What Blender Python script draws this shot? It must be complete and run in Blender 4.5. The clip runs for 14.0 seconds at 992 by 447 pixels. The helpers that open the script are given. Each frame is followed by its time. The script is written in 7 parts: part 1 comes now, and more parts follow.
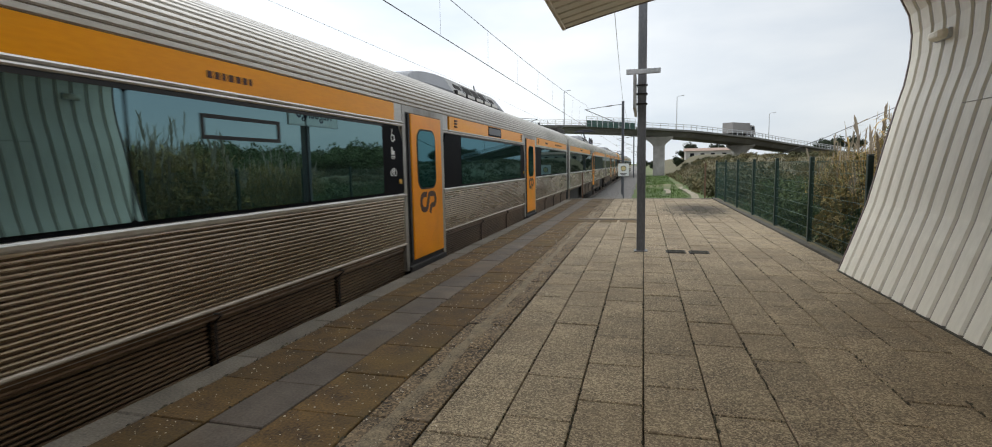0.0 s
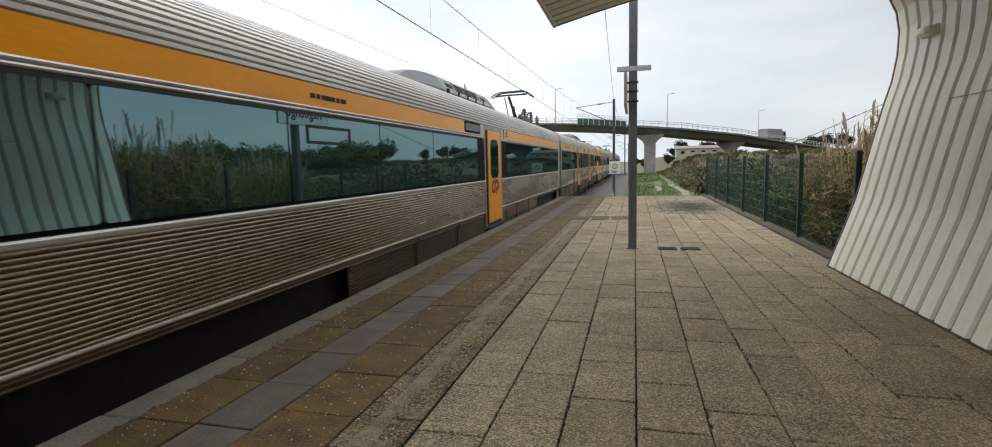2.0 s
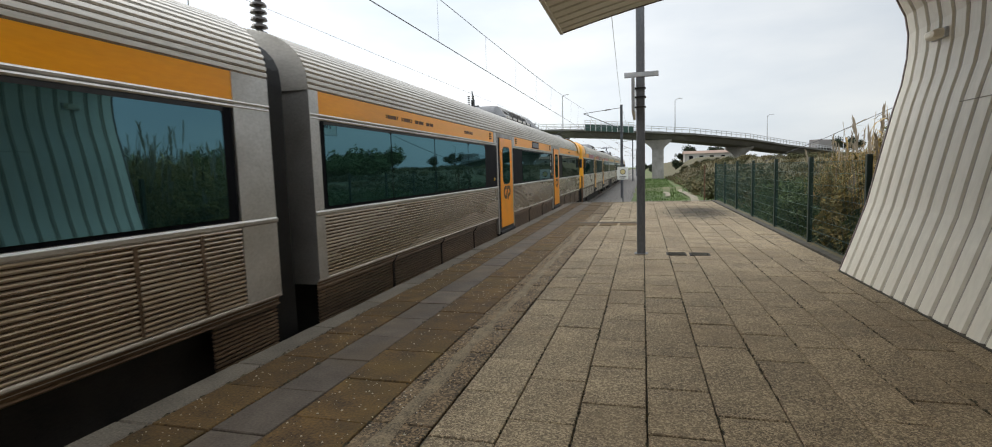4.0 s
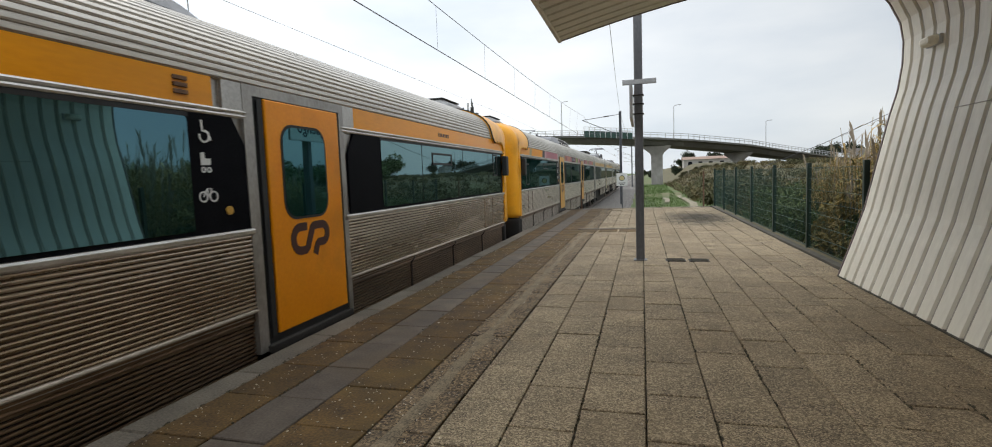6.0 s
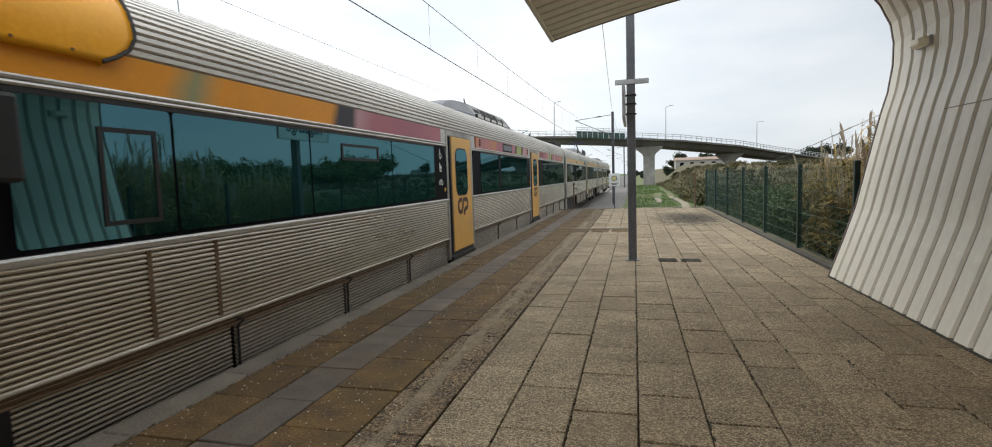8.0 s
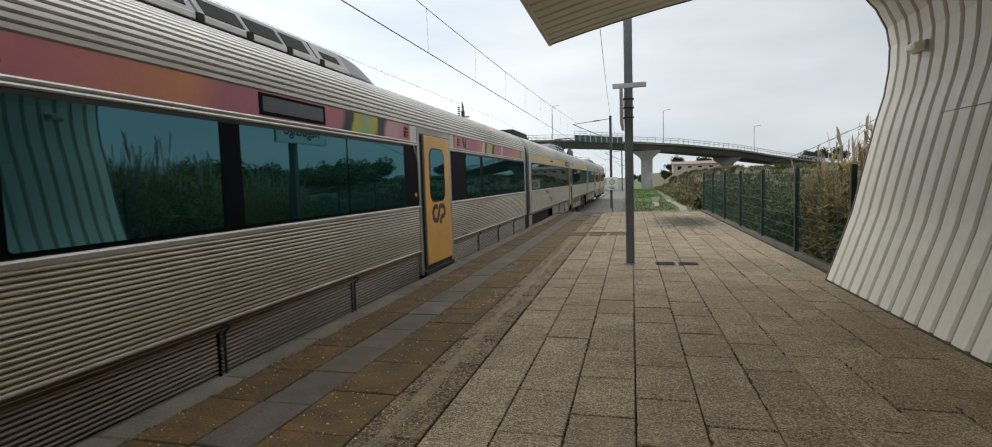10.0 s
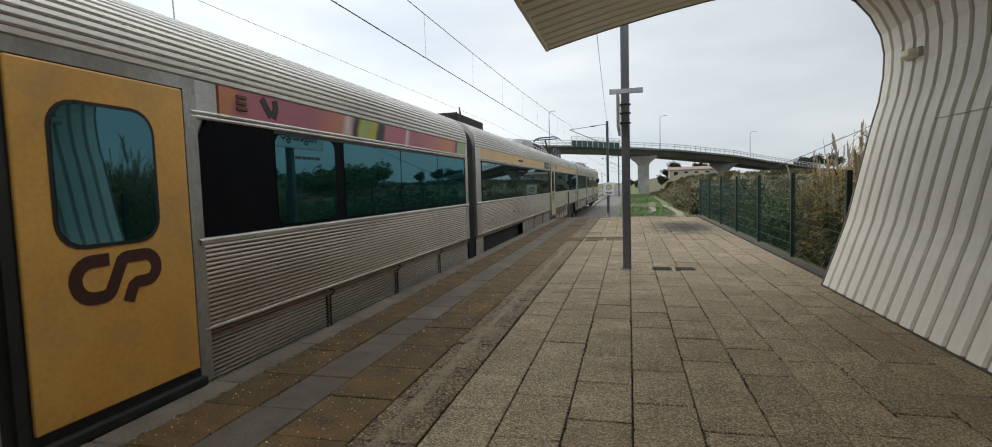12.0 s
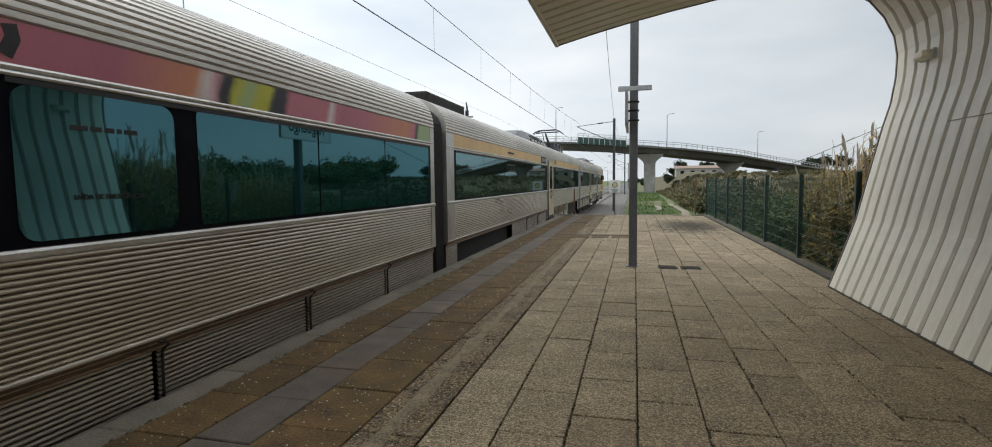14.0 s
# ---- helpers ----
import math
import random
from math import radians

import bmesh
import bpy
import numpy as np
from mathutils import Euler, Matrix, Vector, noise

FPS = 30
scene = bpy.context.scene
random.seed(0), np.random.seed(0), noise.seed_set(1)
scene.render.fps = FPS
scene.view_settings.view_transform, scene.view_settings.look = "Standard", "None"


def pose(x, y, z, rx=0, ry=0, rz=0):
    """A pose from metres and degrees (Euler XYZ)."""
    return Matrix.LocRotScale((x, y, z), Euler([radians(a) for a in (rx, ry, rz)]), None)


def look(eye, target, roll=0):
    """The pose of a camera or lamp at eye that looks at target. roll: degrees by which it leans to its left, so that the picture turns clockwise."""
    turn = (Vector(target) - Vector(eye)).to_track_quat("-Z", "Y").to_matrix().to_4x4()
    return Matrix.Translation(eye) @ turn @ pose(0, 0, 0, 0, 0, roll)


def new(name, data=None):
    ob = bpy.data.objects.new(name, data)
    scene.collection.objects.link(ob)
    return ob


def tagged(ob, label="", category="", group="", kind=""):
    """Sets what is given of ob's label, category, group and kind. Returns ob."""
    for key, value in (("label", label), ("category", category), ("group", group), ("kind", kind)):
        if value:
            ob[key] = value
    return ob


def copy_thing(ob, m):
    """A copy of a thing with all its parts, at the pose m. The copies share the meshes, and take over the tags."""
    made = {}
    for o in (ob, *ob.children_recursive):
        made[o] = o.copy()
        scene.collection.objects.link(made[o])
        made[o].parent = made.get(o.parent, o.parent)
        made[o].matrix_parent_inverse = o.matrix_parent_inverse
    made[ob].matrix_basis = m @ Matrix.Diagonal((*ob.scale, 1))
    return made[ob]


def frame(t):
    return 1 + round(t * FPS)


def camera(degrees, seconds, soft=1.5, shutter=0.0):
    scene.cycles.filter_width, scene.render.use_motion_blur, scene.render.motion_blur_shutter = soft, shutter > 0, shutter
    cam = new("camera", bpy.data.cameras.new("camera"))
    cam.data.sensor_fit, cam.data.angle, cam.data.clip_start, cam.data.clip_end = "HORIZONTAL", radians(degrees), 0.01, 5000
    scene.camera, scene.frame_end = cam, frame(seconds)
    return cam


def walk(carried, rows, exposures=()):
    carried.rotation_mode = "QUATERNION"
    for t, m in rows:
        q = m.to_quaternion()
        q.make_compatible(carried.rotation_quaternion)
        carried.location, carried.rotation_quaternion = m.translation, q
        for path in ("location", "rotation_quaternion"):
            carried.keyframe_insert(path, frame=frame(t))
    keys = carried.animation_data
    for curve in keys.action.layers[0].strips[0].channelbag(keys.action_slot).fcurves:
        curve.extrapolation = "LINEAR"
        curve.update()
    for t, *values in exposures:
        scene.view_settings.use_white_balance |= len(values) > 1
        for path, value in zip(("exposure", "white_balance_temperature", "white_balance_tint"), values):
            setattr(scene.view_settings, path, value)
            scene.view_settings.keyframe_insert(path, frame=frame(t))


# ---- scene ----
cam = camera(86.0, 14.0, soft=1.0, shutter=0.08)
PATH = [
    (0, (-0.004, 0.019, 1.452), (-0.536, 1.935, 1.238), -1.1),
    (0.5, (-0.002, 0.039, 1.443), (-0.5, 1.965, 1.231), -1.4),
    (1, (-0.005, 0.027, 1.447), (-0.526, 1.945, 1.228), -1.5),
    (1.5, (-0.004, 0.028, 1.449), (-0.526, 1.946, 1.228), -1.5),
    (2, (-0.006, 0.034, 1.442), (-0.509, 1.957, 1.222), -1.4),
    (2.5, (-0.009, 0.04, 1.443), (-0.51, 1.963, 1.219), -1.6),
    (3, (-0.011, 0.035, 1.441), (-0.529, 1.954, 1.22), -1.5),
    (5.5, (0.0, -0.009, 1.45), (-0.537, 1.91, 1.288), -2.1),
    (6, (0.003, -0.005, 1.451), (-0.528, 1.916, 1.281), -2.1),
    (6.5, (0.006, 0.008, 1.444), (-0.523, 1.929, 1.268), -2.2),
    (7, (0.006, 0.03, 1.439), (-0.496, 1.958, 1.263), -2.2),
    (7.5, (0.0, 0.022, 1.446), (-0.509, 1.948, 1.271), -2.1),
    (8, (0.0, 0.025, 1.443), (-0.504, 1.953, 1.272), -1.9),
    (10.5, (0.003, 0.033, 1.435), (-0.489, 1.965, 1.283), -1.8),
    (11, (0.0, 0.037, 1.432), (-0.482, 1.973, 1.284), -1.6),
    (11.5, (0.001, 0.042, 1.431), (-0.478, 1.978, 1.28), -1.6),
    (12, (0.002, 0.028, 1.434), (-0.483, 1.963, 1.295), -1.7),
    (12.5, (-0.004, 0.032, 1.429), (-0.493, 1.966, 1.285), -1.4),
    (13, (-0.006, 0.025, 1.43), (-0.494, 1.96, 1.293), -1.2),
    (13.5, (-0.014, 0.028, 1.427), (-0.509, 1.96, 1.278), -0.8),
    (14, (-0.02, 0.023, 1.431), (-0.522, 1.953, 1.276), -0.7),
]
walk(cam, [(t, look(eye, target, roll)) for t, eye, target, roll in PATH], exposures=[(0, 0.25, 6930, 10), (3, 0.26, 7030, 10), (7.5, 0.22, 7000, 10), (8.1, 0.34, 7000, 10), (10.5, 0.08, 6980, 9), (14, 0.07, 6930, 9)])

# ---------------------------------------------------------------- world, light
world = bpy.data.worlds.new("overcast_sky")
scene.world = world
world.use_nodes = True
wn, wl = world.node_tree.nodes, world.node_tree.links
wn.clear()
w_out = wn.new("ShaderNodeOutputWorld")
w_bg = wn.new("ShaderNodeBackground")
w_sky = wn.new("ShaderNodeTexSky")
w_sky.sky_type = "NISHITA"
w_sky.sun_disc = False
w_sky.sun_elevation, w_sky.sun_rotation = radians(38), radians(285)
w_co = wn.new("ShaderNodeTexCoord")
w_map = wn.new("ShaderNodeMapping")
w_map.inputs["Scale"].default_value = (1.0, 1.0, 3.2)
w_noise = wn.new("ShaderNodeTexNoise")
w_noise.inputs["Scale"].default_value = 2.1
w_noise.inputs["Detail"].default_value = 6
w_ramp = wn.new("ShaderNodeValToRGB")
w_ramp.color_ramp.elements[0].position = 0.3
w_ramp.color_ramp.elements[0].color = (5.0, 5.8, 6.9, 1)
w_ramp.color_ramp.elements[1].position = 0.72
w_ramp.color_ramp.elements[1].color = (7.5, 8.0, 8.6, 1)
w_sep = wn.new("ShaderNodeSeparateXYZ")
w_side = wn.new("ShaderNodeMapRange")
w_side.inputs["From Min"].default_value, w_side.inputs["From Max"].default_value = -0.75, 0.55
w_side.inputs["To Min"].default_value, w_side.inputs["To Max"].default_value = 1.36, 0.70
w_up = wn.new("ShaderNodeMapRange")
w_up.inputs["From Min"].default_value, w_up.inputs["From Max"].default_value = 0.30, 1.0
w_up.inputs["To Min"].default_value, w_up.inputs["To Max"].default_value = 1.0, 2.35
w_both = wn.new("ShaderNodeMath")
w_both.operation = "MULTIPLY"
w_mul = wn.new("ShaderNodeMix")
w_mul.data_type, w_mul.blend_type = "RGBA", "MULTIPLY"
w_mul.inputs["Factor"].default_value = 1.0
w_mix = wn.new("ShaderNodeMix")
w_mix.data_type = "RGBA"
w_mix.inputs["Factor"].default_value = 0.9
wl.new(w_co.outputs["Generated"], w_map.inputs["Vector"])
wl.new(w_map.outputs["Vector"], w_noise.inputs["Vector"])
wl.new(w_noise.outputs["Fac"], w_ramp.inputs["Fac"])
wl.new(w_co.outputs["Generated"], w_sep.inputs["Vector"])
wl.new(w_sep.outputs["X"], w_side.inputs["Value"])
wl.new(w_ramp.outputs["Color"], w_mul.inputs["A"])
wl.new(w_sep.outputs["Z"], w_up.inputs["Value"])
wl.new(w_side.outputs["Result"], w_both.inputs[0])
wl.new(w_up.outputs["Result"], w_both.inputs[1])
wl.new(w_both.outputs[0], w_mul.inputs["B"])
wl.new(w_sky.outputs["Color"], w_mix.inputs["A"])
wl.new(w_mul.outputs["Result"], w_mix.inputs["B"])
wl.new(w_mix.outputs["Result"], w_bg.inputs["Color"])
w_bg.inputs["Strength"].default_value = 0.12
wl.new(w_bg.outputs["Background"], w_out.inputs["Surface"])

sun = new("sun", bpy.data.lights.new("sun", "SUN"))
sun.data.energy, sun.data.angle, sun.data.color = 0.5, radians(25), (1.0, 0.96, 0.9)
sun.matrix_world = look((-40, 15, 35), (0, 5, 0))

# ---------------------------------------------------------------- materials


def material(name, c1, c2, scale=6.0, rough=0.7, metal=0.0, bump=0.0, fine=60.0, vary=0.0, stain=None, stain_scale=0.7,
             stain_amount=0.0, island=0.0, spec=0.5, ior=1.5, stretch=(1, 1, 1), rough_vary=0.1, grit=0.45, contrast=0.14, grains=False):
    """Two colours mixed by a coarse noise, fine grain over it, stains of a third colour, bump from the grain."""
    m = bpy.data.materials.new(name)
    m.use_nodes = True
    n, l = m.node_tree.nodes, m.node_tree.links
    b = n["Principled BSDF"]
    co = n.new("ShaderNodeTexCoord")
    mp = n.new("ShaderNodeMapping")
    mp.inputs["Scale"].default_value = stretch
    l.new(co.outputs["Object"], mp.inputs["Vector"])
    src = mp.outputs["Vector"]
    if vary or island:
        rnd = n.new("ShaderNodeObjectInfo") if vary else n.new("ShaderNodeNewGeometry")
        out = rnd.outputs["Random"] if vary else rnd.outputs["Random Per Island"]
        add = n.new("ShaderNodeVectorMath")
        add.operation = "ADD"
        comb = n.new("ShaderNodeCombineXYZ")
        mul = n.new("ShaderNodeMath")
        mul.operation = "MULTIPLY"
        mul.inputs[1].default_value = 37.0
        l.new(out, mul.inputs[0])
        l.new(mul.outputs[0], comb.inputs[0])
        l.new(mul.outputs[0], comb.inputs[1])
        l.new(src, add.inputs[0])
        l.new(comb.outputs[0], add.inputs[1])
        src = add.outputs[0]
    big = n.new("ShaderNodeTexNoise")
    big.inputs["Scale"].default_value, big.inputs["Detail"].default_value = scale, 5
    l.new(src, big.inputs["Vector"])
    if grains:
        small = n.new("ShaderNodeTexVoronoi")
        small.inputs["Scale"].default_value = fine
        split = n.new("ShaderNodeSeparateColor")
        l.new(small.outputs["Color"], split.inputs["Color"])
        pw = n.new("ShaderNodeMath")
        pw.operation = "POWER"
        pw.inputs[1].default_value = 1.7
        l.new(split.outputs["Red"], pw.inputs[0])
        fine_out = pw.outputs[0]
    else:
        small = n.new("ShaderNodeTexNoise")
        small.inputs["Scale"].default_value, small.inputs["Detail"].default_value = fine, 3
        fine_out = small.outputs["Fac"]
    l.new(src, small.inputs["Vector"])
    av = n.new("ShaderNodeMath")
    av.operation = "MULTIPLY_ADD"
    av.inputs[1].default_value, av.inputs[2].default_value = grit, 0.0
    l.new(fine_out, av.inputs[0])
    av2 = n.new("ShaderNodeMath")
    av2.operation = "MULTIPLY_ADD"
    av2.inputs[1].default_value = 1 - grit
    l.new(big.outputs["Fac"], av2.inputs[0])
    l.new(av.outputs[0], av2.inputs[2])
    rng = n.new("ShaderNodeMapRange")
    rng.inputs["From Min"].default_value, rng.inputs["From Max"].default_value = 0.5 - contrast, 0.5 + contrast
    l.new(av2.outputs[0], rng.inputs["Value"])
    mix = n.new("ShaderNodeMix")
    mix.data_type = "RGBA"
    mix.inputs["A"].default_value, mix.inputs["B"].default_value = (*c1, 1), (*c2, 1)
    l.new(rng.outputs["Result"], mix.inputs["Factor"])
    col = mix.outputs["Result"]
    if vary or island:
        hs = n.new("ShaderNodeHueSaturation")
        mr = n.new("ShaderNodeMapRange")
        k = vary or island
        mr.inputs["To Min"].default_value, mr.inputs["To Max"].default_value = 1 - k, 1 + k
        l.new(out, mr.inputs["Value"])
        l.new(mr.outputs["Result"], hs.inputs["Value"])
        l.new(col, hs.inputs["Color"])
        col = hs.outputs["Color"]
    if stain:
        sn = n.new("ShaderNodeTexNoise")
        sn.inputs["Scale"].default_value, sn.inputs["Detail"].default_value = stain_scale, 7
        geo = n.new("ShaderNodeNewGeometry")
        l.new(geo.outputs["Position"] if vary else mp.outputs["Vector"], sn.inputs["Vector"])
        sr = n.new("ShaderNodeMapRange")
        sr.inputs["From Min"].default_value, sr.inputs["From Max"].default_value = 0.48, 0.72
        sr.inputs["To Max"].default_value = stain_amount
        l.new(sn.outputs["Fac"], sr.inputs["Value"])
        sm = n.new("ShaderNodeMix")
        sm.data_type = "RGBA"
        sm.inputs["B"].default_value = (*stain, 1)
        l.new(sr.outputs["Result"], sm.inputs["Factor"])
        l.new(col, sm.inputs["A"])
        col = sm.outputs["Result"]
    l.new(col, b.inputs["Base Color"])
    rr = n.new("ShaderNodeMapRange")
    rr.inputs["To Min"].default_value, rr.inputs["To Max"].default_value = max(0.02, rough - rough_vary), min(1, rough + rough_vary)
    l.new(big.outputs["Fac"], rr.inputs["Value"])
    l.new(rr.outputs["Result"], b.inputs["Roughness"])
    b.inputs["Metallic"].default_value = metal
    b.inputs["Specular IOR Level"].default_value = spec
    b.inputs["IOR"].default_value = ior
    if bump:
        bp = n.new("ShaderNodeBump")
        bp.inputs["Strength"].default_value, bp.inputs["Distance"].default_value = bump, 0.01
        l.new(av2.outputs[0], bp.inputs["Height"])
        l.new(bp.outputs["Normal"], b.inputs["Normal"])
    return m


def graffiti(name, u0, u1, stops):
    """Spray paint along a car's side: soft-edged fields of colour in order of u, leaning and uneven at their edges."""
    m = material(name, (0.80, 0.80, 0.80), (1.0, 1.0, 1.0), 2.2, 0.48, fine=24, contrast=0.3)
    n, l = m.node_tree.nodes, m.node_tree.links
    b = n["Principled BSDF"]
    wear = b.inputs["Base Color"].links[0].from_socket
    co, sep, wob = n.new("ShaderNodeTexCoord"), n.new("ShaderNodeSeparateXYZ"), n.new("ShaderNodeTexNoise")
    wob.inputs["Scale"].default_value, wob.inputs["Detail"].default_value = 5.0, 3
    l.new(co.outputs["Object"], sep.inputs["Vector"])
    l.new(co.outputs["Object"], wob.inputs["Vector"])
    lean, shake = n.new("ShaderNodeMath"), n.new("ShaderNodeMath")
    lean.operation = shake.operation = "MULTIPLY_ADD"
    lean.inputs[1].default_value = -0.35
    shake.inputs[1].default_value = 0.16
    l.new(sep.outputs["Z"], lean.inputs[0])
    l.new(sep.outputs["Y"], lean.inputs[2])
    l.new(wob.outputs["Fac"], shake.inputs[0])
    l.new(lean.outputs[0], shake.inputs[2])
    along, ramp = n.new("ShaderNodeMapRange"), n.new("ShaderNodeValToRGB")
    off = -0.35 * 2.2 + 0.08
    along.inputs["From Min"].default_value, along.inputs["From Max"].default_value = u0 + off, u1 + off
    l.new(shake.outputs[0], along.inputs["Value"])
    l.new(along.outputs["Result"], ramp.inputs["Fac"])
    cr = ramp.color_ramp
    for i, (u, c) in enumerate(stops):
        e = cr.elements[i] if i < 1 else cr.elements.new((u - u0) / (u1 - u0))
        e.position, e.color = (u - u0) / (u1 - u0), (*c, 1)
    cr.elements[len(cr.elements) - 1].color = (*stops[-1][1], 1)
    mul = n.new("ShaderNodeMix")
    mul.data_type, mul.blend_type = "RGBA", "MULTIPLY"
    mul.inputs["Factor"].default_value = 1.0
    l.new(ramp.outputs["Color"], mul.inputs["A"])
    l.new(wear, mul.inputs["B"])
    l.new(mul.outputs["Result"], b.inputs["Base Color"])
    return m


def tinted_glass(name, base, tint, ior, share=0.55):
    """Dark tinted pane: a dull dark body under a tinted mirror that follows Fresnel's law times share and greys at
    grazing angles.
    """
    m = bpy.data.materials.new(name)
    m.use_nodes = True
    n, l = m.node_tree.nodes, m.node_tree.links
    n.remove(n["Principled BSDF"])
    out = n["Material Output"]
    body, gloss, mix, fr = n.new("ShaderNodeBsdfDiffuse"), n.new("ShaderNodeBsdfGlossy"), n.new("ShaderNodeMixShader"), n.new("ShaderNodeFresnel")
    body.inputs["Color"].default_value = (*base, 1)
    gloss.inputs["Color"].default_value = (*tint, 1)
    gloss.inputs["Roughness"].default_value = 0.02
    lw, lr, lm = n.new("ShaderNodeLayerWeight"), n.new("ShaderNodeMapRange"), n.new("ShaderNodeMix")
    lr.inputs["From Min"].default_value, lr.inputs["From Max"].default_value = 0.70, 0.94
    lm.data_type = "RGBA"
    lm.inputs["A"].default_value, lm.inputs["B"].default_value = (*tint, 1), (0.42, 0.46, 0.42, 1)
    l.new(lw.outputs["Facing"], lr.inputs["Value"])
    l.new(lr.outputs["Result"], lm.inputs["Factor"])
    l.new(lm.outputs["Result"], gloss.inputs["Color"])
    fr.inputs["IOR"].default_value = ior
    co = n.new("ShaderNodeTexCoord")
    wob = n.new("ShaderNodeTexNoise")
    wob.inputs["Scale"].default_value, wob.inputs["Detail"].default_value = 0.9, 1
    bp = n.new("ShaderNodeBump")
    bp.inputs["Strength"].default_value, bp.inputs["Distance"].default_value = 0.05, 0.02
    l.new(co.outputs["Object"], wob.inputs["Vector"])
    l.new(wob.outputs["Fac"], bp.inputs["Height"])
    l.new(bp.outputs["Normal"], gloss.inputs["Normal"])
    cap = n.new("ShaderNodeMath")
    cap.operation = "MULTIPLY"
    cap.inputs[1].default_value = share
    l.new(fr.outputs["Fac"], cap.inputs[0])
    l.new(cap.outputs[0], mix.inputs["Fac"])
    l.new(body.outputs["BSDF"], mix.inputs[1])
    l.new(gloss.outputs["BSDF"], mix.inputs[2])
    l.new(mix.outputs["Shader"], out.inputs["Surface"])
    return m


M = {}
M["slab"] = material("grit_slab", (0.070, 0.048, 0.026), (0.510, 0.396, 0.250), 2.4, 0.9, bump=0.5, fine=112, vary=0.09, grains=True,
                     stain=(0.129, 0.084, 0.042), stain_scale=0.6, stain_amount=0.55, grit=0.55, contrast=0.36)


def washed_dirt(m, x, y, rx, ry, colour):
    """A soft-edged patch of washed-out soil on the paving round (x, y)."""
    n, l = m.node_tree.nodes, m.node_tree.links
    b = n["Principled BSDF"]
    base = b.inputs["Base Color"].links[0].from_socket
    geo, mp, ln = n.new("ShaderNodeNewGeometry"), n.new("ShaderNodeMapping"), n.new("ShaderNodeVectorMath")
    mp.vector_type = "TEXTURE"
    mp.inputs["Location"].default_value, mp.inputs["Scale"].default_value = (x, y, 0), (rx, ry, 5)
    ln.operation = "LENGTH"
    wob, sub = n.new("ShaderNodeTexNoise"), n.new("ShaderNodeMath")
    wob.inputs["Scale"].default_value, wob.inputs["Detail"].default_value = 1.6, 6
    sub.operation = "MULTIPLY_ADD"
    sub.inputs[1].default_value = 1.5
    rg, mx = n.new("ShaderNodeMapRange"), n.new("ShaderNodeMix")
    rg.inputs["From Min"].default_value, rg.inputs["From Max"].default_value = 2.0, 1.0
    rg.inputs["To Min"].default_value, rg.inputs["To Max"].default_value = 0.0, 0.95
    mx.data_type = "RGBA"
    mx.inputs["B"].default_value = (*colour, 1)
    l.new(geo.outputs["Position"], mp.inputs["Vector"])
    l.new(geo.outputs["Position"], wob.inputs["Vector"])
    l.new(mp.outputs["Vector"], ln.inputs[0])
    l.new(wob.outputs["Fac"], sub.inputs[0])
    l.new(ln.outputs["Value"], sub.inputs[2])
    l.new(sub.outputs[0], rg.inputs["Value"])
    l.new(rg.outputs["Result"], mx.inputs["Factor"])
    l.new(base, mx.inputs["A"])
    l.new(mx.outputs["Result"], b.inputs["Base Color"])


washed_dirt(M["slab"], 1.65, 17.6, 1.0, 2.4, (0.020, 0.014, 0.009))
M["joint"] = material("joint_dirt", (0.03, 0.027, 0.02), (0.09, 0.08, 0.06), 5, 0.95, bump=0.5)
M["kerb"] = material("kerb_concrete", (0.082, 0.068, 0.052), (0.195, 0.165, 0.127), 2.5, 0.85, bump=0.4, vary=0.10, grit=0.55,
                     stain=(0.094, 0.076, 0.055), stain_scale=1.2, stain_amount=0.6)
M["brown"] = material("brown_paving", (0.034, 0.017, 0.005), (0.145, 0.083, 0.024), 4.5, 0.9, bump=0.8, fine=55, vary=0.16, grit=0.5, contrast=0.13,
                      stain=(0.088, 0.056, 0.012), stain_scale=1.0, stain_amount=0.75)
M["dark_tile"] = material("dark_grey_tile", (0.060, 0.044, 0.032), (0.138, 0.107, 0.078), 4.0, 0.8, bump=0.3, vary=0.16,
                          stain=(0.093, 0.059, 0.026), stain_scale=0.9, stain_amount=0.85)
M["gravel_strip"] = material("exposed_gravel", (0.013, 0.008, 0.004), (0.324, 0.221, 0.117), 3.0, 0.9, bump=0.9, fine=75, vary=0.07, grit=0.6, contrast=0.34, grains=True,
                             stain=(0.286, 0.205, 0.120), stain_scale=2.6, stain_amount=0.5)
M["concrete"] = material("old_concrete", (0.24, 0.23, 0.21), (0.42, 0.40, 0.37), 0.6, 0.9, bump=0.25, fine=14,
                         stain=(0.13, 0.12, 0.11), stain_scale=0.25, stain_amount=0.6)
M["deck_side"] = material("weathered_deck_concrete", (0.10, 0.10, 0.09), (0.19, 0.185, 0.17), 0.4, 0.9, bump=0.2, fine=6,
                          stain=(0.06, 0.06, 0.055), stain_scale=0.2, stain_amount=0.6)
M["ballast"] = material("ballast_stone", (0.07, 0.062, 0.055), (0.24, 0.22, 0.20), 9, 0.95, bump=1.0, fine=22)
M["rail"] = material("rail_steel", (0.16, 0.11, 0.08), (0.34, 0.30, 0.27), 8, 0.45, metal=0.7)
M["sleeper"] = material("sleeper_concrete", (0.18, 0.17, 0.155), (0.3, 0.285, 0.26), 5, 0.9, bump=0.2)
M["panel"] = material("cream_panel", (0.67, 0.635, 0.545), (0.79, 0.755, 0.655), 0.9, 0.42, fine=20, stain=(0.42, 0.38, 0.30),
                      stain_scale=1.1, stain_amount=0.35, stretch=(1, 1, 0.35))
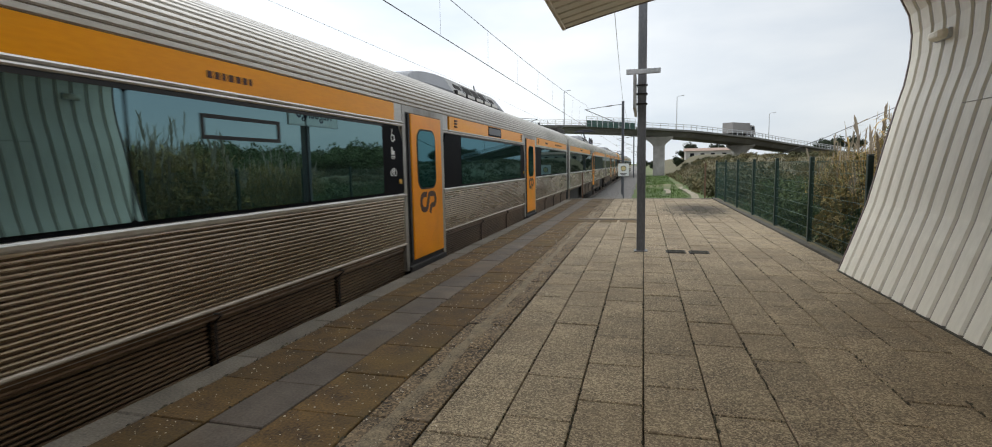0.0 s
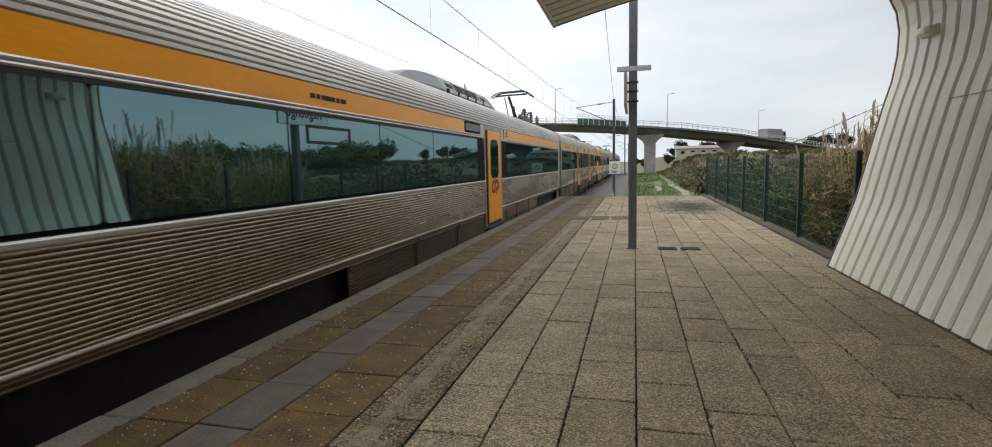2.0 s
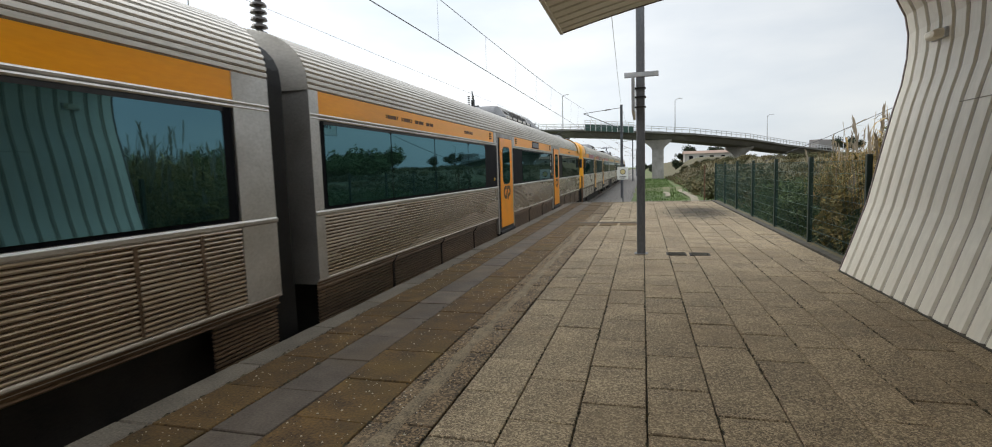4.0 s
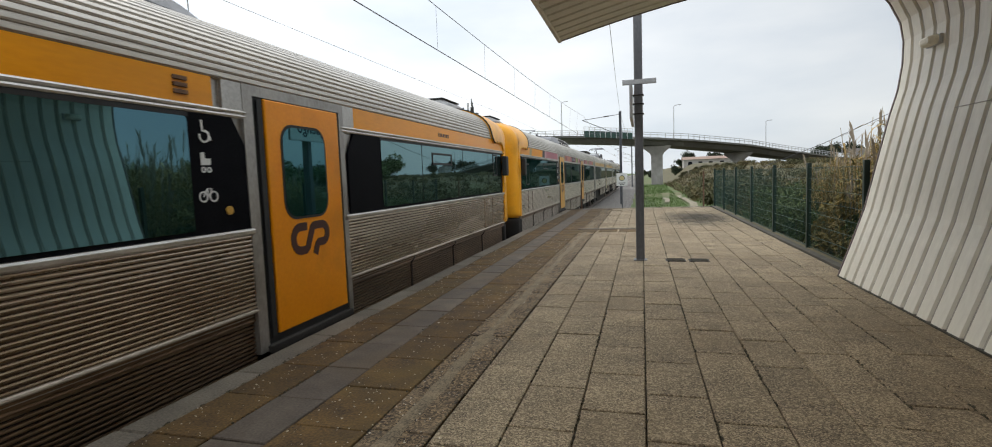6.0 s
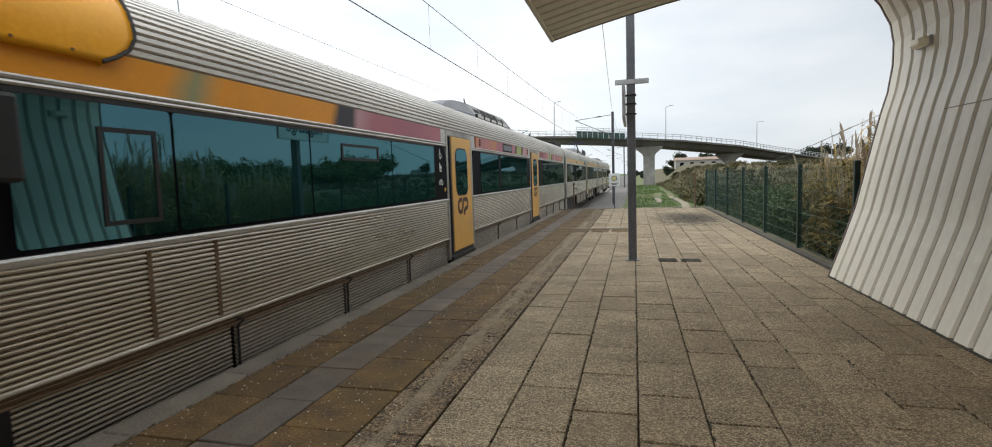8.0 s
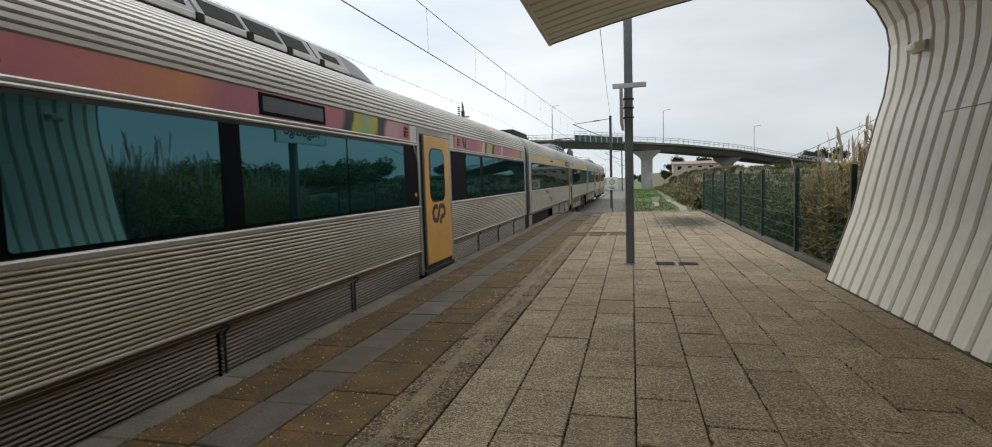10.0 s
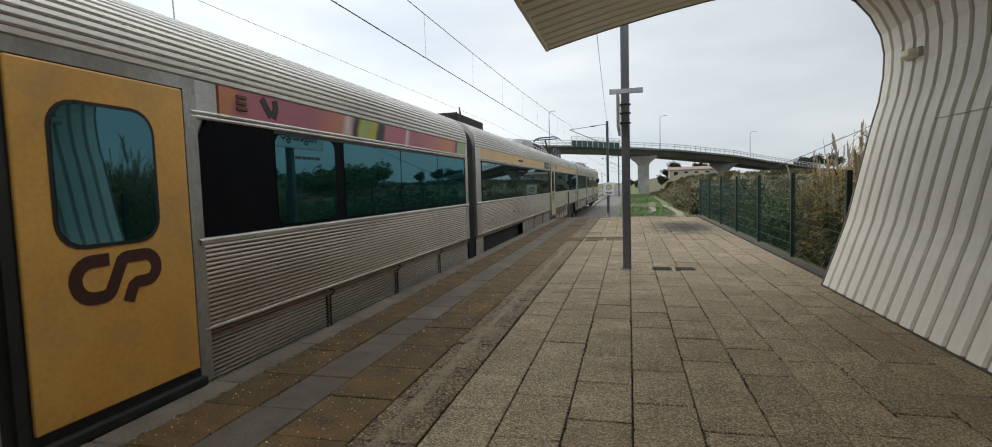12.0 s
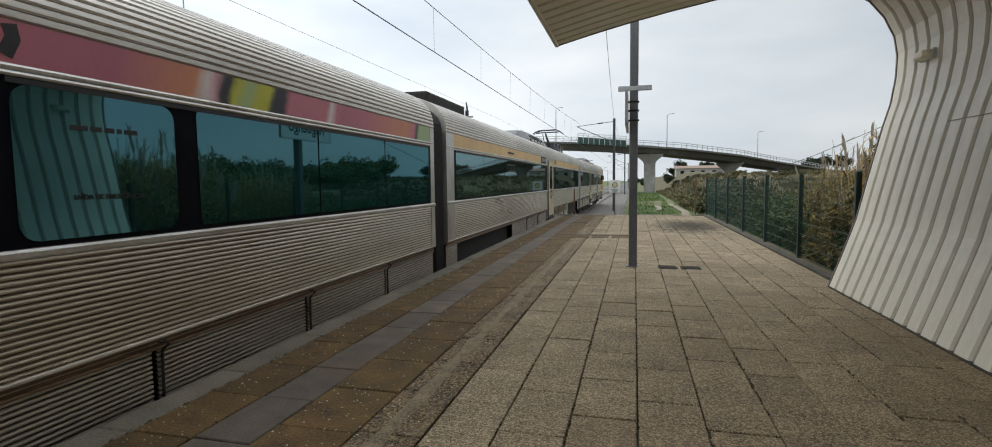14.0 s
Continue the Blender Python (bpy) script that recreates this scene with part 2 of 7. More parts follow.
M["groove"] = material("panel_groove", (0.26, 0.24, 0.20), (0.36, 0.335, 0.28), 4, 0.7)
M["panel_trim"] = material("dark_edge_trim", (0.10, 0.075, 0.07), (0.17, 0.125, 0.115), 3, 0.5)
M["lamp_shell"] = material("lamp_plastic", (0.74, 0.68, 0.54), (0.84, 0.79, 0.66), 5, 0.4)
M["post_grey"] = material("grey_painted_steel", (0.085, 0.087, 0.095), (0.15, 0.152, 0.16), 4, 0.5, spec=0.4, stretch=(1, 1, 0.3))
M["light_grey"] = material("light_grey_metal", (0.38, 0.39, 0.40), (0.55, 0.56, 0.57), 5, 0.45)
M["fence_green"] = material("fence_green_paint", (0.008, 0.022, 0.018), (0.02, 0.045, 0.036), 5, 0.45)
M["mesh_green"] = material("fence_wire_green", (0.012, 0.045, 0.036), (0.025, 0.07, 0.055), 5, 0.5)
M["rust"] = material("rusty_steel", (0.09, 0.045, 0.025), (0.19, 0.11, 0.07), 9, 0.9, bump=0.3)
M["steel"] = material("ribbed_stainless", (0.69, 0.63, 0.55), (0.90, 0.84, 0.75), 1.1, 0.31, metal=0.88, fine=30,
                      stain=(0.227, 0.175, 0.126), stain_scale=0.8, stain_amount=0.35, stretch=(1, 0.3, 2.2))
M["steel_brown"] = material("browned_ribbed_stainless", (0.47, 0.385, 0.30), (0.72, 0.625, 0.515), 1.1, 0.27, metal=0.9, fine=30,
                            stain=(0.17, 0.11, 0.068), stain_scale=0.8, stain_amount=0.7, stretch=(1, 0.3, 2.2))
M["steel_dark_brown"] = material("dark_brown_stainless", (0.098, 0.058, 0.032), (0.25, 0.165, 0.10), 1.3, 0.55, metal=0.5, fine=30,
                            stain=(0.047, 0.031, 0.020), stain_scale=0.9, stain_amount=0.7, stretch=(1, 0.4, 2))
M["steel_dusty"] = material("dusty_stainless", (0.38, 0.325, 0.265), (0.60, 0.53, 0.45), 1.3, 0.5, metal=0.6, fine=30,
                            stain=(0.16, 0.12, 0.085), stain_scale=0.9, stain_amount=0.5, stretch=(1, 0.4, 2))
M["steel_smooth"] = material("brushed_stainless", (0.42, 0.40, 0.37), (0.60, 0.58, 0.55), 2.0, 0.38, metal=0.8, fine=45,
                             stain=(0.24, 0.20, 0.16), stain_scale=1.4, stain_amount=0.45)
M["roof"] = material("ribbed_roof_steel", (0.52, 0.485, 0.435), (0.71, 0.67, 0.61), 1.2, 0.42, metal=0.7, fine=25,
                     stain=(0.24, 0.20, 0.15), stain_scale=0.8, stain_amount=0.5, stretch=(1, 0.25, 2))
M["jamb"] = material("stained_door_surround", (0.30, 0.285, 0.265), (0.46, 0.44, 0.41), 2.0, 0.42, metal=0.7, fine=45,
                     stain=(0.12, 0.095, 0.07), stain_scale=1.6, stain_amount=0.7, stretch=(1, 1, 0.5))
M["orange"] = material("orange_stripe_paint", (0.86, 0.31, 0.006), (0.95, 0.37, 0.010), 1.0, 0.32, fine=25, spec=0.38,
                       stain=(0.50, 0.22, 0.03), stain_scale=1.2, stain_amount=0.45, stretch=(1, 0.4, 2))
M["pale_orange"] = material("faded_orange_paint", (0.58, 0.36, 0.13), (0.70, 0.46, 0.20), 1.0, 0.45, fine=25,
                            stain=(0.40, 0.26, 0.12), stain_scale=1.4, stain_amount=0.5)
M["yellow"] = material("yellow_cab_paint", (0.88, 0.36, 0.010), (0.97, 0.45, 0.024), 1.4, 0.36, fine=30, spec=0.45,
                       stain=(0.38, 0.19, 0.03), stain_scale=1.7, stain_amount=0.5)
M["door_yellow"] = material("orange_yellow_door_paint", (0.86, 0.275, 0.004), (0.95, 0.335, 0.006), 1.4, 0.32, fine=30, spec=0.38,
                            stain=(0.42, 0.17, 0.02), stain_scale=1.5, stain_amount=0.4)
M["pink"] = material("pink_spray_paint", (0.46, 0.13, 0.17), (0.60, 0.29, 0.32), 2.2, 0.5, fine=20,
                     stain=(0.62, 0.20, 0.10), stain_scale=1.1, stain_amount=0.6)
M["black"] = material("black_rubber", (0.008, 0.008, 0.009), (0.02, 0.02, 0.02), 6, 0.6)
M["black_gloss"] = material("black_gloss_panel", (0.004, 0.0045, 0.006), (0.009, 0.0095, 0.012), 3, 0.5, spec=0.03)
M["under"] = material("underframe_grime", (0.012, 0.010, 0.009), (0.035, 0.03, 0.026), 5, 0.9, bump=0.4)
M["bumper"] = material("dark_grey_bumper", (0.008, 0.007, 0.006), (0.018, 0.016, 0.014), 3, 0.6, spec=0.15,
                       stain=(0.04, 0.033, 0.026), stain_scale=1.4, stain_amount=0.5)
M["roof_grey"] = material("grey_roof_pod", (0.22, 0.22, 0.22), (0.34, 0.34, 0.335), 1.5, 0.5, stain=(0.10, 0.09, 0.08),
                          stain_scale=1.0, stain_amount=0.5)
M["pod_panel"] = material("pale_pod_panel", (0.25, 0.24, 0.225), (0.42, 0.41, 0.39), 1.5, 0.5, stain=(0.10, 0.085, 0.07), stain_scale=1.4, stain_amount=0.6)
M["pod_nose"] = material("smooth_dark_grey_fibreglass", (0.085, 0.088, 0.095), (0.13, 0.133, 0.142), 1.5, 0.4, stain=(0.05, 0.047, 0.045), stain_scale=1.0, stain_amount=0.5)
M["cab_grey"] = material("dark_cab_grey", (0.045, 0.05, 0.055), (0.075, 0.08, 0.085), 2, 0.45)
M["slate_face"] = material("slate_display_face", (0.045, 0.048, 0.062), (0.075, 0.078, 0.098), 3, 0.35)
M["logo"] = material("dark_brown_logo", (0.040, 0.008, 0.005), (0.065, 0.014, 0.008), 4, 0.45)
M["white_mark"] = material("white_marking", (0.68, 0.68, 0.66), (0.78, 0.78, 0.76), 4, 0.5)
M["red_lens"] = material("amber_button", (0.55, 0.30, 0.05), (0.65, 0.38, 0.08), 4, 0.3)
M["chrome"] = material("headlamp_reflector", (0.7, 0.7, 0.7), (0.85, 0.85, 0.85), 4, 0.12, metal=1.0)
M["insulator"] = material("dark_insulator", (0.03, 0.025, 0.022), (0.06, 0.05, 0.045), 6, 0.35)
M["panto"] = material("pantograph_blue_grey", (0.012, 0.014, 0.035), (0.03, 0.032, 0.07), 6, 0.5)
M["wire"] = material("copper_wire_dark", (0.05, 0.05, 0.055), (0.09, 0.09, 0.095), 5, 0.5)
M["mast"] = material("mast_steel_blue_grey", (0.06, 0.065, 0.075), (0.11, 0.115, 0.13), 4, 0.55)
M["sign_white"] = material("sign_enamel_white", (0.66, 0.66, 0.63), (0.76, 0.76, 0.73), 4, 0.45)
M["sign_blue"] = material("sign_lettering_blue", (0.012, 0.016, 0.04), (0.02, 0.026, 0.06), 4, 0.45)
M["sign_yellow"] = material("sign_yellow", (0.55, 0.45, 0.20), (0.65, 0.55, 0.28), 4, 0.45)
M["grass"] = material("grass_ground", (0.045, 0.075, 0.018), (0.12, 0.155, 0.045), 0.7, 0.95, bump=0.8, fine=9,
                      stain=(0.17, 0.135, 0.075), stain_scale=0.12, stain_amount=0.9)
M["hill_ground"] = material("dry_hillside_ground", (0.065, 0.055, 0.026), (0.13, 0.107, 0.054), 0.8, 0.95, bump=0.8, fine=9,
                            stain=(0.10, 0.11, 0.04), stain_scale=0.16, stain_amount=0.8)
M["blade"] = material("grass_blade", (0.05, 0.10, 0.018), (0.12, 0.19, 0.045), 2.0, 0.8, island=0.3)
M["dirt"] = material("pale_dirt", (0.20, 0.17, 0.12), (0.34, 0.30, 0.22), 3, 0.95, bump=0.5)
M["reed"] = material("dry_reed_leaf", (0.18, 0.118, 0.034), (0.35, 0.235, 0.074), 1.6, 0.8, island=0.45)
M["reed_green"] = material("green_reed_leaf", (0.09, 0.095, 0.022), (0.19, 0.185, 0.05), 1.6, 0.8, island=0.4)
M["leaf"] = material("shrub_leaf", (0.036, 0.062, 0.015), (0.095, 0.128, 0.036), 1.2, 0.8, island=0.4)
M["leaf_olive"] = material("olive_brush_leaf", (0.092, 0.076, 0.030), (0.185, 0.15, 0.066), 1.2, 0.85, island=0.35)
M["leaf_gold"] = material("golden_brush_leaf", (0.115, 0.092, 0.022), (0.32, 0.23, 0.064), 1.2, 0.8, island=0.45)
M["hill_leaf"] = material("dry_hill_brush_leaf", (0.058, 0.062, 0.026), (0.112, 0.108, 0.048), 1.2, 0.85, island=0.35)
M["pine"] = material("dark_pine_leaf", (0.012, 0.022, 0.010), (0.035, 0.05, 0.02), 1.2, 0.85, island=0.35)
M["bark"] = material("bark", (0.05, 0.038, 0.028), (0.12, 0.095, 0.07), 6, 0.95, bump=0.6)
M["plume"] = material("reed_plume", (0.26, 0.21, 0.15), (0.40, 0.34, 0.26), 4, 0.95, island=0.2)
M["render_white"] = material("house_white_render", (0.36, 0.34, 0.31), (0.50, 0.48, 0.44), 0.5, 0.9)
M["roof_tile"] = material("clay_roof_tile", (0.24, 0.16, 0.12), (0.33, 0.24, 0.19), 1.5, 0.9)
M["truck_grey"] = material("truck_tarpaulin_grey", (0.20, 0.185, 0.175), (0.29, 0.27, 0.255), 0.6, 0.6)
M["asphalt"] = material("asphalt", (0.04, 0.04, 0.042), (0.065, 0.064, 0.064), 2, 0.9, bump=0.4)
# Reflected brightness is set by hand through each glass's tint, IOR and share.
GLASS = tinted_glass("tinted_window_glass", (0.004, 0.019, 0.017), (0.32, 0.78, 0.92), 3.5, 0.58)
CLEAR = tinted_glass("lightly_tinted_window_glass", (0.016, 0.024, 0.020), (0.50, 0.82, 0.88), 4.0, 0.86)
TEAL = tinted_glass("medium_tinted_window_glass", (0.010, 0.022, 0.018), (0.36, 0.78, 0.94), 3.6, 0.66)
DARKGLASS = tinted_glass("dark_windscreen_glass", (0.004, 0.005, 0.007), (0.8, 0.9, 1.0), 1.35)

# ---------------------------------------------------------------- mesh helpers


def add_box(bm, x0, x1, y0, y1, z0, z1, bevel=0.0):
    vs = [bm.verts.new((x, y, z)) for z in (z0, z1) for y in (y0, y1) for x in (x0, x1)]
    fs = [bm.faces.new([vs[i] for i in q]) for q in ((0, 2, 3, 1), (4, 5, 7, 6), (0, 1, 5, 4), (2, 6, 7, 3), (0, 4, 6, 2), (1, 3, 7, 5))]
    if bevel:
        es = {e for f in fs for e in f.edges}
        bmesh.ops.bevel(bm, geom=list(es), offset=bevel, segments=2, affect="EDGES", profile=0.5)


def add_tube(bm, p, q, r0, r1=None, n=10, caps=True):
    """A round bar from p to q that tapers from r0 to r1."""
    r1 = r0 if r1 is None else r1
    p, q = Vector(p), Vector(q)
    d = (q - p).normalized()
    a = d.orthogonal().normalized()
    b = d.cross(a)
    ring = []
    for c, r in ((p, r0), (q, r1)):
        ring.append([bm.verts.new(c + r * (math.cos(2 * math.pi * i / n) * a + math.sin(2 * math.pi * i / n) * b)) for i in range(n)])
    for i in range(n):
        j = (i + 1) % n
        bm.faces.new((ring[0][i], ring[0][j], ring[1][j], ring[1][i]))
    if caps:
        bm.faces.new(ring[0][::-1])
        bm.faces.new(ring[1])


def add_path(bm, points, r, n=8):
    """A round bar swept through the points in one piece."""
    pts = [Vector(p) for p in points]
    side = (pts[1] - pts[0]).orthogonal().normalized()
    rings = []
    for i, p in enumerate(pts):
        d = (pts[min(i + 1, len(pts) - 1)] - pts[max(i - 1, 0)]).normalized()
        side = (side - d * side.dot(d)).normalized()
        other = d.cross(side)
        rings.append([p + r * (math.cos(2 * math.pi * k / n) * side + math.sin(2 * math.pi * k / n) * other) for k in range(n)])
    add_loft(bm, rings)


def add_loft(bm, rings, close=True, caps=True):
    """Joins rings of points (equal counts) with faces."""
    vr = [[bm.verts.new(p) for p in ring] for ring in rings]
    k = len(vr[0])
    for a, b in zip(vr[:-1], vr[1:]):
        for i in range(k if close else k - 1):
            j = (i + 1) % k
            bm.faces.new((a[i], a[j], b[j], b[i]))
    if caps and close:
        bm.faces.new(vr[0][::-1])
        bm.faces.new(vr[-1])


def add_prism(bm, outline, axis, lo, hi):
    """An outline of 2D points pushed along an axis (0 x, 1 y, 2 z) from lo to hi."""
    def at(p, v):
        c = list(p)
        c.insert(axis, v)
        return c
    add_loft(bm, [[at(p, lo) for p in outline], [at(p, hi) for p in outline]])


def rounded(x0, x1, z0, z1, r, n=5):
    out = []
    for cx, cz, a0 in ((x1 - r, z1 - r, 0), (x0 + r, z1 - r, 90), (x0 + r, z0 + r, 180), (x1 - r, z0 + r, 270)):
        for i in range(n + 1):
            a = radians(a0 + 90 * i / n)
            out.append((cx + r * math.cos(a), cz + r * math.sin(a)))
    return out


def finish(name, bm, mat, smooth=False):
    bmesh.ops.recalc_face_normals(bm, faces=bm.faces[:])
    me = bpy.data.meshes.new(name)
    bm.to_mesh(me)
    bm.free()
    me.materials.append(mat)
    if smooth:
        for p in me.polygons:
            p.use_smooth = True
    return me


def part(name, bm, mat, parent, label="", smooth=False):
    ob = new(name, finish(name, bm, mat, smooth))
    ob.parent = parent
    if label:
        tagged(ob, label)
    return ob


def thing(name, label, category, at=(0, 0, 0), group="", kind=""):
    ob = new(name)
    ob.empty_display_size = 0.2
    ob.location = at
    return tagged(ob, label, category, group, kind)


def solo(name, bm, mat, label, category, group="", kind="", smooth=False):
    return tagged(new(name, finish(name, bm, mat, smooth)), label, category, group, kind)


def raw(name, verts, faces, mat):
    me = bpy.data.meshes.new(name)
    me.from_pydata(verts, [], faces)
    me.materials.append(mat)
    me.update()
    return me

# ---------------------------------------------------------------- platform


def slab_mesh(name, w, l, mat, h=0.06, bev=0.006):
    bm = bmesh.new()
    top = [(-w / 2 + bev, -l / 2 + bev), (w / 2 - bev, -l / 2 + bev), (w / 2 - bev, l / 2 - bev), (-w / 2 + bev, l / 2 - bev)]
    low = [(-w / 2, -l / 2), (w / 2, -l / 2), (w / 2, l / 2), (-w / 2, l / 2)]
    add_loft(bm, [[(x, y, -h) for x, y in low], [(x, y, -bev) for x, y in low], [(x, y, 0) for x, y in top]])
    return finish(name, bm, mat)


PLAT_Y0, PLAT_Y1 = -14.0, 23.0
bm = bmesh.new()
add_box(bm, -3.06, 2.95, PLAT_Y0, PLAT_Y1, -1.3, -0.022)
platform = solo("platform", bm, M["joint"], "long concrete station platform with soil-filled joints", "platform", kind="structure")

rng = random.Random(4)


def lay(name, mesh, x, y, z=0.0, tilt=0.25, turn=0.25):
    ob = new(name, mesh)
    ob.parent = platform
    ob.location = (x, y, z + rng.uniform(-0.004, 0.003))
    ob.rotation_euler = [radians(rng.uniform(-tilt, tilt)), radians(rng.uniform(-tilt, tilt)), radians(rng.uniform(-turn, turn))]
    return ob


COL, LEN = 0.392, 0.63
JOINT = {-3: 3.88, -2: 4.79, -1: 3.21, 0: 4.14, 1: 3.18, 2: 3.55, 3: 3.91, 4: 4.25, 5: 3.99}
LINES = [-1.166, -0.774, -0.382, 0.012, 0.400, 0.785, 1.157, 1.527, 1.870, 2.240]
far_slabs = bmesh.new()


def far_piece(x, y, w, l, z):
    add_box(far_slabs, x - w / 2, x + w / 2, y - l / 2, y + l / 2, -0.05, z)


for k in range(-3, 6):
    left, right = LINES[k + 3], LINES[k + 4]
    x = (left + right) / 2
    slab = slab_mesh("slab", right - left - 0.009, LEN - 0.008, M["slab"])
    first = JOINT[k] - math.ceil((JOINT[k] - PLAT_Y0) / LEN) * LEN
    y = first + LEN / 2
    while y < PLAT_Y1 - 0.2:
        if y > PLAT_Y0 + LEN / 2:
            if 1.2 < y < 21.4 and not (14.0 < y < 14.5 and k < 0):
                lay("slab", slab, x, y)
            else:
                far_piece(x, y, right - left - 0.012, LEN - 0.012, rng.uniform(-0.004, 0.003))
        y += LEN
# narrow run beside the fence
narrow = slab_mesh("cut_slab", 0.40, 0.622, M["slab"])
y = 6.74 + 0.315 - 0.63 * 20
while y < PLAT_Y1 - 0.2:
    if 1.2 < y < 16:
        lay("cut_slab", narrow, 2.445, y)
    else:
        far_piece(2.445, y, 0.40, 0.62, rng.uniform(-0.004, 0.003))
    y += 0.63
tagged(part("far_slab_field", far_slabs, M["slab"], platform, "weathered grit slabs of the far platform end"), kind="stuff")

kerb = slab_mesh("kerb_stone", 0.25, 0.99, M["kerb"], h=0.2, bev=0.012)
brown_a = slab_mesh("brown_slab", 0.41, 0.60, M["brown"])
brown_b = slab_mesh("brown_slab_wide", 0.50, 0.60, M["brown"])
dark = slab_mesh("dark_tile", 0.37, 0.59, M["dark_tile"])
grav = slab_mesh("gravel_slab", 0.385, 0.62, M["gravel_strip"])
edge_far = {n: bmesh.new() for n in ("kerb", "brown", "dark_tile", "gravel_strip")}


def run(name, mesh, x, w, l, start, key, near=16.5):
    y = start - math.ceil((start - PLAT_Y0) / l) * l + l / 2
    while y < PLAT_Y1 - 0.2:
        if 1.2 < y < near:
            lay(name, mesh, x, y, tilt=0.15, turn=0.15)
        elif y > PLAT_Y0 + l / 2:
            add_box(edge_far[key], x - w / 2, x + w / 2, y - l / 2 + 0.006, y + l / 2 - 0.006, -0.05, rng.uniform(-0.004, 0.003))
        y += l


run("kerb_stone", kerb, -2.995, 0.25, 1.0, 3.4, "kerb")
run("brown_slab", brown_a, -2.66, 0.41, 0.61, 3.63, "brown")
run("dark_tile", dark, -2.26, 0.37, 0.60, 3.63, "dark_tile")
run("brown_slab", brown_b, -1.82, 0.50, 0.61, 3.9, "brown")
run("gravel_slab", grav, -1.372, 0.385, 0.63, 3.35, "gravel_strip")
for key, label in (("kerb", "pale kerb stones"), ("brown", "brown paving slabs"), ("dark_tile", "dark grey tiles"), ("gravel_strip", "exposed gravel slabs")):
    tagged(part("far_edge_paving", edge_far[key], M[key], platform, label), kind="stuff")

# dirt and moss that has gathered in the joints
mv, mf = [], []
rj = random.Random(77)


def crumb(x, y, s):
    b0, n = len(mv), rj.randint(4, 6)
    for i in range(n):
        a = 2 * math.pi * i / n + rj.uniform(-0.3, 0.3)
        mv.append((x + s * rj.uniform(0.4, 0.8) * math.cos(a), y + s * rj.uniform(0.7, 1.9) * math.sin(a), -0.006))
    mv.append((x, y, 0.004 + s * rj.uniform(0.05, 0.25)))
    for i in range(n):
        mf.append((b0 + i, b0 + (i + 1) % n, b0 + n))


for k in range(-3, 7):
    x = LINES[k + 3]
    for i in range(330):
        y = 1.5 + 20 * rj.random() ** 1.2
        if noise.noise((k * 3.1, y * 0.9, 4)) > -0.12:
            crumb(x + rj.gauss(0, 0.006), y, rj.uniform(0.006, 0.022))
    for i in range(60):
        row = JOINT.get(k, 3.3) + LEN * rj.randint(-3, 27)
        crumb(x + COL * rj.random(), row + rj.gauss(0, 0.005), rj.uniform(0.005, 0.014))
for x in (-2.87, -2.45, -2.07, -1.57):
    for i in range(260):
        y = 1.5 + 18 * rj.random() ** 1.2
        if noise.noise((x * 3.1, y * 0.8, 9)) > -0.15:
            crumb(x + rj.gauss(0, 0.010), y, rj.uniform(0.006, 0.026))
for i in range(1800):
    crumb(1.62 + rj.gauss(0, 0.52), 17.4 + rj.gauss(0, 1.25), rj.uniform(0.012, 0.045))
for i in range(700):
    crumb(-1.2 + rj.gauss(0, 0.4), 18.6 + rj.gauss(0, 1.4), rj.uniform(0.006, 0.02))
M["moss"] = material("dry_dirt_and_moss", (0.022, 0.018, 0.010), (0.075, 0.062, 0.032), 9, 0.95, bump=0.4, island=0.4)
tagged(new("joint_dirt", raw("joint_dirt", mv, mf, M["moss"])), "dark dirt and moss in the paving joints", "dirt", kind="stuff")

# end wall of the platform and the soil strip under the fence
bm = bmesh.new()
add_box(bm, -3.12, 2.95, PLAT_Y1 - 0.18, PLAT_Y1 + 0.04, -1.3, 0.006, 0.01)
part("end_kerb", bm, M["kerb"], platform, "pale end kerb")
bm = bmesh.new()
add_box(bm, 2.66, 2.78, 7.9, PLAT_Y1, -0.1, 0.03, 0.01)
part("fence_kerb", bm, M["joint"], platform, "low concrete kerb along the fence")
bm = bmesh.new()
add_box(bm, 2.785, 2.95, 7.9, PLAT_Y1 - 0.2, -0.1, 0.02, 0.01)
part("soil_strip", bm, M["hill_ground"], platform, "dry brown soil strip")

# covers let into the paving
for x, y in ((0.52, 9.12), (0.88, 9.1)):
    lid = thing("drain_cover", "dark cast drain cover set in paving", "drain cover", (x, y, 0), "drain covers")
    bm = bmesh.new()
    add_box(bm, -0.155, 0.155, -0.14, 0.14, -0.02, 0.006, 0.004)
    part("plate", bm, M["under"], lid)
    for i in range(6):
        bm = bmesh.new()
        add_box(bm, -0.13, 0.13, -0.115 + i * 0.042, -0.095 + i * 0.042, 0.004, 0.014)
        part("bar", bm, M["joint"], lid)
for i in range(3):
    bm = bmesh.new()
    x = -1.35 + i * 0.5
    add_box(bm, x - 0.22, x + 0.22, 13.55, 14.15, -0.03, 0.008, 0.004)
    solo("pit_cover", bm, M["brown"], "brown stained pit cover in the platform", "pit cover", "pit covers")
bm = bmesh.new()
add_box(bm, -1.66, 0.05, 14.2, 14.36, -0.03, 0.016, 0.006)
solo("pale_strip", bm, M["kerb"], "pale raised strip across the platform paving", "paving strip")

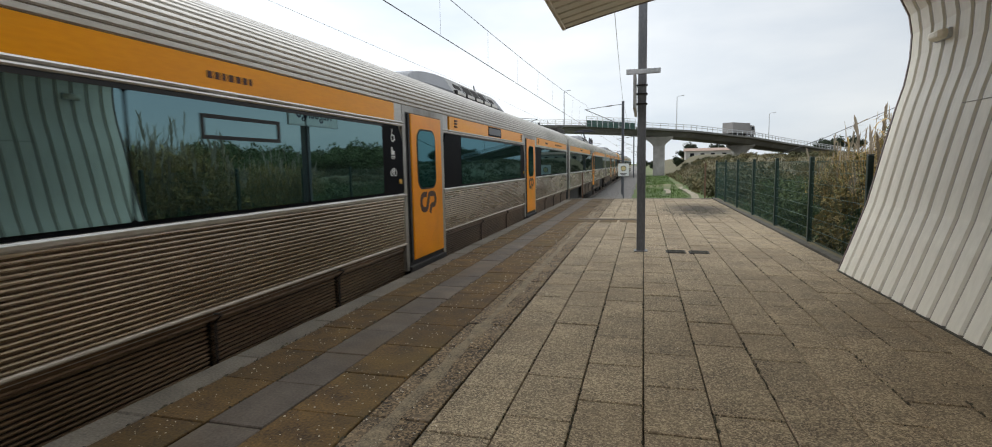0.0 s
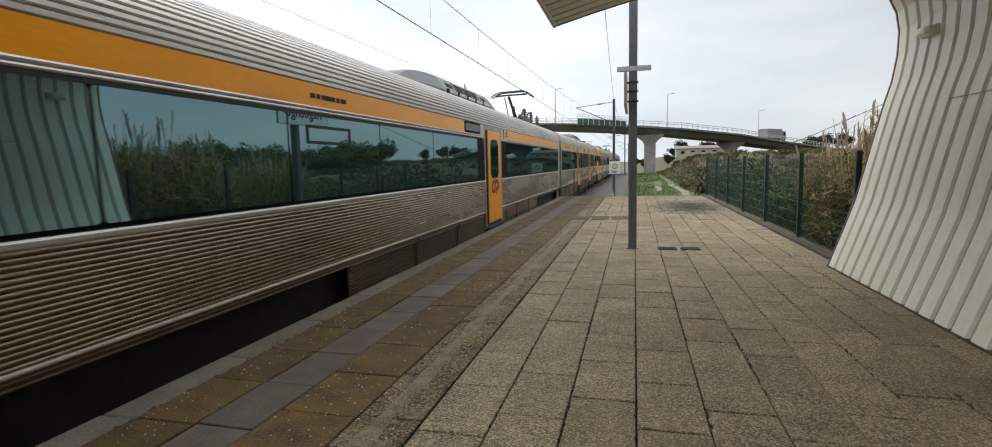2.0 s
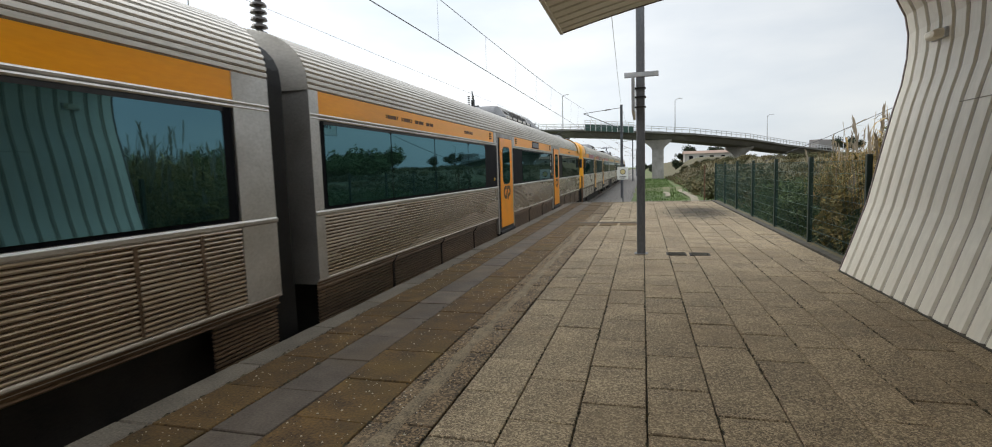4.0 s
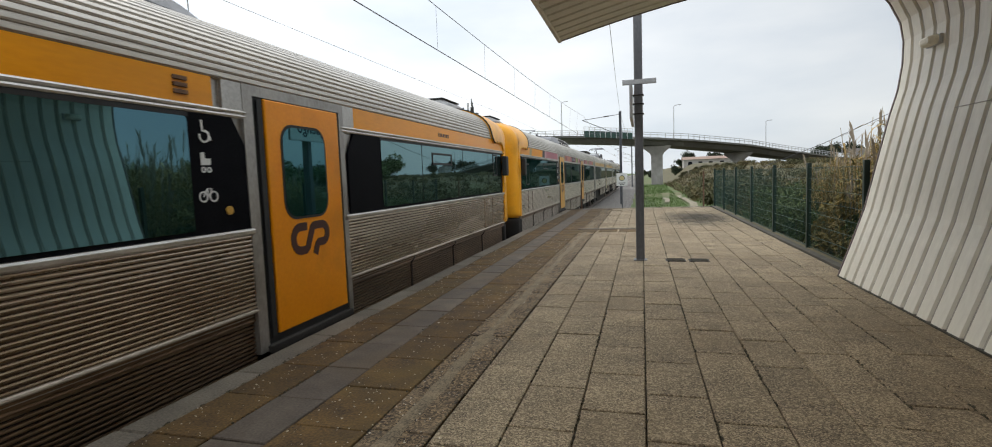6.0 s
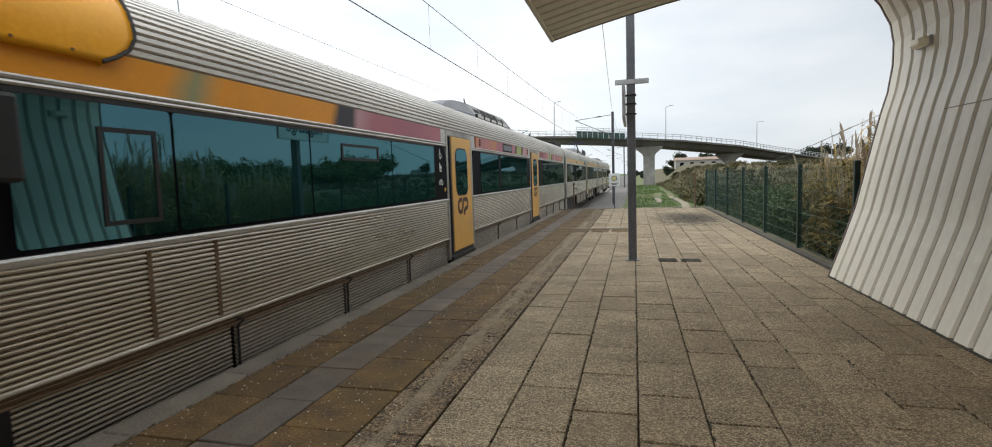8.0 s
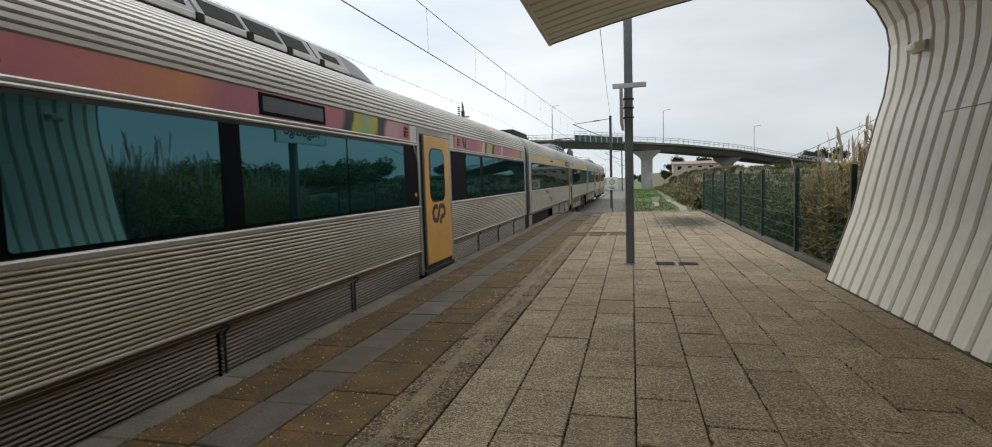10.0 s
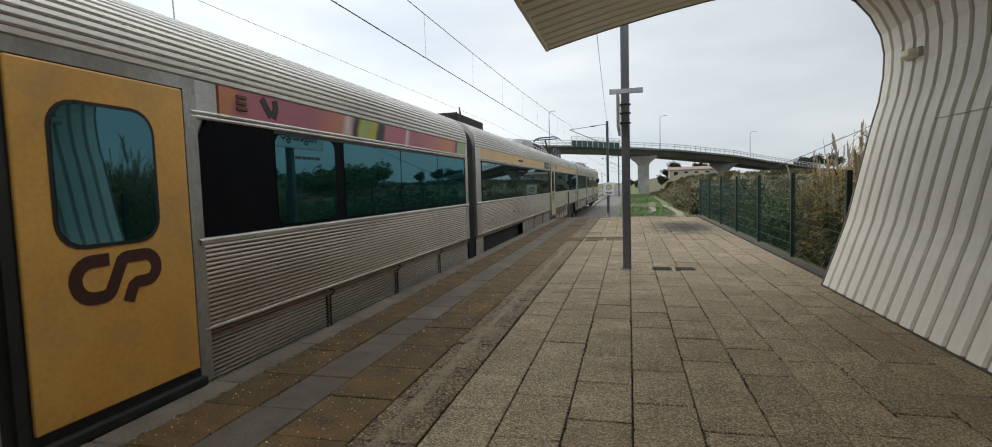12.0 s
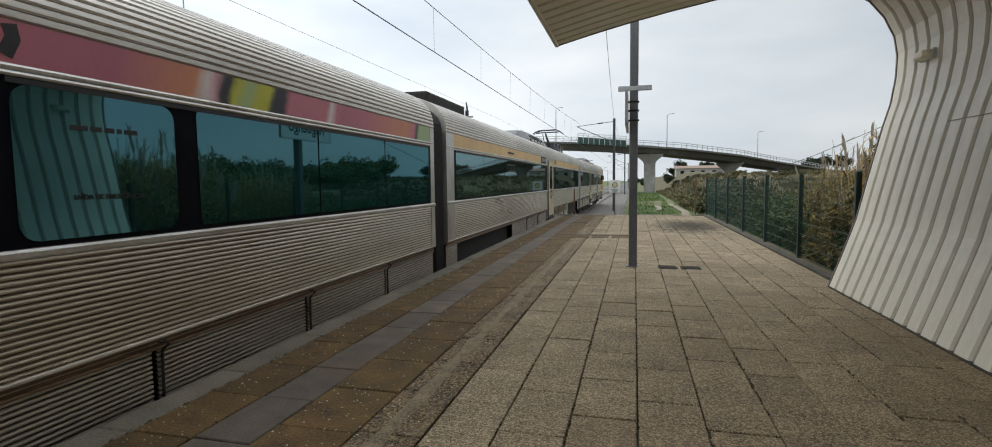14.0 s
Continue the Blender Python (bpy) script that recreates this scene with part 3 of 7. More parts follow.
bm = bmesh.new()
prev = None
for i in range(150):
    y = 1.5 + i * 0.1
    c = -1.40 + 0.035 * noise.noise((0, y * 1.1, 2))
    w = 0.055 + 0.06 * noise.noise((3, y * 2.3, 7))
    h = 0.005 + 0.002 * noise.noise((9, y * 2.0, 1))
    row = [bm.verts.new((c - w, y, -0.002)), bm.verts.new((c - w * 0.4, y, h)), bm.verts.new((c + w * 0.4, y, h)), bm.verts.new((c + w, y, -0.002))]
    if prev:
        for j in range(3):
            bm.faces.new((prev[j], prev[j + 1], row[j + 1], row[j]))
    prev = row
M["mortar"] = material("pale_worn_mortar", (0.075, 0.056, 0.033), (0.30, 0.228, 0.140), 7, 0.95, bump=0.6, fine=80, grit=0.6)
solo("mortar_ridge", bm, M["mortar"], "pale worn mortar line along the gravel slabs", "mortar line", kind="structure")

pv, pf = [], []
pr_ = random.Random(77)
for i in range(1700):
    k = pr_.random()
    x = pr_.uniform(-2.86, -2.48) if k < 0.25 else pr_.uniform(-2.06, -1.2) if k < 0.85 else pr_.uniform(-1.2, 2.4)
    y = 1.6 + 11 * pr_.random() ** 1.4
    s = pr_.uniform(0.003, 0.009)
    b0 = len(pv)
    for d in ((1, 0, 0), (0, 1, 0), (-1, 0, 0), (0, -1, 0), (0, 0, 0.7)):
        pv.append((x + s * d[0] * pr_.uniform(0.6, 1.3), y + s * d[1] * pr_.uniform(0.6, 1.3), 0.001 + s * d[2]))
    pf += [(b0, b0 + 1, b0 + 4), (b0 + 1, b0 + 2, b0 + 4), (b0 + 2, b0 + 3, b0 + 4), (b0 + 3, b0, b0 + 4)]
M["grit_bits"] = material("pale_grit", (0.30, 0.25, 0.18), (0.62, 0.55, 0.44), 30, 0.9, island=0.3)
tagged(new("loose_grit", raw("loose_grit", pv, pf, M["grit_bits"])), "pale loose grit scattered on the paving", "grit", kind="stuff")

# ---------------------------------------------------------------- ground, tracks


def smooth(a, b, v):
    t = min(1.0, max(0.0, (v - a) / (b - a)))
    return t * t * (3 - 2 * t)


def land(x, y):
    z = -1.2
    z += smooth(3.0, 5.0, x) * (1 - smooth(24, 60, y)) * 0.95
    z += smooth(4.0, 13, x) * smooth(24, 72, y) * 3.15 * 1.0 * (1 - 0.4 * smooth(60, 150, x))
    z += smooth(26, 50, x) * smooth(120, 190, y) * 1.6
    z += smooth(7, 15, x) * smooth(118, 150, y) * (1 - smooth(20, 27, x)) * 1.5
    z += smooth(14, 60, -x) * 1.2
    z += (0.22 * noise.noise((x * 0.16, y * 0.16, 3)) + 0.06 * noise.noise((x * 0.7, y * 0.7, 8))) * (1 if x > 2.9 or y > 25 else 0.2)
    if -12 < x < -0.6:
        z = min(z, -1.12)
    return z


xs = sorted({*[round(-12 + 0.75 * i, 2) for i in range(70)], *[-14, -18, -24, -34, -50, -80, -140, -300, -900], *[42, 46, 52, 60, 70, 84, 100, 130, 180, 300, 600, 1500]})
ys = sorted({*[round(-20 + 1.5 * i, 2) for i in range(90)], *[-30, -60, -140, -400], *[120, 128, 138, 150, 165, 185, 210, 250, 320, 450, 700, 1200, 2500]})
verts = [(x, y, land(x, y)) for y in ys for x in xs]
nx = len(xs)
faces = [(j * nx + i, j * nx + i + 1, (j + 1) * nx + i + 1, (j + 1) * nx + i) for j in range(len(ys) - 1) for i in range(nx - 1)]
ground = tagged(new("ground", raw("ground", verts, faces, M["grass"])), "grassy uneven ground with bare brown patches", "ground", kind="structure")
ground.data.materials.append(M["hill_ground"])
for p in ground.data.polygons:
    p.use_smooth = True
    if p.center.x > 5.0 and p.center.y > 23:
        p.material_index = 1

RAIL_Z = -0.90
bm = bmesh.new()
bed = [(-13.0, -1.35), (-12.2, -1.06), (-10.6, -1.03), (-3.2, -1.03), (-1.0, -1.08), (-0.7, -1.35)]
add_prism(bm, [(x, z) for x, z in bed], 1, -80, 700)
solo("track_bed", bm, M["ballast"], "grey ballast bed under the two tracks", "ballast", kind="structure")
stones_v, stones_f = [], []
rs = random.Random(9)
for i in range(5200):
    x = rs.uniform(-6.4, -0.9)
    y = 23 + 40 * rs.random() ** 1.6 if i % 3 else rs.uniform(-2, 24)
    if y < 23.2 and x > -3.2:
        continue
    s = rs.uniform(0.025, 0.05)
    z = -1.03 - 0.05 * smooth(-3.2, -1.0, x) + s * 0.2
    b0 = len(stones_v)
    for d in ((1, 0, 0), (0, 1, 0), (-1, 0, 0), (0, -1, 0), (0, 0, 1)):
        stones_v.append((x + s * d[0] * rs.uniform(0.6, 1.2), y + s * d[1] * rs.uniform(0.6, 1.2), z + s * d[2] * rs.uniform(0.5, 1)))
    stones_f += [(b0, b0 + 1, b0 + 4), (b0 + 1, b0 + 2, b0 + 4), (b0 + 2, b0 + 3, b0 + 4), (b0 + 3, b0, b0 + 4)]
M["stone"] = material("ballast_single_stone", (0.12, 0.108, 0.095), (0.30, 0.275, 0.25), 12, 0.95, island=0.35)
tagged(new("ballast_stones", raw("ballast_stones", stones_v, stones_f, M["stone"])), "loose grey ballast stones beside the rails", "ballast", kind="stuff")


def track(x0, label):
    t = thing("railway_track", label, "railway track", (x0, 0, 0), "railway tracks", "structure")
    for sx in (-0.87, 0.87):
        bm = bmesh.new()
        prof = [(-0.075, 0), (0.075, 0), (0.075, 0.02), (0.012, 0.04), (0.012, 0.115), (0.036, 0.125), (0.036, 0.16), (-0.036, 0.16), (-0.036, 0.125), (-0.012, 0.115), (-0.012, 0.04), (-0.075, 0.02)]
        add_prism(bm, [(sx + a, RAIL_Z - 0.16 + b) for a, b in prof], 1, -80, 700)
        part("rail", bm, M["rail"], t)
    bm = bmesh.new()
    add_box(bm, -1.3, 1.3, -0.13, 0.13, -1.2, -1.055, 0.02)
    me = finish("sleeper", bm, M["sleeper"])
    for i in range(130):
        ob = new("sleeper", me)
        ob.parent = t
        ob.location = (0, -3 + i * 0.62, 0)
    return t


track(-4.65, "railway track on concrete sleepers beside the platform")
track(-8.75, "second railway track on concrete sleepers")

# ---------------------------------------------------------------- shelter
# SH_Y0 reaches far back out of view, lengthened to darken the near platform.
SH_Y0, SH_Y1 = -13.5, 7.86
PROFILE = [(2.48, 0.0), (2.63, 0.45), (2.77, 0.9), (2.92, 1.6), (3.02, 2.05), (3.10, 2.35), (3.145, 2.67), (3.15, 2.95), (3.11, 3.18), (2.99, 3.43),
           (2.82, 3.64), (2.58, 3.79), (2.28, 3.88), (1.9, 3.91), (1.5, 3.885), (1.03, 3.83), (0.44, 3.73), (-0.09, 3.625), (-0.6, 3.51), (-1.1, 3.385)]


def offset(profile, d):
    """The profile moved d metres outwards (to its right-hand side)."""
    out = []
    for i, (x, z) in enumerate(profile):
        a, b = profile[max(0, i - 1)], profile[min(len(profile) - 1, i + 1)]
        tx, tz = b[0] - a[0], b[1] - a[1]
        s = math.hypot(tx, tz)
        out.append((x + d * tz / s, z - d * tx / s))
    return out


shelter = thing("platform_shelter", "curved cream ribbed platform shelter with a sweeping roof", "shelter")
# Shell coloured darker than the panels, so shade in the grooves is painted in.
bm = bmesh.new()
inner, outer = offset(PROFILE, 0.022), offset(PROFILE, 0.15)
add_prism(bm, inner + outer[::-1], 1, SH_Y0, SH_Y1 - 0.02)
part("shell", bm, M["groove"], shelter, "backing shell between the panels, groove shade in its darker colour")
PITCH = 0.2585
bm = bmesh.new()
a, b, c = offset(PROFILE, 0.03), offset(PROFILE, 0.026), PROFILE
w = PITCH - 0.034
rows = [(0.0, a), (0.002, b), (0.022, c), (w - 0.022, c), (w - 0.002, b), (w, a)]
add_loft(bm, [[(x, yy, z) for x, z in pr] for yy, pr in rows], close=False, caps=False)
panel_mesh = finish("panel", bm, M["panel"])
n_pan = int((SH_Y1 - SH_Y0) / PITCH)
for i in range(n_pan):
    ob = new("panel", panel_mesh)
    ob.parent = shelter
    ob.location = (0, 7.613 - i * PITCH - w, 0)
bm = bmesh.new()
w = 0.190
add_loft(bm, [[(x, 7.647 + yy, z) for x, z in pr] for yy, pr in [(0.0, a), (0.002, b), (0.022, c), (w, c)]], close=False, caps=False)
part("end_panel", bm, M["panel"], shelter, "narrow cream end panel")
bm = bmesh.new()
add_prism(bm, offset(PROFILE, -0.008) + offset(PROFILE, 0.16)[::-1], 1, SH_Y1 - 0.018, SH_Y1 + 0.012)
part("edge_trim", bm, M["panel_trim"], shelter, "thin dark reddish edge trim")
bm = bmesh.new()
add_box(bm, 2.996, 3.012, -4.9, 6.35, 1.978, 1.986)
part("panel_seam", bm, M["groove"], shelter, "thin seam across the panels")
bm = bmesh.new()
add_box(bm, -1.14, -1.09, SH_Y0, SH_Y1, 3.36, 3.54, 0.008)
part("fascia", bm, M["panel"], shelter, "cream roof fascia")
# Thin dark line where the panels meet the floor.
bm = bmesh.new()
add_box(bm, 2.465, 2.66, SH_Y0, SH_Y1 - 0.02, -0.02, 0.012, 0.004)
part("base_plinth", bm, M["joint"], shelter, "thin dark base strip")

# Added wall behind the camera; keeps the rear sky off the near paving.
bm = bmesh.new()
add_prism(bm, offset(PROFILE, 0.02) + [(-1.1, 0.0)], 1, -5.06, -4.94)
part("end_wall", bm, M["panel"], shelter, "unseen cream wall added to block light from behind")

lamp = thing("bulkhead_lamp", "cream oblong bulkhead lamp fixed to shelter wall", "lamp", (3.13, 7.08, 2.78))
bm = bmesh.new()
add_box(bm, -0.02, 0.02, -0.15, 0.15, -0.055, 0.055, 0.01)
part("back_plate", bm, M["light_grey"], lamp)
bm = bmesh.new()
add_loft(bm, [[(-0.018 - d, y * k, z * k) for y, z in rounded(-0.14, 0.14, -0.05, 0.05, 0.045)] for d, k in ((0, 1), (0.05, 0.95), (0.085, 0.75), (0.095, 0.4))])
part("diffuser", bm, M["lamp_shell"], lamp, "yellowed plastic diffuser")

# ---------------------------------------------------------------- pole with sign and loudspeaker
pole = thing("platform_pole", "dark grey steel pole with a double-sided sign box", "pole", (-0.035, 9.14, 0))
bm = bmesh.new()
add_box(bm, -0.068, 0.068, -0.06, 0.06, 0, 5.2, 0.02)
part("shaft", bm, M["post_grey"], pole)
bm = bmesh.new()
add_box(bm, -0.11, 0.11, -0.1, 0.1, 0, 0.012, 0.004)
part("foot_plate", bm, M["post_grey"], pole)
bm = bmesh.new()
add_box(bm, -0.245, 0.275, -0.075, -0.062, 2.885, 2.955, 0.004)
part("sign_bar", bm, M["light_grey"], pole, "slim pale horizontal bar")
bm = bmesh.new()
add_box(bm, -0.25, 0.28, -0.066, -0.058, 2.878, 2.962, 0.003)
part("sign_bar_back", bm, M["post_grey"], pole, "dark frame of the bar")
bm = bmesh.new()
add_box(bm, -0.125, -0.09, -0.64, 0.96, 2.30, 2.79, 0.012)
board_ = part("name_board", bm, M["sign_white"], pole, "white station name board")
bm = bmesh.new()
for y0, y1, z0, z1 in ((-0.65, 0.97, 2.288, 2.302), (-0.65, 0.97, 2.788, 2.802), (-0.652, -0.638, 2.30, 2.79), (0.958, 0.972, 2.30, 2.79)):
    add_box(bm, -0.13, -0.085, y0, y1, z0, z1)
part("board_edge", bm, M["light_grey"], board_, "pale grey edge of the board")
for z in (2.40, 2.56, 2.7):
    bm = bmesh.new()
    add_box(bm, -0.09, 0.085, -0.075, 0.07, z, z + 0.018, 0.004)
    part("clamp", bm, M["under"], pole, "thin metal clamp")



def lettering(body, size, mat, name, label, parent, m):
    """Flat letters in the built-in font as a mesh part."""
    cu = bpy.data.curves.new(name, "FONT")
    cu.body, cu.size, cu.extrude, cu.offset, cu.align_x, cu.align_y = body, size, 0.0015, size * 0.02, "CENTER", "CENTER"
    tmp = new(name + "_curve", cu)
    me = bpy.data.meshes.new_from_object(tmp.evaluated_get(bpy.context.evaluated_depsgraph_get()))
    bpy.data.objects.remove(tmp)
    me.materials.clear()
    me.materials.append(mat)
    ob = tagged(new(name, me), label)
    ob.parent, ob.matrix_local = parent, m
    return ob


lettering("Reguengo", 0.30, M["sign_blue"], "station_name", "dark blue station name", board_, pose(-0.127, 0.16, 2.53, 90, 0, -90))

# ---------------------------------------------------------------- fence
fence = thing("mesh_fence", "dark green welded mesh fence on steel posts", "fence")
POSTS = [8.03, 10.52, 13.05, 15.58, 18.1, 20.62, 23.15]
FX = 2.84
bm = bmesh.new()
add_box(bm, -0.034, 0.034, -0.034, 0.034, -0.3, 1.5, 0.006)
post_mesh = finish("post", bm, M["fence_green"])
bm = bmesh.new()
add_box(bm, -0.035, 0.035, -0.035, 0.035, 1.5, 1.515, 0.004)
cap_mesh = finish("post_cap", bm, M["fence_green"])
bm = bmesh.new()
L = 2.46
for i in range(50):
    y = -L / 2 + L * i / 49
    add_box(bm, -0.002, 0.002, y - 0.002, y + 0.002, 0.04, 1.44)
for z in (0.05, 0.25, 0.45, 0.65, 0.85, 1.05, 1.25, 1.43):
    for dx in (-0.006, 0.006):
        add_box(bm, dx - 0.0025, dx + 0.0025, -L / 2, L / 2, z - 0.0025, z + 0.0025)
mesh_panel = finish("mesh_panel", bm, M["mesh_green"])
for i, y in enumerate(POSTS):
    ob = new("post", post_mesh)
    ob.parent, ob.location = fence, (FX, y, 0)
    cp = new("post_cap", cap_mesh)
    cp.parent = ob
    if i < len(POSTS) - 1:
        ob = new("mesh_panel", mesh_panel)
        ob.parent, ob.location = fence, (FX, (y + POSTS[i + 1]) / 2, 0)
bm = bmesh.new()
add_tube(bm, (2.72, 26, -1.2), (2.72, 26, 1.42), 0.035, n=8)
solo("rusty_post", bm, M["rust"], "thin rusty steel post in rough grass", "post")
bm = bmesh.new()
add_tube(bm, (-2.66, 24.4, -1.2), (-2.66, 24.4, 1.1), 0.03, n=8)
solo("rusty_post", bm, M["rust"], "short rusty post beside the track", "post")

# ---------------------------------------------------------------- sign past the platform end
board = thing("track_sign", "white enamel trackside sign with a yellow disc", "sign", (-1.05, 30, 0))
bm = bmesh.new()
add_tube(bm, (0, 0.03, -1.2), (0, 0.03, 1.45), 0.035, n=10)
part("post", bm, M["post_grey"], board)
bm = bmesh.new()
add_box(bm, -0.29, 0.29, -0.02, 0.0, 0.78, 1.47, 0.004)
part("plate", bm, M["sign_white"], board)
bm = bmesh.new()
add_tube(bm, (0, -0.026, 1.2), (0, -0.018, 1.2), 0.15, n=24)
disc = part("disc", bm, M["under"], board, "dark ring of the disc")
bm = bmesh.new()
add_tube(bm, (0, -0.032, 1.2), (0, -0.024, 1.2), 0.122, n=18)
part("disc_face", bm, M["sign_yellow"], disc, "pale yellow disc face")
for z, hw in ((0.93, 0.18), (0.86, 0.12)):
    bm = bmesh.new()
    add_box(bm, -hw, hw, -0.027, -0.018, z - 0.018, z + 0.018)
    part("text_bar", bm, M["under"], board, "dark bar of small lettering")

# ---------------------------------------------------------------- overhead line


def overhead_mast(x, y, top, arm, side, label, gap=3.05):
    """A steel mast; side +1: the arm reaches to +x. arm: height of the contact wire."""
    m = thing("catenary_mast", label, "catenary mast", (x, y, 0), "catenary masts")
    bm = bmesh.new()
    for dx in (-0.09, 0.09):
        add_box(bm, dx - 0.012, dx + 0.012, -0.1, 0.1, -1.3, top)
    add_box(bm, -0.08, 0.08, -0.008, 0.008, -1.3, top)
    part("column", bm, M["mast"], m)
    e = side * gap
    bm = bmesh.new()
    add_tube(bm, (side * 0.1, 0, top - 0.25), (side * 0.9, 0, top - 0.33), 0.025)
    add_tube(bm, (side * 1.3, 0, top - 0.37), (e, 0, top - 0.55), 0.025)
    part("top_tube", bm, M["mast"], m)
    bm = bmesh.new()
    add_tube(bm, (side * 0.9, 0, top - 0.33), (side * 1.3, 0, top - 0.37), 0.05)
    part("insulator", bm, M["insulator"], m, "dark ribbed insulator")
    bm = bmesh.new()
    add_tube(bm, (side * 0.1, 0, arm - 0.15), (e, 0, top - 0.55), 0.028)
    part("strut", bm, M["mast"], m)
    bm = bmesh.new()
    add_tube(bm, (side * 1.0, 0, arm + 0.1), (e + side * 0.2, 0, arm + 0.05), 0.018)
    add_tube(bm, (e, 0, arm + 0.02), (e, 0, arm + 0.25), 0.012)
    part("steady_arm", bm, M["mast"], m)
    return m


CW = 4.6
overhead_mast(-1.64, 45, 6.5, 4.75, -1, "slim blue-grey steel catenary mast past the platform end")
for y in (100, 158, 220, 290):
    overhead_mast(-1.7, y, 6.5, 4.75, -1, "distant blue-grey steel catenary mast beside the track")
for y in (62, 118, 180, 250):
    overhead_mast(-11.8, y, 6.4, 4.75, 1, "distant blue-grey catenary mast beyond the second track")


def wire(name, points, r, label):
    bm = bmesh.new()
    rings = []
    for i, p in enumerate(points):
        d = (Vector(points[min(i + 1, len(points) - 1)]) - Vector(points[max(i - 1, 0)])).normalized()
        e = d.orthogonal().normalized() if abs(d.z) > 0.9 else Vector((-d.y, d.x, 0)).normalized()
        g = d.cross(e)
        rings.append([Vector(p) + r * (math.cos(k * math.pi / 3) * e + math.sin(k * math.pi / 3) * g) for k in range(6)])
    add_loft(bm, rings)
    return solo(name, bm, M["wire"], label, "overhead wire")


def span(y0, y1, x0, x1, z0, z1, sag, n=14):
    return [(x0 + (x1 - x0) * i / n, y0 + (y1 - y0) * i / n, z0 + (z1 - z0) * i / n - 4 * sag * (i / n) * (1 - i / n)) for i in range(n + 1)]


wire("contact_wire", [(-4.72, -30, 4.6), (-4.75, 10, 4.6), (-4.7, 45, 4.62), (-4.6, 100, 4.62), (-4.7, 400, 4.62)], 0.011, "dark contact wire over the near track")
mess = span(-12, 45, -4.85, -4.6, 6.1, 6.3, 0.55)
wire("messenger_wire", mess + span(45, 100, -4.6, -4.65, 6.3, 6.3, 0.7)[1:] + span(100, 158, -4.65, -4.65, 6.3, 6.3, 0.7)[1:], 0.009, "dark messenger wire sagging between masts")
bm = bmesh.new()
for i in range(1, 14):
    x, y, z = mess[i]
    add_tube(bm, (x, y, z), (-4.74, y, 4.6), 0.0032, n=5)
tagged(solo("droppers", bm, M["wire"], "thin dropper wires hanging from the messenger wire", "overhead wire"), kind="stuff")
wire("contact_wire", [(-8.75, -30, 4.6), (-8.75, 62, 4.6), (-8.7, 250, 4.62)], 0.011, "dark contact wire over the second track")
wire("feeder_wire", span(2, 45, -0.5, -1.64, 6.75, 6.45, 0.55), 0.009, "thin feeder wire strung above the platform edge")
wire("feeder_wire", span(45, 100, -1.64, -1.7, 6.45, 6.45, 0.6), 0.009, "thin feeder wire strung between the masts")

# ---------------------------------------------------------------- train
# The grooves' darkness is put into the colour of their recessed faces.
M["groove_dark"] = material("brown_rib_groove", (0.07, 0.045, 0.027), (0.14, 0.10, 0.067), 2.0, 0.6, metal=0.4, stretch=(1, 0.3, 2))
M["groove_mid"] = material("mid_brown_rib_groove", (0.12, 0.092, 0.064), (0.23, 0.185, 0.14), 2.0, 0.6, metal=0.4, stretch=(1, 0.3, 2))
HALF = 1.45


def roof_point(a):
    c, s = math.cos(a), math.sin(a)
    return HALF * max(c, 0) ** 0.75, 2.31 + 0.70 * max(s, 0) ** 0.8


def roof_profile(ribbed=True):
    """Points of the right half of the roof from the eaves to the crown."""
    base = [roof_point(radians(90) * i / 240) for i in range(241)]
    run_, acc = [0.0], 0.0
    for p, q in zip(base[:-1], base[1:]):
        acc += math.hypot(q[0] - p[0], q[1] - p[1])
        run_.append(acc)
    out, pitch, i = [], 0.056, 0
    d = 0.0
    while d < acc:
        while run_[i + 1] < d:
            i += 1
        k = (d - run_[i]) / max(1e-9, run_[i + 1] - run_[i])
        x, z = base[i][0] + k * (base[i + 1][0] - base[i][0]), base[i][1] + k * (base[i + 1][1] - base[i][1])
        tx, tz = base[i + 1][0] - base[i][0], base[i + 1][1] - base[i][1]
        s = math.hypot(tx, tz)
        ph = (d / pitch) % 1
        o = (0.010 if 0.25 < ph < 0.85 else 0.0) if ribbed and d < 1.15 else 0.008
        out.append((x + o * tz / s, z - o * tx / s))
        d += pitch / 6 if d < 1.15 else 0.08
    out.append((0.0, 3.01))
    return out


ROOF_HALF = roof_profile()


def side_strip(bm, prof, u0, u1, sx, grooves=False):
    """A profile of (x, z) on the side sx (+1 or -1), pushed from u0 to u1."""
    a = [[(sx * x, u, z) for x, z in prof] for u in (u0, u1)]
    va = [[bm.verts.new(p) for p in r] for r in a]
    for i in range(len(prof) - 1):
        f = bm.faces.new((va[0][i], va[0][i + 1], va[1][i + 1], va[1][i]))
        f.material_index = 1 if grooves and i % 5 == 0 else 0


def corrugated(z0, z1, n, depth, x):
    out = []
    p = (z1 - z0) / n
    for i in range(n):
        b = z0 + i * p
        out += [(x, b), (x, b + 0.22 * p), (x + depth * 0.9, b + 0.34 * p), (x + depth * 1.1, b + 0.6 * p), (x + depth, b + 0.88 * p)]
    out.append((x, z1))
    return out


LOWER = corrugated(0.40, 1.045, 18, 0.014, HALF - 0.014)
SKIRT = corrugated(-0.22, 0.295, 15, 0.018, HALF - 0.06)
BEAD = [(HALF - 0.02, 1.04), (HALF + 0.004, 1.045), (HALF + 0.022, 1.06), (HALF + 0.024, 1.085), (HALF + 0.006, 1.10), (HALF - 0.03, 1.105)]
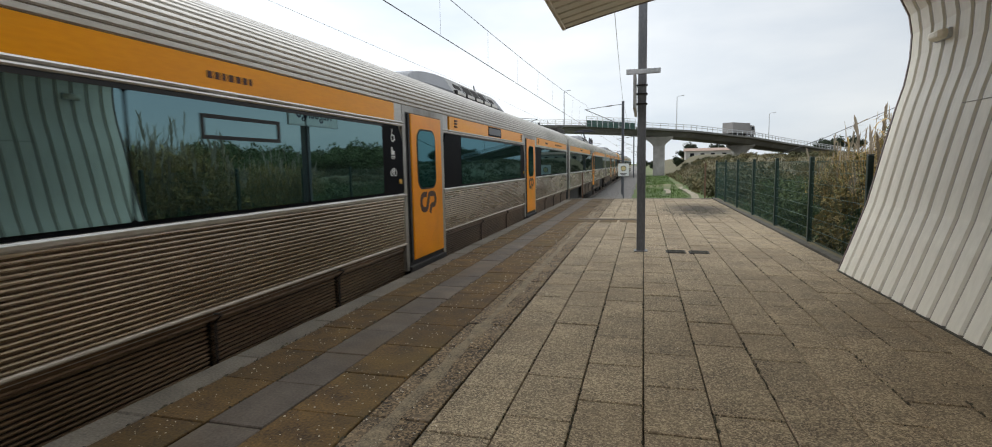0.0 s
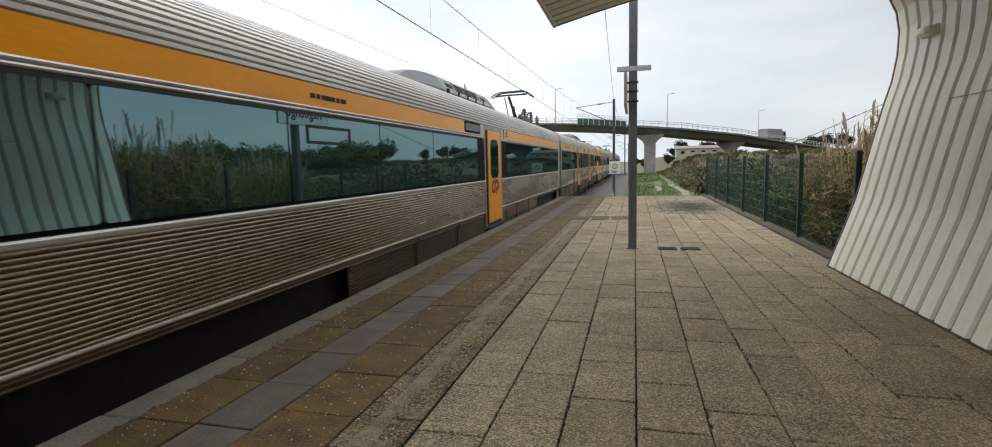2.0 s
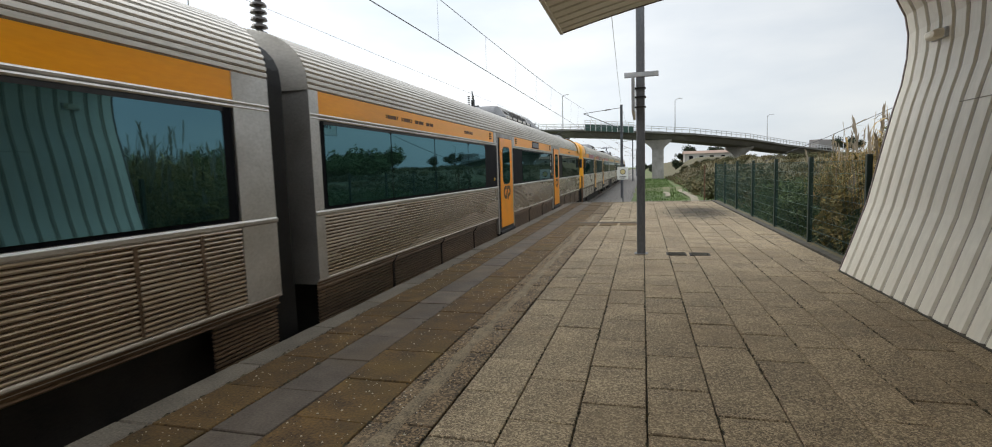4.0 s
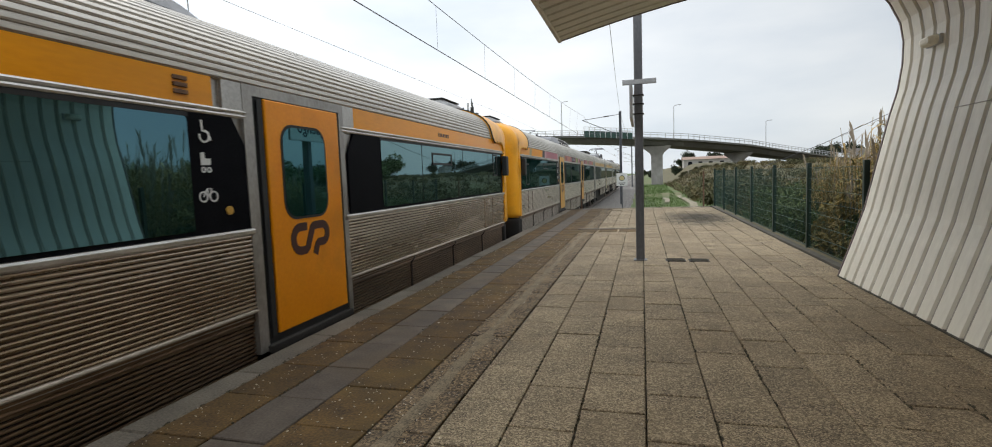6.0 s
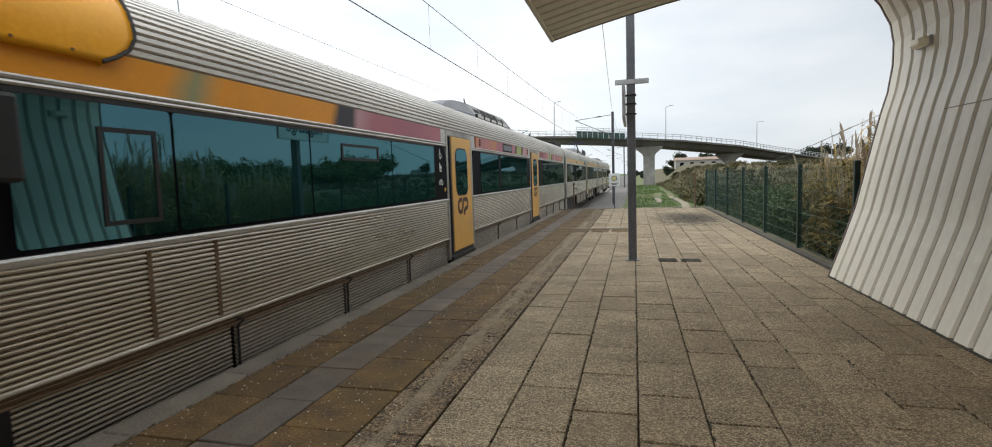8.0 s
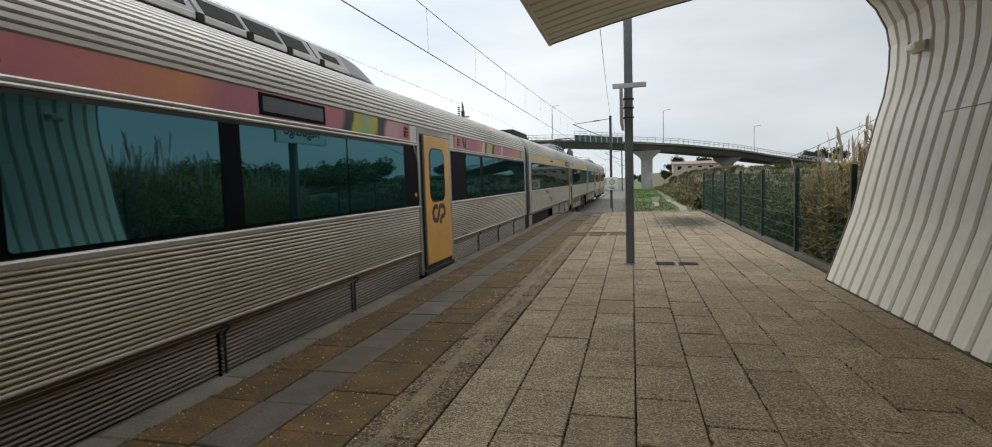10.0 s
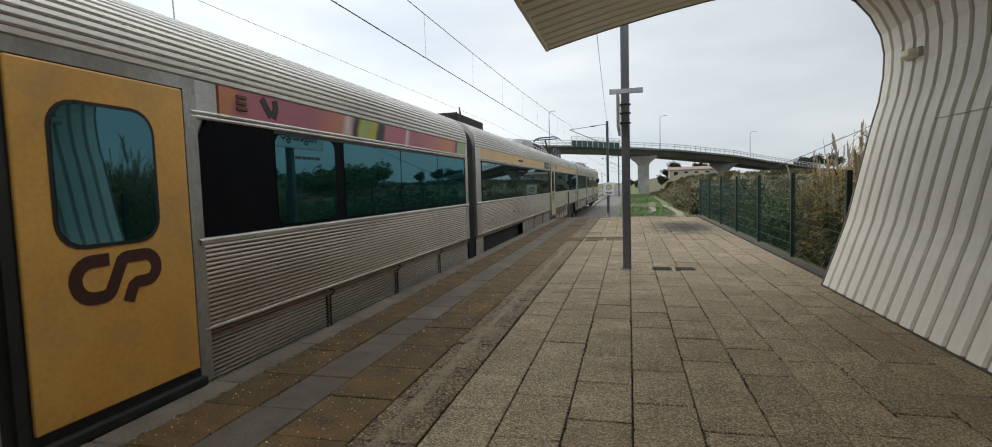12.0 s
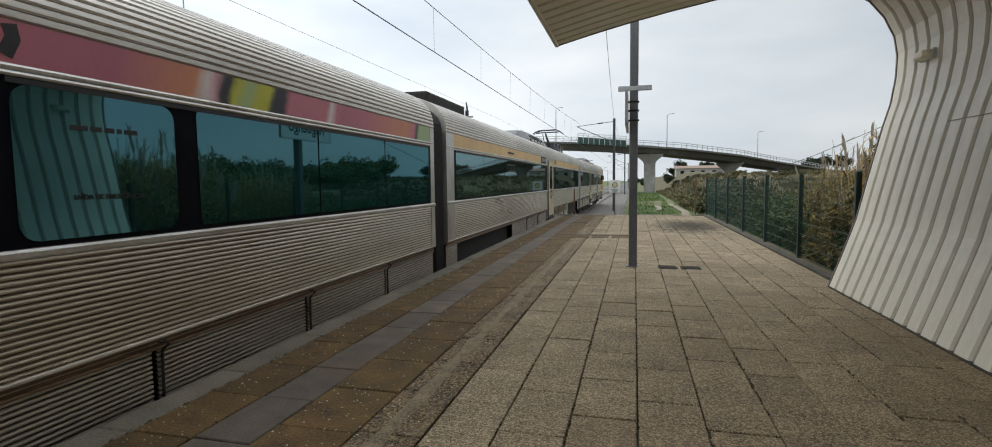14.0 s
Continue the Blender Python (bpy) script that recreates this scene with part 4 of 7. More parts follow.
STEP = [(HALF - 0.055, 0.290), (HALF - 0.03, 0.293), (HALF - 0.022, 0.303), (HALF - 0.028, 0.316), (HALF - 0.034, 0.318), (HALF - 0.026, 0.372)]
LEDGE = [(HALF - 0.03, 0.370), (HALF + 0.002, 0.374), (HALF + 0.010, 0.384), (HALF + 0.008, 0.396), (HALF - 0.006, 0.405), (HALF - 0.03, 0.407)]
RAILB = [(HALF - 0.03, 2.02), (HALF + 0.004, 2.022), (HALF + 0.010, 2.035), (HALF + 0.004, 2.048), (HALF - 0.004, 2.05), (HALF + 0.008, 2.058), (HALF + 0.012, 2.072), (HALF + 0.004, 2.085), (HALF - 0.03, 2.086)]


def slab_x(bm, sx, x0, x1, u0, u1, z0, z1, bev=0.0):
    add_box(bm, min(sx * x0, sx * x1), max(sx * x0, sx * x1), u0, u1, z0, z1, bev)


def plate_x(bm, sx, x0, x1, outline):
    """An outline of (u, z) points as a plate between x0 and x1 on side sx."""
    add_prism(bm, outline, 0, min(sx * x0, sx * x1), max(sx * x0, sx * x1))


def stroke(points, w):
    """The outline of a thick line through 2D points."""
    left, right = [], []
    for i, p in enumerate(points):
        a, b = points[max(0, i - 1)], points[min(len(points) - 1, i + 1)]
        tx, tz = b[0] - a[0], b[1] - a[1]
        s = math.hypot(tx, tz)
        left.append((p[0] - tz / s * w / 2, p[1] + tx / s * w / 2))
        right.append((p[0] + tz / s * w / 2, p[1] - tx / s * w / 2))
    return left, right


def add_stroke(bm, points, w, sx, x0, x1):
    left, right = stroke(points, w)
    for i in range(len(points) - 1):
        plate_x(bm, sx, x0, x1, [left[i], left[i + 1], right[i + 1], right[i]])


def arc(cx, cz, r, a0, a1, n=8, rz=None):
    rz = rz or r
    return [(cx + r * math.cos(radians(a0 + (a1 - a0) * i / n)), cz + rz * math.sin(radians(a0 + (a1 - a0) * i / n))) for i in range(n + 1)]


def build_door(car, sx, u0, paint):
    u1 = u0 + 1.27
    for nm, a, b, z in (("door_jamb", u0 - 0.14, u0 - 0.05, 0.0), ("door_jamb", u1 + 0.02, u1 + 0.14, 0.0), ("door_lintel", u0 - 0.05, u1 + 0.02, 2.225)):
        bm = bmesh.new()
        slab_x(bm, sx, HALF - 0.06, HALF + 0.006, a, b, z, 2.315)
        part(nm, bm, M["jamb"], car, "dull stainless door surround")
    for a, b in ((u0 - 0.42, u0 - 0.14), (u1 + 0.14, u1 + 0.36)):
        bm = bmesh.new()
        slab_x(bm, sx, HALF - 0.03, HALF + 0.002, a, b, 2.02, 2.313)
        part("corner_panel", bm, M["steel_smooth"], car, "dull stainless corner panel")
    bm = bmesh.new()
    slab_x(bm, sx, HALF - 0.06, HALF - 0.005, u0 - 0.05, u1 + 0.02, 0.0, 2.225)
    part("door_well", bm, M["black"], car, "black rubber door seal")
    bm = bmesh.new()
    slab_x(bm, sx, HALF - 0.08, HALF + 0.05, u0 - 0.06, u1 + 0.04, -0.02, 0.05, 0.01)
    part("door_step", bm, M["under"], car, "dark step plate")
    bm = bmesh.new()
    slab_x(bm, sx, HALF - 0.02, HALF + 0.022, u0 + (0.11 if sx > 0 else 0), u1 - (0 if sx > 0 else 0.11), 0.12, 2.215, 0.012)
    leaf = part("door_leaf", bm, paint, car, "yellow plug door leaf")
    c = (u0 + u1) / 2 + 0.01 * sx
    bm = bmesh.new()
    plate_x(bm, sx, HALF + 0.018, HALF + 0.027, rounded(c - 0.355, c + 0.355, 1.13, 2.02, 0.17))
    part("window_seal", bm, M["black"], leaf, "black rubber window seal")
    bm = bmesh.new()
    plate_x(bm, sx, HALF + 0.02, HALF + 0.030, rounded(c - 0.33, c + 0.33, 1.155, 1.995, 0.148))
    part("door_window", bm, GLASS, leaf, "tinted door window")
    # one ribbon that loops round twice, the operator's emblem
    bm = bmesh.new()
    ribbon_ = [(-0.035, 1.045), (-0.13, 1.045), *arc(-0.13, 0.935, 0.10, 90, 270, 10, 0.11)[1:], (-0.075, 0.825), *arc(-0.085, 0.885, 0.06, 280, 330, 4)[1:],
               (0.035, 1.01), *arc(0.085, 0.985, 0.06, 150, 95, 4)[1:], (0.19, 1.045), *arc(0.19, 0.96, 0.075, 90, -90, 10, 0.085)[1:], (0.13, 0.875), (0.105, 0.86), (0.065, 0.765)]
    add_stroke(bm, [(c + sx * u * 1.13, 0.93 + (z - 0.93) * 1.04) for u, z in ribbon_], 0.080, sx, HALF + 0.0215, HALF + 0.0265)
    part("emblem", bm, M["logo"], leaf, "dark brown looped emblem")
    bm = bmesh.new()
    e = u0 + 0.05 if sx > 0 else u1 - 0.05
    slab_x(bm, sx, HALF - 0.01, HALF + 0.016, e - 0.03, e + 0.03, 0.1, 2.2)
    part("handrail", bm, M["black"], leaf, "black edge strip")


def pictograms(car, sx, u, z0):
    """White wheelchair, pram and bicycle marks on a dark panel, and an amber button."""
    bm = bmesh.new()
    add_stroke(bm, arc(u, z0 + 0.52, 0.045, 100, 380, 12), 0.014, sx, HALF + 0.0, HALF + 0.006)
    add_stroke(bm, [(u - sx * 0.02, z0 + 0.64), (u - sx * 0.015, z0 + 0.56), (u + sx * 0.04, z0 + 0.55), (u + sx * 0.06, z0 + 0.49)], 0.016, sx, HALF + 0.0, HALF + 0.006)
    part("wheelchair_mark", bm, M["white_mark"], car, "white wheelchair symbol")
    bm = bmesh.new()
    plate_x(bm, sx, HALF, HALF + 0.006, [(u - sx * 0.05, z0 + 0.30), (u + sx * 0.04, z0 + 0.30), (u + sx * 0.045, z0 + 0.35), (u - sx * 0.01, z0 + 0.35), (u - sx * 0.02, z0 + 0.40), (u - sx * 0.05, z0 + 0.39)])
    add_stroke(bm, arc(u - sx * 0.03, z0 + 0.265, 0.018, 0, 360, 10), 0.01, sx, HALF, HALF + 0.006)
    add_stroke(bm, arc(u + sx * 0.025, z0 + 0.265, 0.018, 0, 360, 10), 0.01, sx, HALF, HALF + 0.006)
    part("pram_mark", bm, M["white_mark"], car, "white pram symbol")
    bm = bmesh.new()
    add_stroke(bm, arc(u - sx * 0.05, z0 + 0.06, 0.038, 0, 360, 12), 0.011, sx, HALF, HALF + 0.006)
    add_stroke(bm, arc(u + sx * 0.05, z0 + 0.06, 0.038, 0, 360, 12), 0.011, sx, HALF, HALF + 0.006)
    add_stroke(bm, [(u - sx * 0.05, z0 + 0.06), (u - sx * 0.01, z0 + 0.12), (u + sx * 0.035, z0 + 0.12), (u + sx * 0.0, z0 + 0.06), (u - sx * 0.01, z0 + 0.12)], 0.011, sx, HALF, HALF + 0.006)
    part("bicycle_mark", bm, M["white_mark"], car, "white bicycle symbol")


def build_windows(car, sx, u0, u1, cuts, dark0, dark1, cham0, cham1, wide=(), glass=GLASS):
    """A dark window band from u0 to u1 with glass between dark0 and dark1, split at cuts."""
    bm = bmesh.new()
    c = 0.14
    lo, hi = 1.105, 2.02
    pts = [(u0, lo), (u1, lo)]
    pts += [(u1, hi - 0.24), (u1 - c, hi)] if cham1 else [(u1, hi)]
    pts += [(u0 + c, hi), (u0, hi - 0.24)] if cham0 else [(u0, hi)]
    plate_x(bm, sx, HALF - 0.05, HALF - 0.002, pts)
    band = part("window_band", bm, M["black_gloss"], car, "glossy black window band")
    edges = [dark0, *cuts, dark1]
    for a, b in zip(edges[:-1], edges[1:]):
        a, b = a + (0.09 if a in wide else 0), b - (0.09 if b in wide else 0)
        bm = bmesh.new()
        plate_x(bm, sx, HALF - 0.02, HALF + 0.004, rounded(a + 0.012, b - 0.012, 1.135, 1.985, 0.10 if a > 17 and b < 18.5 else 0.03, 4))
        part("pane", bm, glass, band, "tinted teal window pane")
    bm = bmesh.new()
    slab_x(bm, sx, HALF - 0.01, HALF + 0.008, dark0, dark1, 1.985, 2.015)
    part("gasket", bm, M["black"], band, "black window gasket")


def emergency_text(car, sx, u):
    """Emergency exit wording on a pane, with a smaller unreadable line above."""
    lettering("SAÍDA DE EMERGÊNCIA", 0.043, M["black"], "exit_text", "dark emergency exit lettering", car, pose(sx * (HALF + 0.007), u, 1.37, 90, 0, 90 * sx))
    bm = bmesh.new()
    a = u - 0.22
    for w_ in (0.10, 0.07, 0.06, 0.03, 0.09):
        slab_x(bm, sx, HALF + 0.004, HALF + 0.007, a, a + w_, 1.765, 1.795)
        a += w_ + 0.02
    part("text_bar", bm, M["black"], car, "dark bars of small lettering")


def sash(car, sx, u0, u1, z0, z1):
    """A small opening light with a black frame on the glass."""
    for a, b, c, d in ((u0, u1, z0, z0 + 0.03), (u0, u1, z1 - 0.03, z1), (u0, u0 + 0.03, z0, z1), (u1 - 0.03, u1, z0, z1)):
        bm = bmesh.new()
        slab_x(bm, sx, HALF, HALF + 0.012, a, b, c, d)
        part("sash_bar", bm, M["black"], car, "black sash bar")


def display_face(display, sx, u0, u1):
    bm = bmesh.new()
    slab_x(bm, sx, HALF, HALF + 0.011, u0 + 0.05, u1 - 0.05, 2.135, 2.27)
    part("display_face", bm, M["slate_face"], display, "slate grey display face")


def mullion(car, sx, u0, u1):
    bm = bmesh.new()
    slab_x(bm, sx, HALF - 0.01, HALF + 0.008, u0, u1, 1.12, 2.01)
    part("mullion", bm, M["black_gloss"], car, "wide black mullion")


def build_bogie(car, u):
    bm = bmesh.new()
    for sx in (-1, 1):
        slab_x(bm, sx, 0.98, 1.12, u - 1.6, u + 1.6, -0.62, -0.38, 0.03)
        for du in (-1.2, 1.2):
            slab_x(bm, sx, 0.96, 1.2, u + du - 0.18, u + du + 0.18, -0.62, -0.3, 0.03)
    add_box(bm, -1.0, 1.0, u - 0.3, u + 0.3, -0.6, -0.3, 0.03)
    bogie = part("bogie", bm, M["under"], car, "grimy bogie frame")
    for du in (-1.2, 1.2):
        for sx in (-1, 1):
            bm = bmesh.new()
            add_tube(bm, (sx * 0.8, u + du, -0.46), (sx * 0.93, u + du, -0.46), 0.44, n=24)
            add_tube(bm, (sx * 0.79, u + du, -0.46), (sx * 0.83, u + du, -0.46), 0.46, n=24)
            part("wheel", bm, M["rail"], bogie, "worn steel wheel")


def build_pod(car, u0=8.3, u1=14.5, top=3.24):
    """A roof pod: a long smooth nose, a panelled body with grilles over a ledge, and a short rounded tail."""
    a0, a1 = u0 + 2.0, u1 - 0.82

    def ring(u, k):
        zt = 2.84 + (top - 2.84) * k
        return [(x, u, z) for x, z in ((-1.02, 2.78), (1.02, 2.78), (1.01, 2.84 + 0.10 * k), (0.82 + 0.14 * (1 - k), zt - 0.02 * k), (0.74, zt), (-0.74, zt), (-0.82 - 0.14 * (1 - k), zt - 0.02 * k), (-1.01, 2.84 + 0.10 * k))]

    def slope(bm, sx, a, b, z0, z1, proud):
        """A plate on the body's sloping side."""
        out = []
        for off in (proud, proud - 0.03):
            for u, z in ((a, z0), (b, z0), (b, z1), (a, z1)):
                out.append(bm.verts.new((sx * (1.01 - (z - 2.94) * 0.19 / 0.28 + off), u, z + off * 0.6)))
        bm.faces.new(out[:4])
        bm.faces.new(out[:3:-1])
        for i in range(4):
            j = (i + 1) % 4
            bm.faces.new((out[i], out[4 + i], out[4 + j], out[j]))

    bm = bmesh.new()
    add_loft(bm, [ring(a0, 1), ring(a1, 1)])
    pod = part("roof_pod", bm, M["pod_panel"], car, "pale grey panelled roof equipment pod")
    for nm, lb, e, ln, sgn in (("pod_nose", "dark grey smooth pod nose", u0, 2.0, 1), ("pod_tail", "dark grey rounded pod tail", u1, 0.82, -1)):
        bm = bmesh.new()
        add_loft(bm, [ring(e + sgn * ln * f, math.sqrt(max(0.0, 1 - (1 - f) ** 2)) * 0.99) for f in (0.0, 0.04, 0.10, 0.2, 0.34, 0.52, 0.75, 0.998)])
        part(nm, bm, M["pod_nose"], pod, lb)
    for sx in (-1, 1):
        bm = bmesh.new()
        slab_x(bm, sx, 0.98, 1.035, a0 + 0.02, a1 - 0.02, 2.79, 2.885, 0.006)
        part("pod_base", bm, M["roof"], pod, "pale base strip of the pod")
        bm = bmesh.new()
        slab_x(bm, sx, 0.98, 1.05, a0 + 0.04, a1 - 0.04, 2.887, 2.902, 0.004)
        part("pod_ledge", bm, M["under"], pod, "dark ledge below the covers")
        n = 5
        for i in range(n):
            p = a0 + 0.12 + i * (a1 - a0 - 0.24) / n
            q = p + (a1 - a0 - 0.24) / n
            bm = bmesh.new()
            slab_x(bm, sx, 0.98, 1.045, p + 0.07, q - 0.03, 2.905, 2.965, 0.008)
            part("cover", bm, M["roof"], pod, "pale flat cover")
            bm = bmesh.new()
            slab_x(bm, sx, 0.98, 1.055, p - 0.02, p + 0.06, 2.90, 2.975, 0.006)
            part("latch", bm, M["under"], pod, "dark latch between covers")
        for g0, g1, z0, z1 in ((0.30, 0.72, 3.04, 3.13), (0.92, 1.42, 3.01, 3.17), (1.50, 2.0, 3.01, 3.17), (2.08, 2.52, 3.01, 3.17), (2.82, 3.22, 3.03, 3.12)):
            bm = bmesh.new()
            slope(bm, sx, a0 + g0, a0 + g1, z0, z1, 0.006)
            part("grille", bm, M["under"], pod, "dark grille")
        for g in (0.82, 2.66):
            bm = bmesh.new()
            slope(bm, sx, a0 + g - 0.012, a0 + g + 0.012, 2.97, 3.20, 0.008)
            part("panel_joint", bm, M["cab_grey"], pod, "dark joint between panels")


def stripe(car, sx, u0, u1, mat, label):
    bm = bmesh.new()
    slab_x(bm, sx, HALF - 0.04, HALF + 0.003, u0, u1, 2.086, 2.312)
    return part("stripe", bm, mat, car, label)


FINISH = {"skirt": "steel_dark_brown", "skirt_label": "dark brown ribbed skirt panel", "side": "steel_brown", "groove": "groove_dark"}


def build_ribbed(car, sx, spans, cut=()):
    for u0, u1 in spans:
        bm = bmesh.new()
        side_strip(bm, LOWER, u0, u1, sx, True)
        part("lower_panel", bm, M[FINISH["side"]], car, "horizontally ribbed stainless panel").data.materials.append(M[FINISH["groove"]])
        bm = bmesh.new()
        side_strip(bm, BEAD, u0, u1, sx)
        side_strip(bm, RAILB, u0, u1, sx)
        part("trim_bead", bm, M["steel_smooth"], car, "bright stainless bead", smooth=False)
        # Band below the ledge: the shadow on it is put into its dark brown.
        bm = bmesh.new()
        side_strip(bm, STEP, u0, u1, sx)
        part("step_band", bm, M["steel_dark_brown"], car, "brown recessed band with the ledge's shadow in its colour")
        bm = bmesh.new()
        side_strip(bm, LEDGE, u0, u1, sx)
        part("ledge_rail", bm, M["steel_dusty"], car, "dull stainless ledge rail")
        pieces, a = [], u0
        for c0, c1 in cut:
            if u0 <= c0 < u1:
                pieces.append((a, c0))
                a = c1
        pieces.append((a, u1))
        for a, b in pieces:
            k = max(1, round((b - a) / 1.9))
            for i in range(k):
                p, q = a + (b - a) * i / k, a + (b - a) * (i + 1) / k
                if q - p < 0.05:
                    continue
                bm = bmesh.new()
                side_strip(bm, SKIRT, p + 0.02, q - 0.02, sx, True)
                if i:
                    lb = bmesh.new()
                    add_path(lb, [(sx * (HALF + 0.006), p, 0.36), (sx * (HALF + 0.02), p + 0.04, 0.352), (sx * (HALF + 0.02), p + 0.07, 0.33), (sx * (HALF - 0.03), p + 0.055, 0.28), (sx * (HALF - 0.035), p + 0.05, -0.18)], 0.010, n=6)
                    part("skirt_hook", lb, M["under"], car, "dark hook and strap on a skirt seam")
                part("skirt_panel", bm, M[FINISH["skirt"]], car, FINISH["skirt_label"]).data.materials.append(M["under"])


def body_core(car, u0, u1):
    """Inner body that closes the car behind the side panels."""
    bm = bmesh.new()
    x = HALF - 0.03
    add_box(bm, -x, x, u0 + 0.02, u1 - 0.02, 0.34, 2.315)
    part("body_shell", bm, M["steel_smooth"], car, "stainless car body shell")
    bm = bmesh.new()
    add_box(bm, -1.25, 1.25, u0 + 0.3, u1 - 0.3, -0.35, 0.345)
    part("underframe", bm, M["under"], car, "dark underframe")
    bm = bmesh.new()
    half = ROOF_HALF
    prof = half + [(-x_, z) for x_, z in half[-2::-1]]
    add_loft(bm, [[(x_, u, z) for x_, z in prof] for u in (u0, u1)], close=True)
    # The floor face of each roof groove takes the darker colour.
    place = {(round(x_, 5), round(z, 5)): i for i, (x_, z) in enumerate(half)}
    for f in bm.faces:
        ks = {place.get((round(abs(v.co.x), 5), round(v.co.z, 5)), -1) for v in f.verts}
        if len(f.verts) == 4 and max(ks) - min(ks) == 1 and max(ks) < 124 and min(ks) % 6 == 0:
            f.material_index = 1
    part("roof", bm, M["roof"], car, "ribbed curved roof").data.materials.append(M["groove_mid"])


def vent(car, sx, u):
    bm = bmesh.new()
    for i in range(3):
        slab_x(bm, sx, HALF, HALF + 0.02, u - 0.06, u + 0.06, 2.14 + i * 0.05, 2.17 + i * 0.05, 0.004)
    part("vent", bm, M["rust"], car, "small louvred vent")


def bars(car, sx, u, z, widths, h=0.05, mat="under"):
    """A row of small lettering as plain bars."""
    bm = bmesh.new()
    a = u
    for w_ in widths:
        slab_x(bm, sx, HALF + 0.002, HALF + 0.006, a, a + w_, z - h / 2, z + h / 2)
        a += w_ + 0.025
    part("lettering_bar", bm, M[mat], car, "dark bars of small lettering")


def front_ring(u, inset, top_in):
    """The outline of the cab at u, drawn in by inset."""
    out = []
    w_, z0 = HALF + 0.02 - inset, 0.36 + inset * 0.25
    out += [(w_ - 0.06, z0), (w_, z0 + 0.08)]
    for z in (0.6, 0.9, 1.2, 1.5, 1.8, 2.1):
        out.append((w_ - 0.004 * z, z))
    for i in range(0, 13):
        x, z = roof_point(radians(90) * i / 12)
        out.append((x * (w_ / HALF), z + 0.02 - top_in))
    return [(x, u, z) for x, z in out] + [(-x, u, z) for x, z in out[-2::-1]]


